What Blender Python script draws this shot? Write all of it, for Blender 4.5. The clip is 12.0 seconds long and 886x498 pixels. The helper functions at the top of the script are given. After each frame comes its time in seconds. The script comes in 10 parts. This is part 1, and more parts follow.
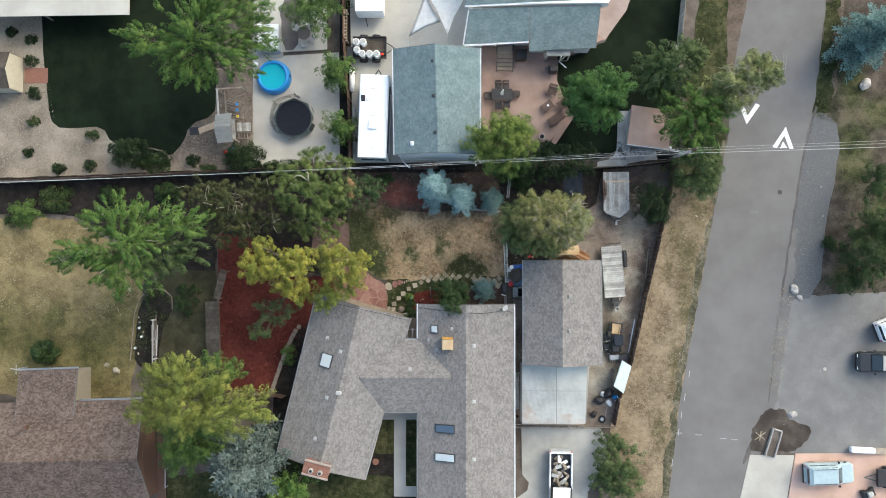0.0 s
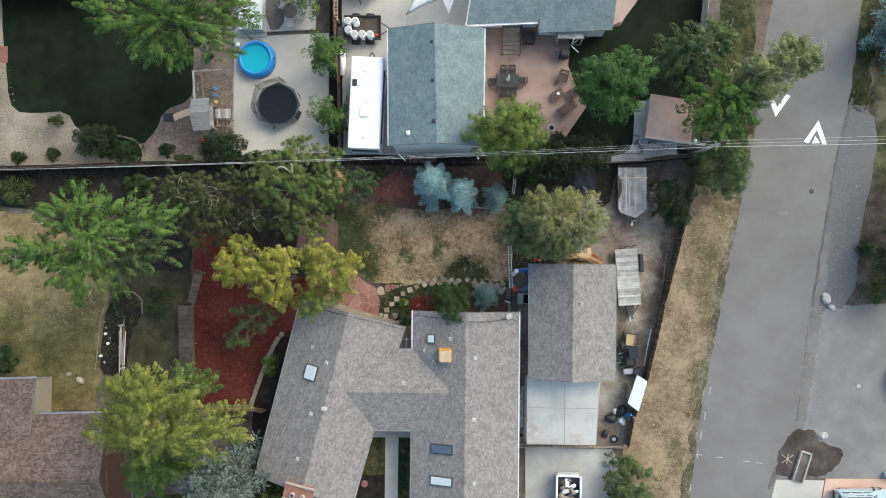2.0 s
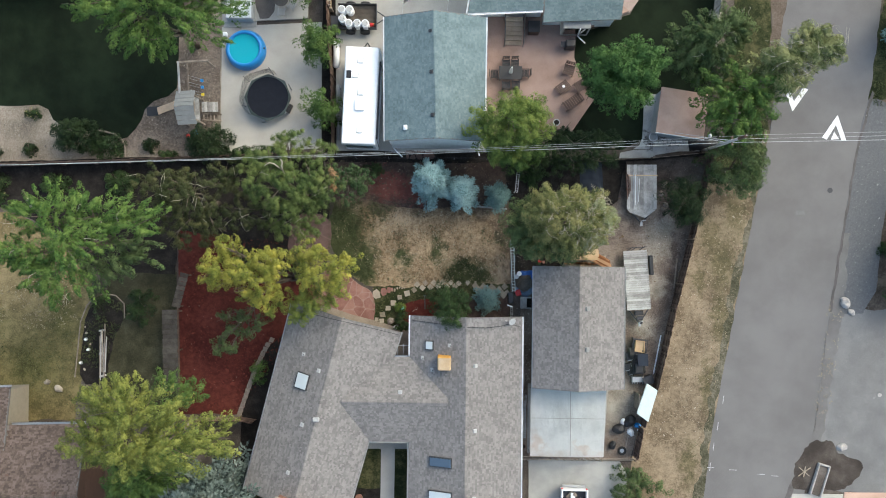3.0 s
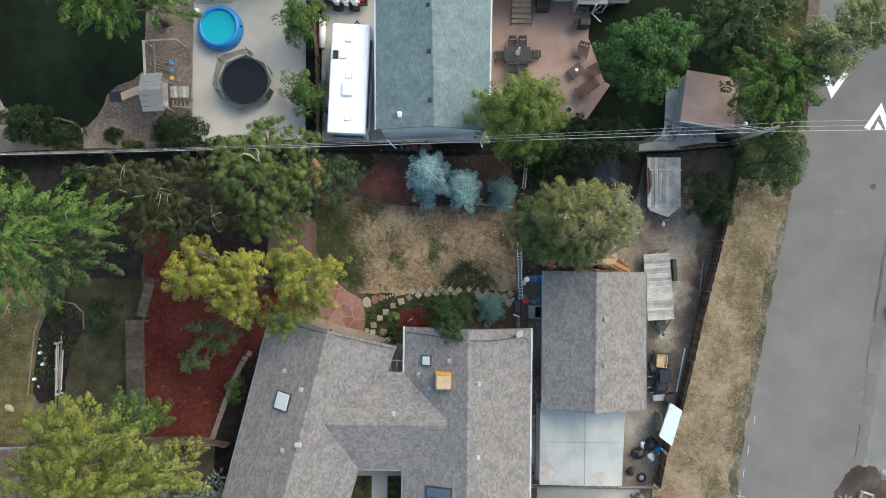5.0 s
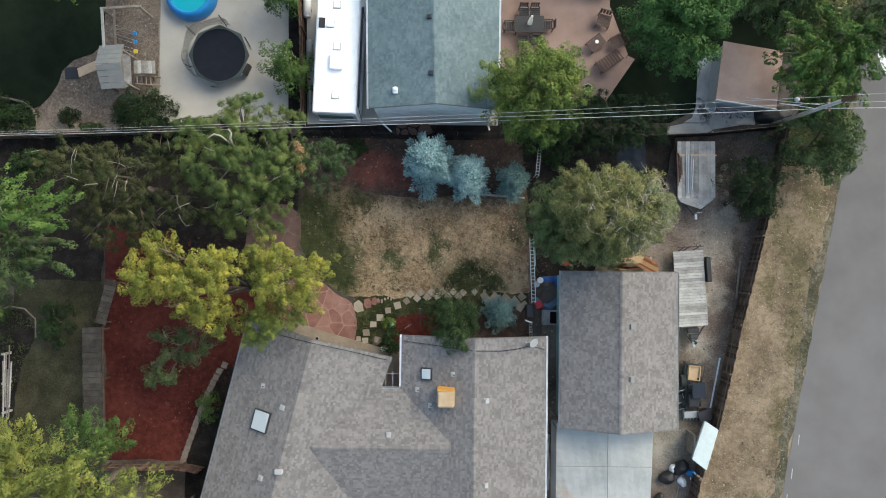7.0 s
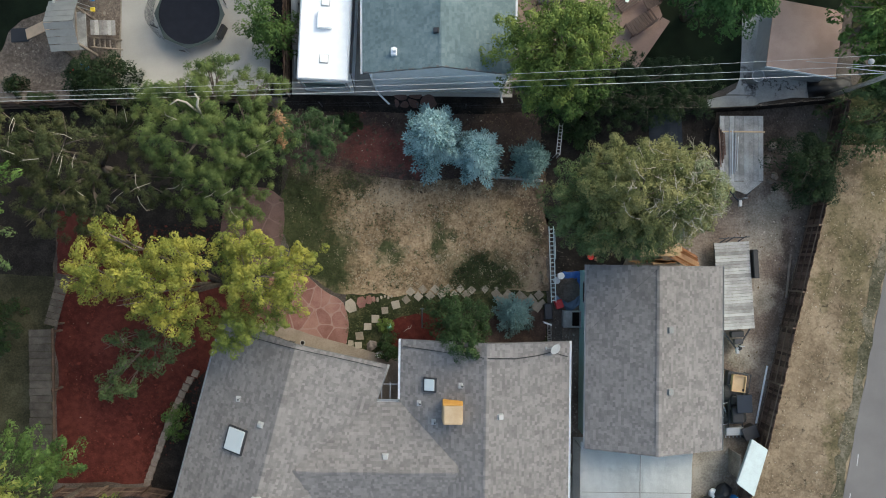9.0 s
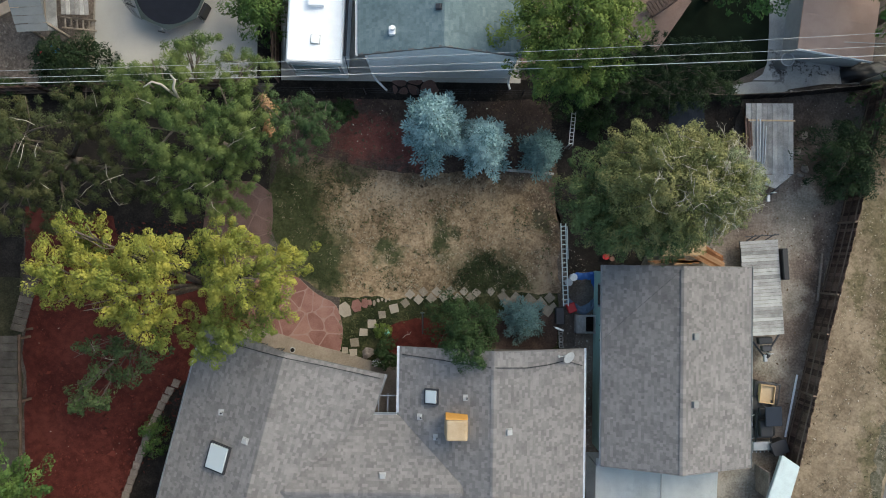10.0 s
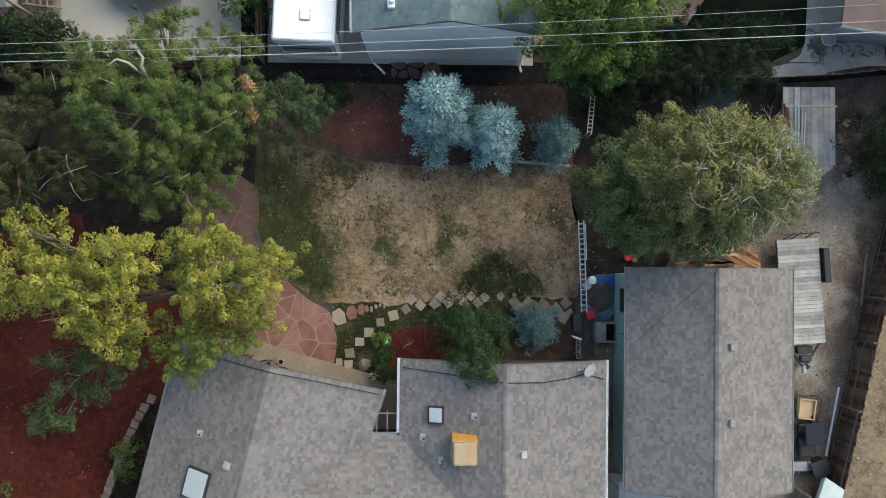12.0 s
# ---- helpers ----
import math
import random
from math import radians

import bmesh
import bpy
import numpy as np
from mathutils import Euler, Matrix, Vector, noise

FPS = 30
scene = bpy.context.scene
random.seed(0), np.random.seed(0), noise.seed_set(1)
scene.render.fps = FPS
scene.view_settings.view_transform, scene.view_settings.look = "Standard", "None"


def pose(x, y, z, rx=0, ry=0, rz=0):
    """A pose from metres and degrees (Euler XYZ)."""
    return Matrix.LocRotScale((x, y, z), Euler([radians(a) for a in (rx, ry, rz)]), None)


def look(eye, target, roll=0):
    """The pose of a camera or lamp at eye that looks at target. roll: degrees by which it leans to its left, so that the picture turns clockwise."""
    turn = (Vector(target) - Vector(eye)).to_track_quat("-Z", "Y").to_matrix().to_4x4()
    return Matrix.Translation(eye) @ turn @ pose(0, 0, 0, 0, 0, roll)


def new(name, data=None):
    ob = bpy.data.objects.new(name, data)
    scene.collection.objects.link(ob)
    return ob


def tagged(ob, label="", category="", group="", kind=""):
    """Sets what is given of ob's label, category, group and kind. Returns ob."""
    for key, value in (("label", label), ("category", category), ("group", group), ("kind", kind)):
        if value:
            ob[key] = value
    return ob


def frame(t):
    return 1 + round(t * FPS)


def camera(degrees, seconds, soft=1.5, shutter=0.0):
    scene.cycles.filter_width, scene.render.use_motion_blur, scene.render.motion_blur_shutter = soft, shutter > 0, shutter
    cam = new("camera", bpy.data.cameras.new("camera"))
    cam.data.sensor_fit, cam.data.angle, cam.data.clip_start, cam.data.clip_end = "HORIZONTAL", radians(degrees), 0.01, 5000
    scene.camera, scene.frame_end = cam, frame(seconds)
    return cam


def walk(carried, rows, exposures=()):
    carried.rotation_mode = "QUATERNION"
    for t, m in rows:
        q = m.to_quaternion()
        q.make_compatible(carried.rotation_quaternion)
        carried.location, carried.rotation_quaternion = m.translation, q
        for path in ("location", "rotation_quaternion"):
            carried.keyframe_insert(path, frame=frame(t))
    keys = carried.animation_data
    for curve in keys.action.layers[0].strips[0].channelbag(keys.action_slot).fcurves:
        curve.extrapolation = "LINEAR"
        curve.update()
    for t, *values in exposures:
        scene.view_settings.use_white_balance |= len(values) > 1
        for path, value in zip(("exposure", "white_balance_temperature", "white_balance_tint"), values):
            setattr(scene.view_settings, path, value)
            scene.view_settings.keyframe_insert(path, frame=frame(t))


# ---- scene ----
# camera: seconds, eye in metres, turn in degrees
cam = camera(60.0, 12.0, soft=1.0)
PATH = [
    (0.0, 0.000, 0.000, 66.951, 1.030, 1.536, 0.014),
    (0.5, -0.114, 0.054, 65.487, 0.999, 1.491, 0.173),
    (1.0, -0.214, 0.105, 63.985, 0.983, 1.378, 0.418),
    (1.5, -0.309, 0.185, 62.460, 0.981, 1.272, 0.537),
    (2.0, -0.404, 0.283, 60.908, 0.972, 1.157, 0.588),
    (2.5, -0.499, 0.394, 59.344, 0.952, 1.049, 0.620),
    (3.0, -0.610, 0.486, 57.778, 0.916, 0.942, 0.645),
    (5.0, -1.040, 0.737, 51.625, 0.942, 0.466, 0.681),
    (5.5, -1.123, 0.772, 50.065, 0.972, 0.381, 0.661),
    (6.0, -1.205, 0.772, 48.501, 1.012, 0.309, 0.658),
    (6.5, -1.301, 0.740, 46.954, 0.955, 0.266, 0.628),
    (7.0, -1.411, 0.663, 45.425, 0.926, 0.206, 0.608),
    (9.0, -1.933, 0.350, 39.346, 0.819, -0.124, 0.735),
    (9.5, -2.051, 0.306, 37.776, 0.843, -0.215, 0.740),
    (10.0, -2.167, 0.310, 36.209, 0.869, -0.333, 0.736),
    (10.5, -2.283, 0.347, 34.686, 0.898, -0.448, 0.760),
    (11.0, -2.417, 0.430, 33.195, 1.060, -0.585, 0.809),
    (11.5, -2.475, 0.508, 32.689, 0.853, -0.682, 0.649),
    (12.0, -2.499, 0.434, 32.700, 0.761, -0.610, 0.593),
]
walk(cam, [(t, pose(x, y, z, rx, ry, rz)) for t, x, y, z, rx, ry, rz in PATH], exposures=[(0.0, 1.33, 6650, 0), (5.0, 1.21, 6650, 0), (9.5, 0.97, 6650, 0), (12.0, 0.93, 6650, 0)])

# ---- light: even evening sky, broad soft glow from the east ----
world = bpy.data.worlds.new("sky")
scene.world = world
world.use_nodes = True
wn = world.node_tree.nodes
sky = wn.new("ShaderNodeTexSky")
sky.sky_type = "NISHITA"
sky.sun_disc = False
sky.sun_elevation = radians(42)
sky.sun_rotation = radians(50)
sky.air_density, sky.dust_density, sky.ozone_density = 1.0, 3.5, 1.0
background = wn["Background"]
background.inputs["Strength"].default_value = 0.156
world.node_tree.links.new(sky.outputs["Color"], background.inputs["Color"])
sun_data = bpy.data.lights.new("sun", "SUN")
sun_data.energy = 0.41
sun_data.angle = radians(45)
sun_data.color = (1.0, 0.95, 0.89)
sun = new("sun", sun_data)
sun.matrix_world = look((20, 17.5, 24.5), (0, 0, 0))


# ---- materials ----
def mat(name, colours, scale=4.0, fine=40.0, rough=0.85, bump=0.3, metal=0.0, pieces=0.0, stops=None, coarse=0.0, spec=0.12, depth=0.02):
    """A surface whose colour runs through the given ones by two scales of noise, with fine relief; pieces: how far single pieces differ."""
    m = bpy.data.materials.new(name)
    m.use_nodes = True
    nt = m.node_tree
    n, link = nt.nodes, nt.links.new
    bsdf = n["Principled BSDF"]
    geo = n.new("ShaderNodeNewGeometry")
    big = n.new("ShaderNodeTexNoise")
    big.inputs["Scale"].default_value, big.inputs["Detail"].default_value, big.inputs["Roughness"].default_value = scale, 6.0, 0.6
    small = n.new("ShaderNodeTexNoise")
    small.inputs["Scale"].default_value, small.inputs["Detail"].default_value = fine, 4.0
    for tex in (big, small):
        link(geo.outputs["Position"], tex.inputs["Vector"])
    mix = n.new("ShaderNodeMath")
    mix.operation = "MULTIPLY_ADD"
    mix.inputs[1].default_value = 0.52
    link(big.outputs["Fac"], mix.inputs[0])
    add = n.new("ShaderNodeMath")
    add.operation = "MULTIPLY"
    add.inputs[1].default_value = 0.48
    link(small.outputs["Fac"], add.inputs[0])
    link(add.outputs[0], mix.inputs[2])
    value = mix.outputs[0]
    if coarse:
        wide = n.new("ShaderNodeTexNoise")
        wide.inputs["Scale"].default_value, wide.inputs["Detail"].default_value = coarse, 3.0
        link(geo.outputs["Position"], wide.inputs["Vector"])
        blend = n.new("ShaderNodeMath")
        blend.operation = "MULTIPLY_ADD"
        blend.inputs[1].default_value = 0.6
        link(wide.outputs["Fac"], blend.inputs[0])
        less = n.new("ShaderNodeMath")
        less.operation = "MULTIPLY_ADD"
        less.inputs[1].default_value, less.inputs[2].default_value = 1.0, -0.3
        link(value, less.inputs[0])
        link(less.outputs[0], blend.inputs[2])
        value = blend.outputs[0]
    if pieces:
        info = n.new("ShaderNodeObjectInfo")
        both = n.new("ShaderNodeMath")
        both.operation = "ADD"
        link(info.outputs["Random"], both.inputs[0])
        link(geo.outputs["Random Per Island"], both.inputs[1])
        part_of = n.new("ShaderNodeMath")
        part_of.operation = "FRACT"
        link(both.outputs[0], part_of.inputs[0])
        shift = n.new("ShaderNodeMath")
        shift.operation = "MULTIPLY_ADD"
        shift.inputs[1].default_value = pieces
        link(part_of.outputs[0], shift.inputs[0])
        base = n.new("ShaderNodeMath")
        base.operation = "MULTIPLY_ADD"
        base.inputs[1].default_value, base.inputs[2].default_value = 1.0, -pieces / 2
        link(value, base.inputs[0])
        link(base.outputs[0], shift.inputs[2])
        value = shift.outputs[0]
    ramp = n.new("ShaderNodeValToRGB")
    stops = stops or [0.36 + 0.28 * i / max(1, len(colours) - 1) for i in range(len(colours))]
    el = ramp.color_ramp.elements
    while len(el) < len(colours):
        el.new(0.5)
    for e, s, c in zip(el, stops, colours):
        e.position, e.color = s, (*c, 1)
    link(value, ramp.inputs["Fac"])
    link(ramp.outputs["Color"], bsdf.inputs["Base Color"])
    bsdf.inputs["Roughness"].default_value = rough
    bsdf.inputs["Metallic"].default_value = metal
    bsdf.inputs["Specular IOR Level"].default_value = spec
    if bump:
        bm_node = n.new("ShaderNodeBump")
        bm_node.inputs["Strength"].default_value, bm_node.inputs["Distance"].default_value = bump, depth
        link(small.outputs["Fac"], bm_node.inputs["Height"])
        link(bm_node.outputs["Normal"], bsdf.inputs["Normal"])
    return m


def spotted(name, plain, other, spots, scale=3.0, fine=13.0, soft=0.45, third=None):
    """Ground of two or three kinds: the others lie in uneven spots (x, y, rx, ry). third: its colours, its spots and their softness."""
    m = mat(name, plain, scale=scale, fine=fine, coarse=0.5, bump=0.6, rough=0.95)
    nt = m.node_tree
    n, link = nt.nodes, nt.links.new
    geo = n.new("ShaderNodeNewGeometry")
    wob = n.new("ShaderNodeTexNoise")
    wob.inputs["Scale"].default_value, wob.inputs["Detail"].default_value, wob.inputs["Roughness"].default_value = 1.4, 6.0, 0.7
    link(geo.outputs["Position"], wob.inputs["Vector"])
    shift = n.new("ShaderNodeVectorMath")
    shift.operation = "MULTIPLY_ADD"
    shift.inputs[1].default_value, shift.inputs[2].default_value = (3.2, 3.2, 0), (-1.6, -1.6, 0)
    link(wob.outputs["Color"], shift.inputs[0])
    moved = n.new("ShaderNodeVectorMath")
    link(geo.outputs["Position"], moved.inputs[0])
    link(shift.outputs[0], moved.inputs[1])
    old = n["Color Ramp"]
    fac, colour = old.inputs["Fac"].links[0].from_socket, old.outputs["Color"]
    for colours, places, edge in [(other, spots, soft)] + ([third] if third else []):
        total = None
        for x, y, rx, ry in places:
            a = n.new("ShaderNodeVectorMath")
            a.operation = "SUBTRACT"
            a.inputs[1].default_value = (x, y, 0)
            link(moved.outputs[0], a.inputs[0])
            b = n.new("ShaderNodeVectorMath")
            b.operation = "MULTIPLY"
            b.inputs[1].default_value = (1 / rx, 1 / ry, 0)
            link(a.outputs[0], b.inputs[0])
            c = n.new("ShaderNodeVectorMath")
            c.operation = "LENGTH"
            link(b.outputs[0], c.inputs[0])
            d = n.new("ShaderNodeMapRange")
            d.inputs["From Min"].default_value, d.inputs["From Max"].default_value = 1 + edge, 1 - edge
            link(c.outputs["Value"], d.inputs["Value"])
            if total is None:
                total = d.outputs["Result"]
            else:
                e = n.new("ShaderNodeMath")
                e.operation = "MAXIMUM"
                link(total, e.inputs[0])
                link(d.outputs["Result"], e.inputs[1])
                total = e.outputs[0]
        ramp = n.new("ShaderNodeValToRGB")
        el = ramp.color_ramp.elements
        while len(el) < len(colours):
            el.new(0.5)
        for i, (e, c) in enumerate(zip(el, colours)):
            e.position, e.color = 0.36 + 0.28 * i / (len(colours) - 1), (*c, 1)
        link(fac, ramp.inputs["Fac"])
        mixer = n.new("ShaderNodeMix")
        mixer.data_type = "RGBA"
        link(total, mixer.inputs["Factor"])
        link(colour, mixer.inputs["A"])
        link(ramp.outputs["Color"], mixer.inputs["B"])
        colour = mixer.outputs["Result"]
    link(colour, n["Principled BSDF"].inputs["Base Color"])
    return m


def leaf_mat(name, dark, light, tint=None, share=0.13, scale=0.7):
    """Leaves: each leaf its own shade between dark and light, clumps leaning to the tint, a little light shining through."""
    m = bpy.data.materials.new(name)
    m.use_nodes = True
    nt = m.node_tree
    n, link = nt.nodes, nt.links.new
    bsdf = n["Principled BSDF"]
    geo = n.new("ShaderNodeNewGeometry")
    ramp = n.new("ShaderNodeValToRGB")
    ramp.color_ramp.elements[0].color, ramp.color_ramp.elements[1].color = (*dark, 1), (*light, 1)
    link(geo.outputs["Random Per Island"], ramp.inputs["Fac"])
    patch_noise = n.new("ShaderNodeTexNoise")
    patch_noise.inputs["Scale"].default_value, patch_noise.inputs["Detail"].default_value = scale, 3.0
    link(geo.outputs["Position"], patch_noise.inputs["Vector"])
    where = n.new("ShaderNodeMapRange")
    where.inputs["From Min"].default_value, where.inputs["From Max"].default_value = 0.42, 0.68
    link(patch_noise.outputs["Fac"], where.inputs["Value"])
    mixer = n.new("ShaderNodeMix")
    mixer.data_type = "RGBA"
    mixer.inputs["B"].default_value = (*(tint or light), 1)
    link(ramp.outputs["Color"], mixer.inputs["A"])
    link(where.outputs["Result"], mixer.inputs["Factor"])
    link(mixer.outputs["Result"], bsdf.inputs["Base Color"])
    bsdf.inputs["Roughness"].default_value = 0.6
    bsdf.inputs["Specular IOR Level"].default_value = 0.15
    through_leaf = n.new("ShaderNodeBsdfTranslucent")
    link(mixer.outputs["Result"], through_leaf.inputs["Color"])
    both = n.new("ShaderNodeMixShader")
    both.inputs[0].default_value = share
    link(bsdf.outputs[0], both.inputs[1])
    link(through_leaf.outputs[0], both.inputs[2])
    link(both.outputs[0], n["Material Output"].inputs["Surface"])
    return m


def paint(name, c, rough=0.45, metal=0.0, bump=0.05, vary=0.85, scale=3.0, spec=0.4):
    """Painted, moulded or metal surface with slight unevenness and dirt."""
    return mat(name, [tuple(v * vary for v in c), c, tuple(min(1.0, v * 1.08) for v in c)], scale=scale, fine=30, rough=rough, metal=metal, bump=bump, spec=spec, depth=0.005)


def glass(name, c, rough=0.08):
    m = bpy.data.materials.new(name)
    m.use_nodes = True
    b = m.node_tree.nodes["Principled BSDF"]
    b.inputs["Base Color"].default_value = (*c, 1)
    b.inputs["Roughness"].default_value = rough
    b.inputs["Specular IOR Level"].default_value = 0.7
    b.inputs["Coat Weight"].default_value = 0.5
    return m


M_DIRT = mat("packed_dirt", [(0.05, 0.04, 0.034), (0.09, 0.075, 0.064), (0.15, 0.13, 0.112)], scale=0.9, fine=14, coarse=0.25, bump=0.5)
# near-black: shade below trees and behind the workshop is put into this colour
M_SOIL = mat("shade_darkened_soil", [(0.00868, 0.00715, 0.00612), (0.0186, 0.0156, 0.0136), (0.0372, 0.0312, 0.0272)], scale=1.5, fine=16, bump=0.5)
M_EAST = mat("dry_bare_soil", [(0.0615, 0.0467, 0.0353), (0.107, 0.082, 0.064), (0.148, 0.121, 0.0968)], scale=0.7, fine=10, coarse=0.2, bump=0.5)
M_ASPHALT = mat("worn_asphalt", [(0.131, 0.124, 0.121), (0.15, 0.143, 0.14), (0.169, 0.162, 0.158)], scale=0.5, fine=90, coarse=0.12, rough=0.9, bump=0.25)
M_GRAVEL = mat("grey_road_gravel", [(0.14, 0.137, 0.135), (0.165, 0.162, 0.159), (0.2, 0.196, 0.192)], scale=0.8, fine=18, coarse=0.15, bump=0.5)
M_ROCK = mat("pale_landscape_rock", [(0.125, 0.104, 0.081), (0.215, 0.182, 0.143), (0.32, 0.278, 0.225)], scale=9.0, fine=22, coarse=0.35, bump=0.8)
M_PEA = mat("pea_gravel", [(0.0816, 0.0652, 0.0524), (0.147, 0.118, 0.0952), (0.229, 0.184, 0.151)], scale=6.0, fine=20, coarse=0.5, bump=0.7)
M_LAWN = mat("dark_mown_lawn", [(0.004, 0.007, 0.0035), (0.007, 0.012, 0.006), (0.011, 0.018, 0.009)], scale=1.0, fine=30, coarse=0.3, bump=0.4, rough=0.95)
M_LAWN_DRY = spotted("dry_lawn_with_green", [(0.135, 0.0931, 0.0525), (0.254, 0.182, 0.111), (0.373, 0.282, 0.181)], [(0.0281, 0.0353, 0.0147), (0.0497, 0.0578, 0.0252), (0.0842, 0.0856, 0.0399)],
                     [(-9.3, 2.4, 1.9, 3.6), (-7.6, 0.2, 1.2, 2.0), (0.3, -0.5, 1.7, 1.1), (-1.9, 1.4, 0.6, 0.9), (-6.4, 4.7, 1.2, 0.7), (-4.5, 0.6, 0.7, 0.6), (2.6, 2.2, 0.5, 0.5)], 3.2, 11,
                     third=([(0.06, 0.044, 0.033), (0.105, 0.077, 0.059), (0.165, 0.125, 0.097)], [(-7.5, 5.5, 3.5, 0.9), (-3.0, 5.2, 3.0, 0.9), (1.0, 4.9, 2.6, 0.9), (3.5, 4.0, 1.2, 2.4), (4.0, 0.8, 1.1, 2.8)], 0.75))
# third: dark brown spots put the shade under trees into the dirt colour
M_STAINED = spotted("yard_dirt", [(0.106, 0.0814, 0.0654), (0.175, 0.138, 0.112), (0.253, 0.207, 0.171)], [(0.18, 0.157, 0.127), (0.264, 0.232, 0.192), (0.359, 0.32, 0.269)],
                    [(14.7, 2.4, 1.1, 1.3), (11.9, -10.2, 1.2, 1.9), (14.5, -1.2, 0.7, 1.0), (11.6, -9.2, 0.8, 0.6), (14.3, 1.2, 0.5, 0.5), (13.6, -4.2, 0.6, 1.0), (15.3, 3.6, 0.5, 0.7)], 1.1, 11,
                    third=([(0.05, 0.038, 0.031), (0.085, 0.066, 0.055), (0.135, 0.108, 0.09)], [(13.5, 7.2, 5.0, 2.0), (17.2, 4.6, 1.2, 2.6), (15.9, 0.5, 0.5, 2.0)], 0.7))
M_OLDJOINT = mat("dusty_pink_grout", [(0.15, 0.098, 0.084), (0.2, 0.135, 0.116)], scale=3, fine=40, bump=0.3)
M_OLDFLAG = mat("dusty_flagstone", [(0.085, 0.052, 0.046), (0.125, 0.078, 0.067), (0.165, 0.105, 0.09)], scale=1.2, fine=20, pieces=0.15, bump=0.3)
M_WEST = spotted("half_dry_lawn", [(0.11, 0.088, 0.043), (0.175, 0.138, 0.07), (0.25, 0.196, 0.105)], [(0.045, 0.045, 0.017), (0.085, 0.08, 0.031), (0.135, 0.118, 0.05)],
                 [(-32.5, -8.0, 4.0, 3.2), (-37.5, -7.5, 3.0, 2.6), (-30.2, -4.6, 1.6, 2.2), (-36.0, -5.0, 2.2, 1.2), (-41.5, -6.0, 2.5, 3.0)], 1.6, 9, 0.8)
M_VERGE = spotted("dry_verge_grass", [(0.118, 0.09, 0.058), (0.196, 0.151, 0.102), (0.273, 0.216, 0.149)], [(0.0706, 0.0612, 0.0327), (0.122, 0.103, 0.058), (0.184, 0.148, 0.0906)],
                  [(20.3, 4.2, 0.8, 1.6), (19.3, 0.6, 0.9, 2.2), (17.6, -0.6, 0.4, 1.2), (19.2, -3.5, 0.6, 2.2), (18.2, -8.5, 0.4, 2.0), (16.9, -14.5, 0.5, 1.8), (18.4, 2.6, 0.7, 1.2)], 2.2, 9)
M_GREENISH = mat("patchy_green_turf", [(0.0153, 0.0204, 0.0085), (0.0357, 0.0408, 0.017), (0.085, 0.0782, 0.0382)], scale=2.2, fine=12, coarse=0.5, bump=0.6, rough=0.95)
M_MULCH = mat("red_wood_mulch", [(0.041, 0.0102, 0.0082), (0.076, 0.0182, 0.0138), (0.113, 0.0325, 0.024)], scale=3.0, fine=30, coarse=0.3, bump=0.8)
M_OLDMULCH = spotted("faded_mulch", [(0.0357, 0.0248, 0.0208), (0.0612, 0.0432, 0.036), (0.0978, 0.072, 0.0592)], [(0.0935, 0.0352, 0.028), (0.145, 0.0528, 0.0424), (0.196, 0.08, 0.0656)],
                     [(-5.3, 5.9, 1.7, 0.9), (-3.5, 5.3, 1.0, 0.6), (-6.2, 6.9, 0.6, 0.4)], 1.6, 20)
M_CONC = mat("pale_concrete", [(0.331, 0.315, 0.286), (0.389, 0.372, 0.337), (0.446, 0.429, 0.391)], scale=0.5, fine=40, coarse=0.18, rough=0.88, bump=0.15)
M_CONC_GREY = mat("grey_concrete", [(0.257, 0.256, 0.248), (0.323, 0.321, 0.306), (0.399, 0.391, 0.369)], scale=0.7, fine=30, coarse=0.25, rough=0.88, bump=0.2)
M_APRON = spotted("stained_concrete", [(0.29, 0.288, 0.278), (0.37, 0.367, 0.352), (0.45, 0.442, 0.42)], [(0.03, 0.028, 0.027), (0.06, 0.056, 0.054), (0.12, 0.115, 0.11)],
                  [(13.75, 9.6, 0.25, 0.5), (14.6, 9.7, 0.14, 0.12), (15.1, 9.45, 0.16, 0.1), (15.6, 9.75, 0.12, 0.14), (15.9, 9.3, 0.22, 0.12), (16.4, 9.6, 0.14, 0.1), (14.9, 9.95, 0.15, 0.1), (17.4, 9.7, 0.6, 0.5)], 1.5, 25, 0.5)
M_WET = mat("damp_stained_concrete", [(0.06, 0.055, 0.052), (0.10, 0.092, 0.088), (0.13, 0.12, 0.115)], scale=0.8, fine=30, bump=0.1)
M_SALMON = mat("salmon_concrete", [(0.40, 0.27, 0.215), (0.47, 0.32, 0.26), (0.53, 0.37, 0.305)], scale=0.6, fine=30, coarse=0.2, rough=0.85, bump=0.15)
M_DECK = mat("dusty_red_patio", [(0.213, 0.147, 0.125), (0.276, 0.194, 0.164), (0.33, 0.239, 0.207)], scale=0.8, fine=25, coarse=0.25, rough=0.85, bump=0.15)
M_FLAG = mat("red_flagstone", [(0.18, 0.0861, 0.0697), (0.238, 0.123, 0.101), (0.295, 0.168, 0.139)], scale=1.5, fine=30, pieces=0.22, bump=0.3)
M_FLAG_JOINT = mat("pinkish_grout", [(0.265, 0.163, 0.14), (0.32, 0.21, 0.182)], scale=4, fine=40, bump=0.3)
M_STONE = mat("buff_stepping_stone", [(0.215, 0.18, 0.137), (0.295, 0.252, 0.196), (0.36, 0.311, 0.247)], scale=2.5, fine=30, pieces=0.25, bump=0.3)
M_TANWALK = mat("tan_concrete", [(0.19, 0.155, 0.12), (0.26, 0.215, 0.17), (0.33, 0.28, 0.225)], scale=1.0, fine=25, bump=0.3)
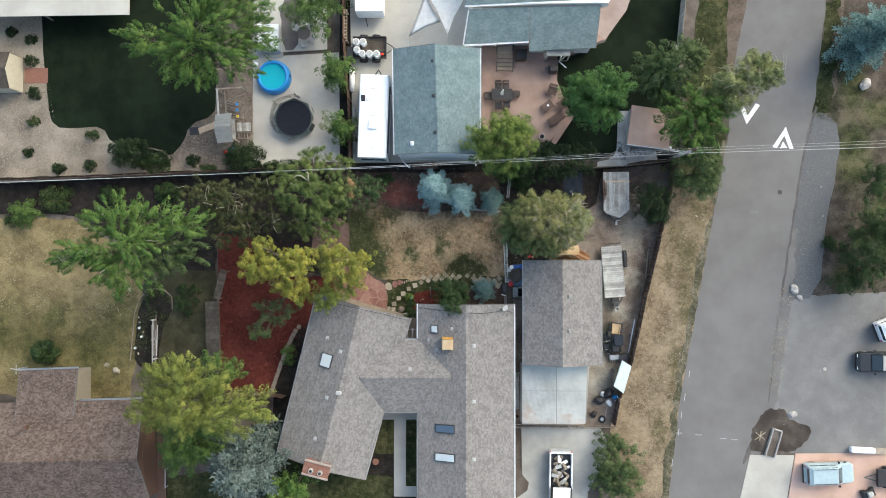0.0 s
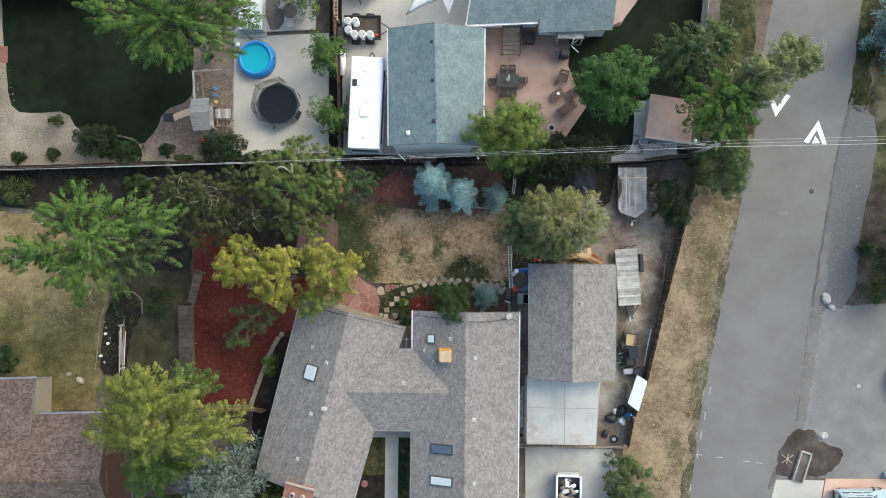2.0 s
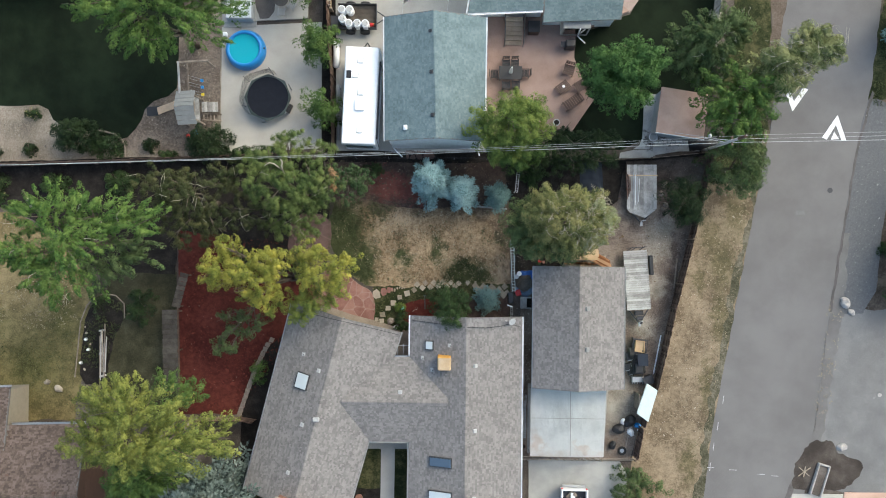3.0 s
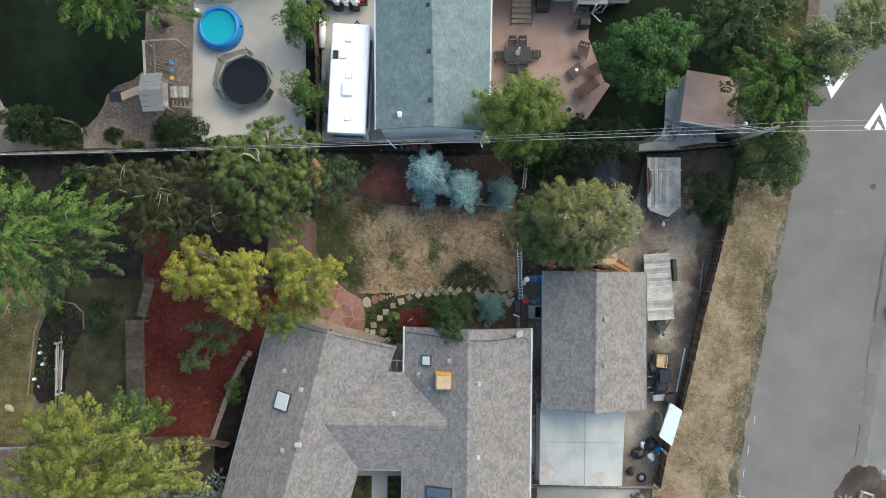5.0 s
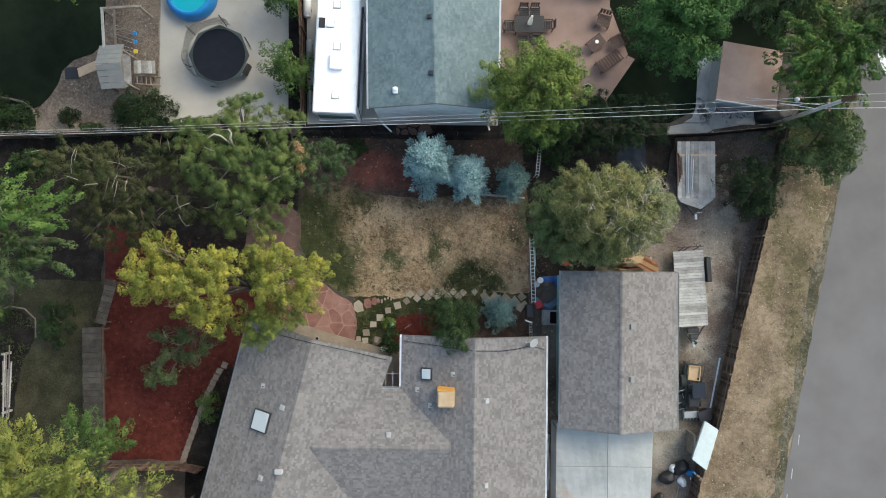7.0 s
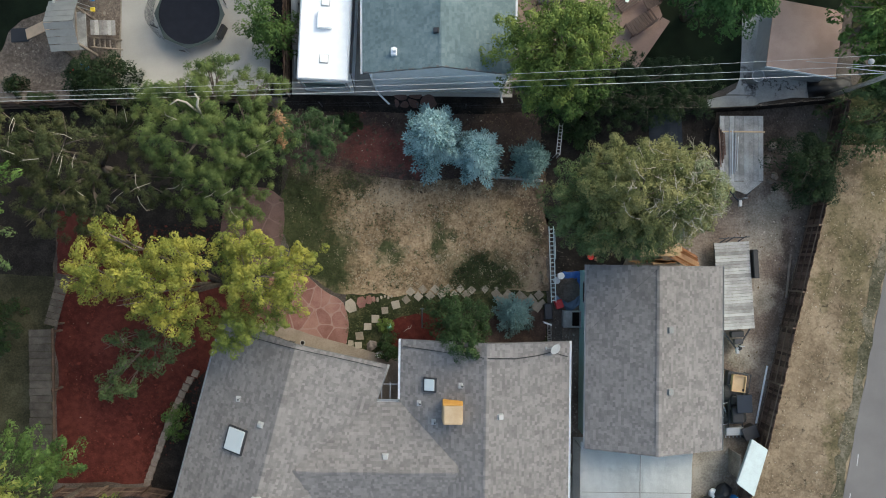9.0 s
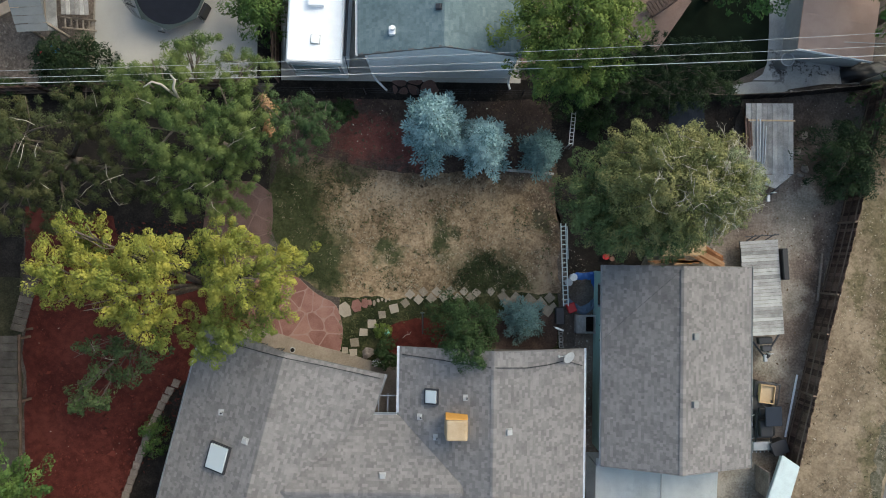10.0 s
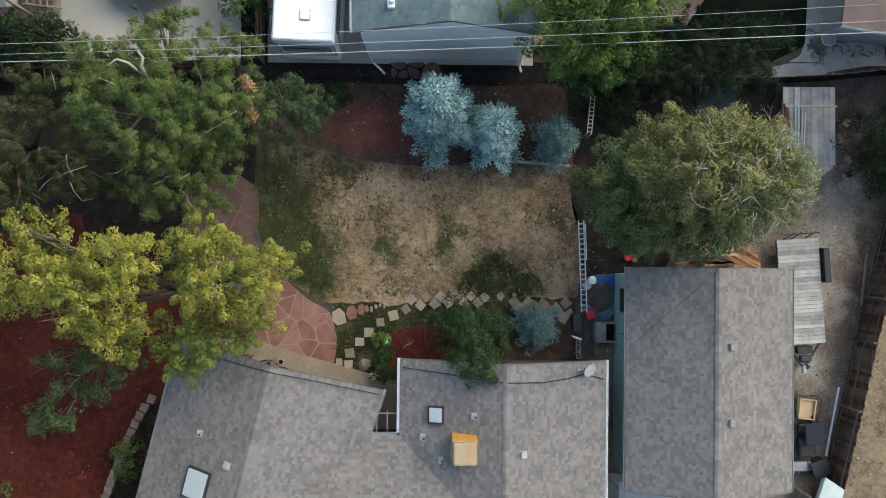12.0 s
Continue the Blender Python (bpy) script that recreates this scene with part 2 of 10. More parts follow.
M_PALESTONE = mat("pale_rock", [(0.259, 0.238, 0.216), (0.36, 0.338, 0.317), (0.446, 0.425, 0.403)], scale=4, fine=25, bump=0.5)
M_SHINGLE = mat("grey_brown_asphalt_shingle", [(0.128, 0.12, 0.117), (0.173, 0.163, 0.158), (0.21, 0.198, 0.19), (0.263, 0.249, 0.239)], scale=1.3, fine=60, pieces=0.34, rough=0.92, bump=0.3, stops=[0.22, 0.45, 0.6, 0.84], depth=0.006)
M_SHINGLE_DARK = mat("shingle_underlay", [(0.13, 0.123, 0.12), (0.17, 0.16, 0.156)], scale=3, fine=60, bump=0.2)
M_BLUE_SHINGLE = mat("blue_grey_shingle", [(0.1, 0.14, 0.15), (0.135, 0.183, 0.193), (0.18, 0.228, 0.234)], scale=1.2, fine=60, pieces=0.16, rough=0.92, bump=0.3, depth=0.006)
M_BROWN_SHINGLE = mat("brown_shingle", [(0.0706, 0.0522, 0.0436), (0.109, 0.082, 0.0682), (0.161, 0.124, 0.106)], scale=1.2, fine=60, pieces=0.24, rough=0.92, bump=0.3, depth=0.006)
M_TANROOF = mat("tan_roll_roofing", [(0.377, 0.261, 0.209), (0.449, 0.318, 0.26), (0.51, 0.37, 0.307)], scale=1.0, fine=40, coarse=0.4, bump=0.2)
M_TEAL = paint("teal_siding_paint", (0.34, 0.54, 0.50), 0.6)
M_GREYSIDE = paint("pale_grey_siding", (0.82, 0.845, 0.85), 0.6)
M_BEIGE = paint("beige_siding", (0.27, 0.24, 0.195), 0.65)
M_BROWNWALL = paint("red_brown_siding", (0.105, 0.06, 0.044), 0.7)
M_DARKWALL = paint("shaded_brown_siding", (0.20, 0.17, 0.15), 0.7)
M_WHITE = paint("white_paint", (0.80, 0.81, 0.82), 0.4)
M_WHITE_DULL = paint("dull_white_metal", (0.36, 0.365, 0.36), 0.6, spec=0.15)
M_RVWHITE = paint("white_roof_membrane", (0.86, 0.87, 0.88), 0.5, vary=0.95)
M_METAL = paint("weathered_galvanised_metal", (0.42, 0.43, 0.44), 0.42, metal=0.7)
M_ALU = paint("bare_aluminium", (0.72, 0.75, 0.76), 0.35, metal=0.6)
M_BLACK = paint("black_plastic", (0.02, 0.02, 0.022), 0.5)
M_DARKMETAL = paint("dark_painted_steel", (0.045, 0.045, 0.05), 0.5, metal=0.2)
M_RUBBER = paint("tyre_rubber", (0.025, 0.025, 0.025), 0.8)
M_TRAMP = mat("black_trampoline_mesh", [(0.008, 0.01, 0.016), (0.014, 0.016, 0.024)], scale=2, fine=80, rough=0.7, bump=0.1)
M_TRAMP_PAD = paint("faded_green_grey_pad", (0.085, 0.112, 0.11), 0.6)
M_POOL = paint("blue_vinyl", (0.02, 0.2, 0.5), 0.35)
M_WATER = glass("pool_water", (0.02, 0.36, 0.45), 0.05)
M_CANVAS = mat("pale_grey_canvas", [(0.54, 0.56, 0.555), (0.63, 0.65, 0.645), (0.7, 0.715, 0.71)], scale=0.7, fine=50, coarse=0.3, rough=0.8, bump=0.1)
M_CANVAS_STAINED = spotted("rain_stained_canvas", [(0.54, 0.56, 0.555), (0.63, 0.65, 0.645), (0.7, 0.715, 0.71)], [(0.49, 0.43, 0.385), (0.57, 0.51, 0.465), (0.63, 0.58, 0.54)],
                           [(6.0, -14.2, 2.2, 0.8), (9.2, -14.1, 1.6, 0.7), (5.3, -12.6, 0.4, 0.7), (8.6, -12.9, 0.5, 0.3)], 0.8, 40, 0.7)
M_WOOD_OLD = mat("weathered_grey_board", [(0.20, 0.195, 0.185), (0.33, 0.32, 0.305), (0.46, 0.45, 0.43)], scale=2.0, fine=35, pieces=0.21, bump=0.3)
M_WOOD_BLACK = mat("near_black_fence_board", [(0.014, 0.011, 0.01), (0.026, 0.02, 0.018), (0.042, 0.033, 0.03)], scale=2.0, fine=30, pieces=0.3, bump=0.3)
M_WOOD_FENCE = mat("dark_brown_fence_board", [(0.0543, 0.0336, 0.027), (0.101, 0.0644, 0.0513), (0.171, 0.112, 0.0891)], scale=2.0, fine=30, pieces=0.3, bump=0.3)
M_WOOD_DUSK = mat("dark_grey_board", [(0.0488, 0.041, 0.034), (0.0825, 0.0706, 0.0585), (0.12, 0.104, 0.0884)], scale=2.0, fine=35, pieces=0.14, bump=0.3)
M_WOOD_DIM = mat("dim_grey_board", [(0.036, 0.031, 0.026), (0.062, 0.054, 0.045), (0.092, 0.081, 0.069)], scale=2.0, fine=35, pieces=0.14, bump=0.3)
M_RAIL = mat("weathered_rail", [(0.16, 0.13, 0.105), (0.26, 0.215, 0.175), (0.37, 0.315, 0.26)], scale=2.0, fine=30, pieces=0.3, bump=0.3)
M_WOOD_RAIL = mat("brown_fence_rail", [(0.0817, 0.0542, 0.0413), (0.136, 0.0946, 0.0722), (0.202, 0.144, 0.11)], scale=2.0, fine=30, pieces=0.3, bump=0.3)
M_WOOD_NEW = mat("fresh_cedar_plank", [(0.22, 0.09, 0.04), (0.33, 0.15, 0.075), (0.46, 0.26, 0.155)], scale=2.0, fine=30, pieces=0.4, bump=0.25)
M_PINEBOARD = mat("pale_plywood", [(0.42, 0.285, 0.165), (0.51, 0.355, 0.215), (0.58, 0.42, 0.27)], scale=2.0, fine=30, pieces=0.2, bump=0.2)
M_YELLOWCOVER = mat("mustard_canvas_cover", [(0.352, 0.252, 0.15), (0.416, 0.312, 0.198), (0.464, 0.36, 0.242)], scale=2.0, fine=40, rough=0.75, bump=0.2)
M_BRICK = mat("pinkish_brick", [(0.186, 0.093, 0.0696), (0.236, 0.126, 0.0957), (0.291, 0.174, 0.139)], scale=3, fine=40, pieces=0.35, bump=0.3)
M_MORTAR = mat("pale_mortar_cap", [(0.285, 0.24, 0.209), (0.347, 0.3, 0.267)], scale=4, fine=30, bump=0.3)
M_SKYGLASS = glass("skylight_dome", (0.46, 0.51, 0.525), 0.3)
M_SOLAR = glass("dark_solar_glass", (0.06, 0.09, 0.13), 0.1)
M_CARGLASS = glass("car_glass", (0.015, 0.018, 0.02), 0.05)
M_CABLE = paint("grey_cable", (0.5, 0.51, 0.51), 0.5)
M_BARK = mat("grey_brown_bark", [(0.07, 0.055, 0.045), (0.13, 0.105, 0.085), (0.21, 0.18, 0.15)], scale=6, fine=40, bump=0.7)
M_DEADWOOD = mat("bleached_dead_wood", [(0.32, 0.29, 0.235), (0.46, 0.42, 0.35)], scale=6, fine=40, bump=0.5)
M_POLE = mat("weathered_utility_pole", [(0.30, 0.27, 0.24), (0.42, 0.39, 0.36), (0.52, 0.49, 0.46)], scale=4, fine=40, bump=0.3)
M_TARP = paint("blue_tarpaulin", (0.03, 0.1, 0.32), 0.55, spec=0.2)
M_RED = paint("red_plastic", (0.50, 0.025, 0.03), 0.4)
M_GREEN_PLASTIC = paint("green_plastic", (0.22, 0.48, 0.36), 0.5)
M_YELLOW = paint("yellow_plastic", (0.70, 0.52, 0.04), 0.4)
M_CARBLUE = paint("pale_blue_car_paint", (0.33, 0.42, 0.455), 0.35, spec=0.4)
M_CARBLACK = paint("black_car_paint", (0.02, 0.022, 0.024), 0.22, spec=0.6)
M_CARWHITE = paint("white_car_paint", (0.78, 0.79, 0.80), 0.25, spec=0.6)
M_WICKER = paint("dark_brown_outdoor_furniture", (0.07, 0.042, 0.033), 0.6)
M_LINE = mat("worn_white_road_paint", [(0.55, 0.55, 0.55), (0.78, 0.78, 0.77), (0.84, 0.84, 0.83)], scale=5, fine=40, bump=0.1)

L_BRIGHT = leaf_mat("bright_green_leaf", (0.03, 0.072, 0.018), (0.1, 0.178, 0.044), (0.155, 0.228, 0.058), scale=1.3)
L_YELLOW = leaf_mat("yellowing_leaf", (0.1, 0.125, 0.028), (0.26, 0.275, 0.055), (0.39, 0.355, 0.072), scale=0.9)
L_LIME = leaf_mat("lime_leaf", (0.045, 0.08, 0.019), (0.155, 0.215, 0.052), (0.225, 0.275, 0.068), scale=1.2)
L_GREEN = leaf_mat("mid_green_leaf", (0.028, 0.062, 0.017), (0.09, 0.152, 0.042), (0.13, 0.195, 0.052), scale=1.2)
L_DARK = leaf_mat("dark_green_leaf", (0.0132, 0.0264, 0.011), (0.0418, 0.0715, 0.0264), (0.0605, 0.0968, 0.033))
# L_DARK scaled darker: rock shrubs' own tone, and shade painted into the fence pine
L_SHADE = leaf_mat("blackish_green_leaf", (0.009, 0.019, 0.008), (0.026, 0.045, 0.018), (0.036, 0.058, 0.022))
L_PINE = leaf_mat("pine_needles", (0.032, 0.06, 0.02), (0.12, 0.165, 0.05), (0.165, 0.2, 0.062), share=0.15)
L_PINE_DARK = leaf_mat("dark_pine_needles", (0.02, 0.044, 0.018), (0.066, 0.108, 0.042), (0.085, 0.125, 0.048), share=0.12)
L_PINE_BROWN = leaf_mat("olive_brown_needles", (0.021, 0.032, 0.013), (0.072, 0.086, 0.033), (0.098, 0.1, 0.041), share=0.15)
L_OLIVE = leaf_mat("olive_leaf", (0.046, 0.064, 0.024), (0.205, 0.22, 0.085), (0.28, 0.265, 0.11))
L_SILVER = leaf_mat("silvery_leaf", (0.10, 0.125, 0.06), (0.30, 0.33, 0.20), (0.24, 0.265, 0.13))
L_BLUE = leaf_mat("blue_spruce_needles", (0.0645, 0.133, 0.135), (0.318, 0.478, 0.474), (0.396, 0.552, 0.539), share=0.08)
L_COTTON = leaf_mat("cottonwood_leaf", (0.064, 0.09, 0.021), (0.188, 0.216, 0.054), (0.255, 0.268, 0.068), scale=1.1)
L_PLUM = leaf_mat("plum_leaf", (0.022, 0.056, 0.016), (0.072, 0.148, 0.042), (0.1, 0.185, 0.055), scale=1.4)
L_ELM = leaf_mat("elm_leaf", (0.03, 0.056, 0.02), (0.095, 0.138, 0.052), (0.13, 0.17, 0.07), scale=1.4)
L_WILLOW = leaf_mat("willow_leaf", (0.075, 0.1, 0.035), (0.21, 0.24, 0.1), (0.29, 0.3, 0.14), scale=1.4)
L_GREYBLUE = leaf_mat("grey_green_needles", (0.012, 0.021, 0.018), (0.135, 0.175, 0.155), (0.2, 0.242, 0.217), share=0.08)
L_GRASS = leaf_mat("green_grass_tuft", (0.04, 0.05, 0.02), (0.10, 0.11, 0.045), (0.16, 0.15, 0.075))
L_STRAW = leaf_mat("straw_grass_tuft", (0.17, 0.14, 0.09), (0.34, 0.285, 0.2), (0.39, 0.33, 0.235))
L_CLOD = leaf_mat("dark_dead_grass", (0.045, 0.034, 0.023), (0.13, 0.098, 0.063), (0.095, 0.073, 0.051))
L_FLOWER = leaf_mat("yellow_blossom", (0.223, 0.197, 0.066), (0.341, 0.302, 0.154), (0.31, 0.267, 0.099))
L_WHITEFLOWER = leaf_mat("white_blossom", (0.6, 0.58, 0.55), (0.75, 0.73, 0.7), (0.7, 0.68, 0.66))
L_ORANGE = leaf_mat("rust_dead_needles", (0.2, 0.1, 0.045), (0.38, 0.22, 0.12), (0.4, 0.25, 0.14))
L_PALE = leaf_mat("pale_litter", (0.25, 0.22, 0.18), (0.5, 0.46, 0.4), (0.42, 0.37, 0.3))
L_BROWN = leaf_mat("brown_litter", (0.05, 0.035, 0.02), (0.16, 0.11, 0.06), (0.13, 0.09, 0.05))
L_TEAL = leaf_mat("dull_blue_spruce_needles", (0.0378, 0.081, 0.08), (0.16, 0.264, 0.248), (0.21, 0.317, 0.296), share=0.12)
L_ASHGREEN = leaf_mat("green_ash_leaf", (0.0726, 0.109, 0.0266), (0.188, 0.23, 0.0508), (0.242, 0.266, 0.0605))
L_TURF = leaf_mat("dark_green_turf", (0.02, 0.03, 0.011), (0.06, 0.078, 0.03), (0.085, 0.095, 0.038))
L_GREYCHIP = leaf_mat("grey_gravel_chip", (0.1, 0.1, 0.1), (0.26, 0.26, 0.255), (0.2, 0.2, 0.195))
L_REDCHIP = leaf_mat("red_mulch_chip", (0.03, 0.008, 0.006), (0.14, 0.036, 0.025), (0.09, 0.02, 0.014))
L_ROCKCHIP = leaf_mat("landscape_rock_chip", (0.11, 0.092, 0.074), (0.33, 0.292, 0.242), (0.27, 0.23, 0.185))
M_STRIP = mat("dark_grey_gravel", [(0.086, 0.088, 0.092), (0.113, 0.115, 0.119), (0.146, 0.148, 0.152)], scale=9.0, fine=24, bump=0.6)
M_BEDSOIL = mat("brown_bed_soil", [(0.042, 0.029, 0.024), (0.072, 0.049, 0.04), (0.115, 0.08, 0.066)], scale=1.5, fine=16, coarse=0.5, bump=0.5)
M_TANSTONE = mat("tan_flat_stone", [(0.15, 0.12, 0.1), (0.22, 0.18, 0.15), (0.3, 0.25, 0.21)], scale=3, fine=25, bump=0.5)
M_FADED = mat("faded_road_paint", [(0.22, 0.22, 0.22), (0.4, 0.4, 0.4), (0.55, 0.55, 0.545)], scale=7, fine=40, bump=0.1)
M_MINT = paint("mint_white_enamel", (0.5, 0.57, 0.56), 0.5)
# lightened base colour stands for the sky mirrored in the camper windscreen
M_TEALGLASS = glass("teal_window_glass", (0.3, 0.4, 0.41), 0.15)
M_CREAM = paint("cream_painted_metal", (0.46, 0.42, 0.33), 0.6)
M_TARPDARK = paint("dark_blue_grey_sheet", (0.022, 0.028, 0.04), 0.65, spec=0.15)
M_TARPGREY = paint("blue_grey_tarpaulin", (0.12, 0.17, 0.24), 0.6)
M_SLIDE = paint("tan_plastic_slide", (0.6, 0.4, 0.25), 0.5)
M_VENT = paint("grey_roof_vent_metal", (0.22, 0.225, 0.22), 0.7, spec=0.1)
M_ORANGE = mat("orange_canvas", [(0.5, 0.24, 0.05), (0.6, 0.31, 0.08), (0.66, 0.37, 0.12)], scale=2.0, fine=40, rough=0.75, bump=0.2)
# dark olive: thin grass and maple shade share this one colour
M_BARE = mat("bare_ground_with_shade", [(0.024, 0.023, 0.013), (0.042, 0.04, 0.023), (0.068, 0.063, 0.038)], scale=1.2, fine=12, coarse=0.35, bump=0.5)
M_DUST = mat("dusty_asphalt_edge", [(0.132, 0.125, 0.12), (0.152, 0.145, 0.14), (0.172, 0.165, 0.16)], scale=1.4, fine=16, coarse=0.4, bump=0.3)
M_TERR = mat("pinkish_grey_terrace", [(0.24, 0.185, 0.168), (0.3, 0.238, 0.218), (0.35, 0.285, 0.262)], scale=0.8, fine=25, coarse=0.25, rough=0.85, bump=0.15)
L_MULB = leaf_mat("deep_green_leaf", (0.016, 0.036, 0.013), (0.05, 0.086, 0.031), (0.072, 0.112, 0.04), scale=1.4)
M_EASTSOIL = spotted("weedy_bare_soil", [(0.042, 0.034, 0.027), (0.072, 0.058, 0.047), (0.108, 0.088, 0.072)], [(0.022, 0.027, 0.012), (0.055, 0.06, 0.027), (0.1, 0.092, 0.05)],
                     [(33.6, 9.5, 1.6, 3.2), (36.5, 4.0, 2.0, 3.0), (33.5, 16.0, 1.2, 3.0), (35.5, 13.0, 1.4, 1.4), (33.2, -1.2, 1.5, 1.0)], 1.0, 10)
M_MULCH_RED = mat("fresh_red_mulch", [(0.055, 0.012, 0.009), (0.1, 0.022, 0.016), (0.15, 0.045, 0.032)], scale=3.0, fine=30, coarse=0.3, bump=0.8)
M_DAMP = mat("damp_brown_earth", [(0.036, 0.0295, 0.0252), (0.0612, 0.0504, 0.0432), (0.101, 0.0864, 0.0749)], scale=1.0, fine=16, coarse=0.4, bump=0.5)
M_SHOULDER = mat("weedy_shoulder_stubble", [(0.045, 0.045, 0.026), (0.09, 0.083, 0.055), (0.17, 0.152, 0.115)], scale=2.6, fine=10, coarse=0.6, bump=0.6, rough=0.95)


# ---- building helpers ----
def thing(name, label, category, x=0.0, y=0.0, z=0.0, rz=0.0, group="", kind=""):
    ob = new(name)
    ob.empty_display_size = 0.3
    ob.matrix_basis = pose(x, y, z, 0, 0, rz)
    return tagged(ob, label, category, group, kind)


def part(name, bm, material, parent=None, label="", smooth=False):
    """Links a bmesh as one mesh object under a thing or a part."""
    me = bpy.data.meshes.new(name)
    bmesh.ops.recalc_face_normals(bm, faces=bm.faces)
    bm.to_mesh(me)
    bm.free()
    if smooth:
        me.shade_smooth()
    me.materials.append(material)
    ob = new(name, me)
    if parent is not None:
        ob.parent = parent
    if label:
        ob["label"] = label
    return ob


def setting(name, bm, material, label, category):
    return tagged(part(name, bm, material), label, category, "", "structure")


def lump(name, verts, faces, material, parent=None, label=""):
    me = bpy.data.meshes.new(name)
    me.from_pydata(verts, [], faces)
    me.materials.append(material)
    ob = new(name, me)
    if parent is not None:
        ob.parent = parent
    if label:
        ob["label"] = label
    return ob


def box(bm, x0, x1, y0, y1, z0, z1, bevel=0.0, m=None, seg=1):
    at = Matrix.Translation(((x0 + x1) / 2, (y0 + y1) / 2, (z0 + z1) / 2)) @ Matrix.Diagonal((x1 - x0, y1 - y0, z1 - z0, 1))
    vs = bmesh.ops.create_cube(bm, size=1, matrix=(m @ at) if m else at)["verts"]
    if bevel:
        es = list({e for v in vs for e in v.link_edges})
        bmesh.ops.bevel(bm, geom=es, offset=bevel, segments=seg, affect="EDGES", profile=0.6)
    return bm


def boxes(*rows, bevel=0.0):
    bm = bmesh.new()
    for r in rows:
        box(bm, *r, bevel=bevel)
    return bm


def cyl(bm, p, q, r, r2=None, seg=12):
    """A rod or cone from p to q."""
    p, q = Vector(p), Vector(q)
    d = q - p
    m = Matrix.Translation((p + q) / 2) @ d.to_track_quat("Z", "Y").to_matrix().to_4x4()
    bmesh.ops.create_cone(bm, cap_ends=True, segments=seg, radius1=r, radius2=r if r2 is None else r2, depth=d.length, matrix=m)
    return bm


def rods(*rows, seg=8):
    bm = bmesh.new()
    for p, q, r in rows:
        cyl(bm, p, q, r, seg=seg)
    return bm


def ball(bm, c, r, sx=1, sy=1, sz=1, sub=2):
    bmesh.ops.create_icosphere(bm, subdivisions=sub, radius=r, matrix=Matrix.Translation(c) @ Matrix.Diagonal((sx, sy, sz, 1)))
    return bm


def roughen(bm, amount, scale=2.0):
    for v in bm.verts:
        v.co += noise.noise_vector(v.co * scale) * amount
    return bm


def prism(bm, pts, z0, z1):
    """A flat plate with the outline pts; z0, z1: its bottom and top."""
    top = [bm.verts.new((x, y, z1)) for x, y in pts]
    low = [bm.verts.new((x, y, z0)) for x, y in pts]
    bm.faces.new(top)
    bm.faces.new(low[::-1])
    for i in range(len(pts)):
        j = (i + 1) % len(pts)
        bm.faces.new((top[i], low[i], low[j], top[j]))
    return bm


def wavy(pts, step=0.5, amount=0.12, scale=0.8, seed=0.0):
    """The outline pts cut into short steps and made uneven."""
    out = []
    for i, (x, y) in enumerate(pts):
        x2, y2 = pts[(i + 1) % len(pts)]
        n = max(1, int(math.hypot(x2 - x, y2 - y) / step))
        for k in range(n):
            px, py = x + (x2 - x) * k / n, y + (y2 - y) * k / n
            v = noise.noise_vector(Vector((px * scale, py * scale, seed))) + 0.5 * noise.noise_vector(Vector((px * scale * 3, py * scale * 3, seed)))
            out.append((px + v.x * amount, py + v.y * amount))
    return out


def rounded(pts, times=2):
    """Cuts the corners of an outline."""
    for _ in range(times):
        nxt = []
        for i, (x, y) in enumerate(pts):
            x2, y2 = pts[(i + 1) % len(pts)]
            nxt += [(0.75 * x + 0.25 * x2, 0.75 * y + 0.25 * y2), (0.25 * x + 0.75 * x2, 0.25 * y + 0.75 * y2)]
        pts = nxt
    return pts


def area(name, pts, top, material, label, category, uneven=0.0, step=0.5, bottom=-0.15):
    bm = prism(bmesh.new(), wavy(pts, step, uneven, seed=top * 100) if uneven else pts, bottom, top)
    return setting(name, bm, material, label, category)


def tube(bm, pts, radii, seg=7):
    """A bent, tapering tube through pts."""
    rings = []
    for i, p in enumerate(pts):
        d = (pts[min(i + 1, len(pts) - 1)] - pts[max(i - 1, 0)]).normalized()
        q = d.to_track_quat("Z", "Y")
        rings.append([bm.verts.new(p + q @ Vector((math.cos(a) * radii[i], math.sin(a) * radii[i], 0))) for a in [2 * math.pi * k / seg for k in range(seg)]])
    for a, b in zip(rings, rings[1:]):
        for k in range(seg):
            bm.faces.new((a[k], a[(k + 1) % seg], b[(k + 1) % seg], b[k]))
    bm.faces.new(rings[0][::-1])
    bm.faces.new(rings[-1])
    return bm


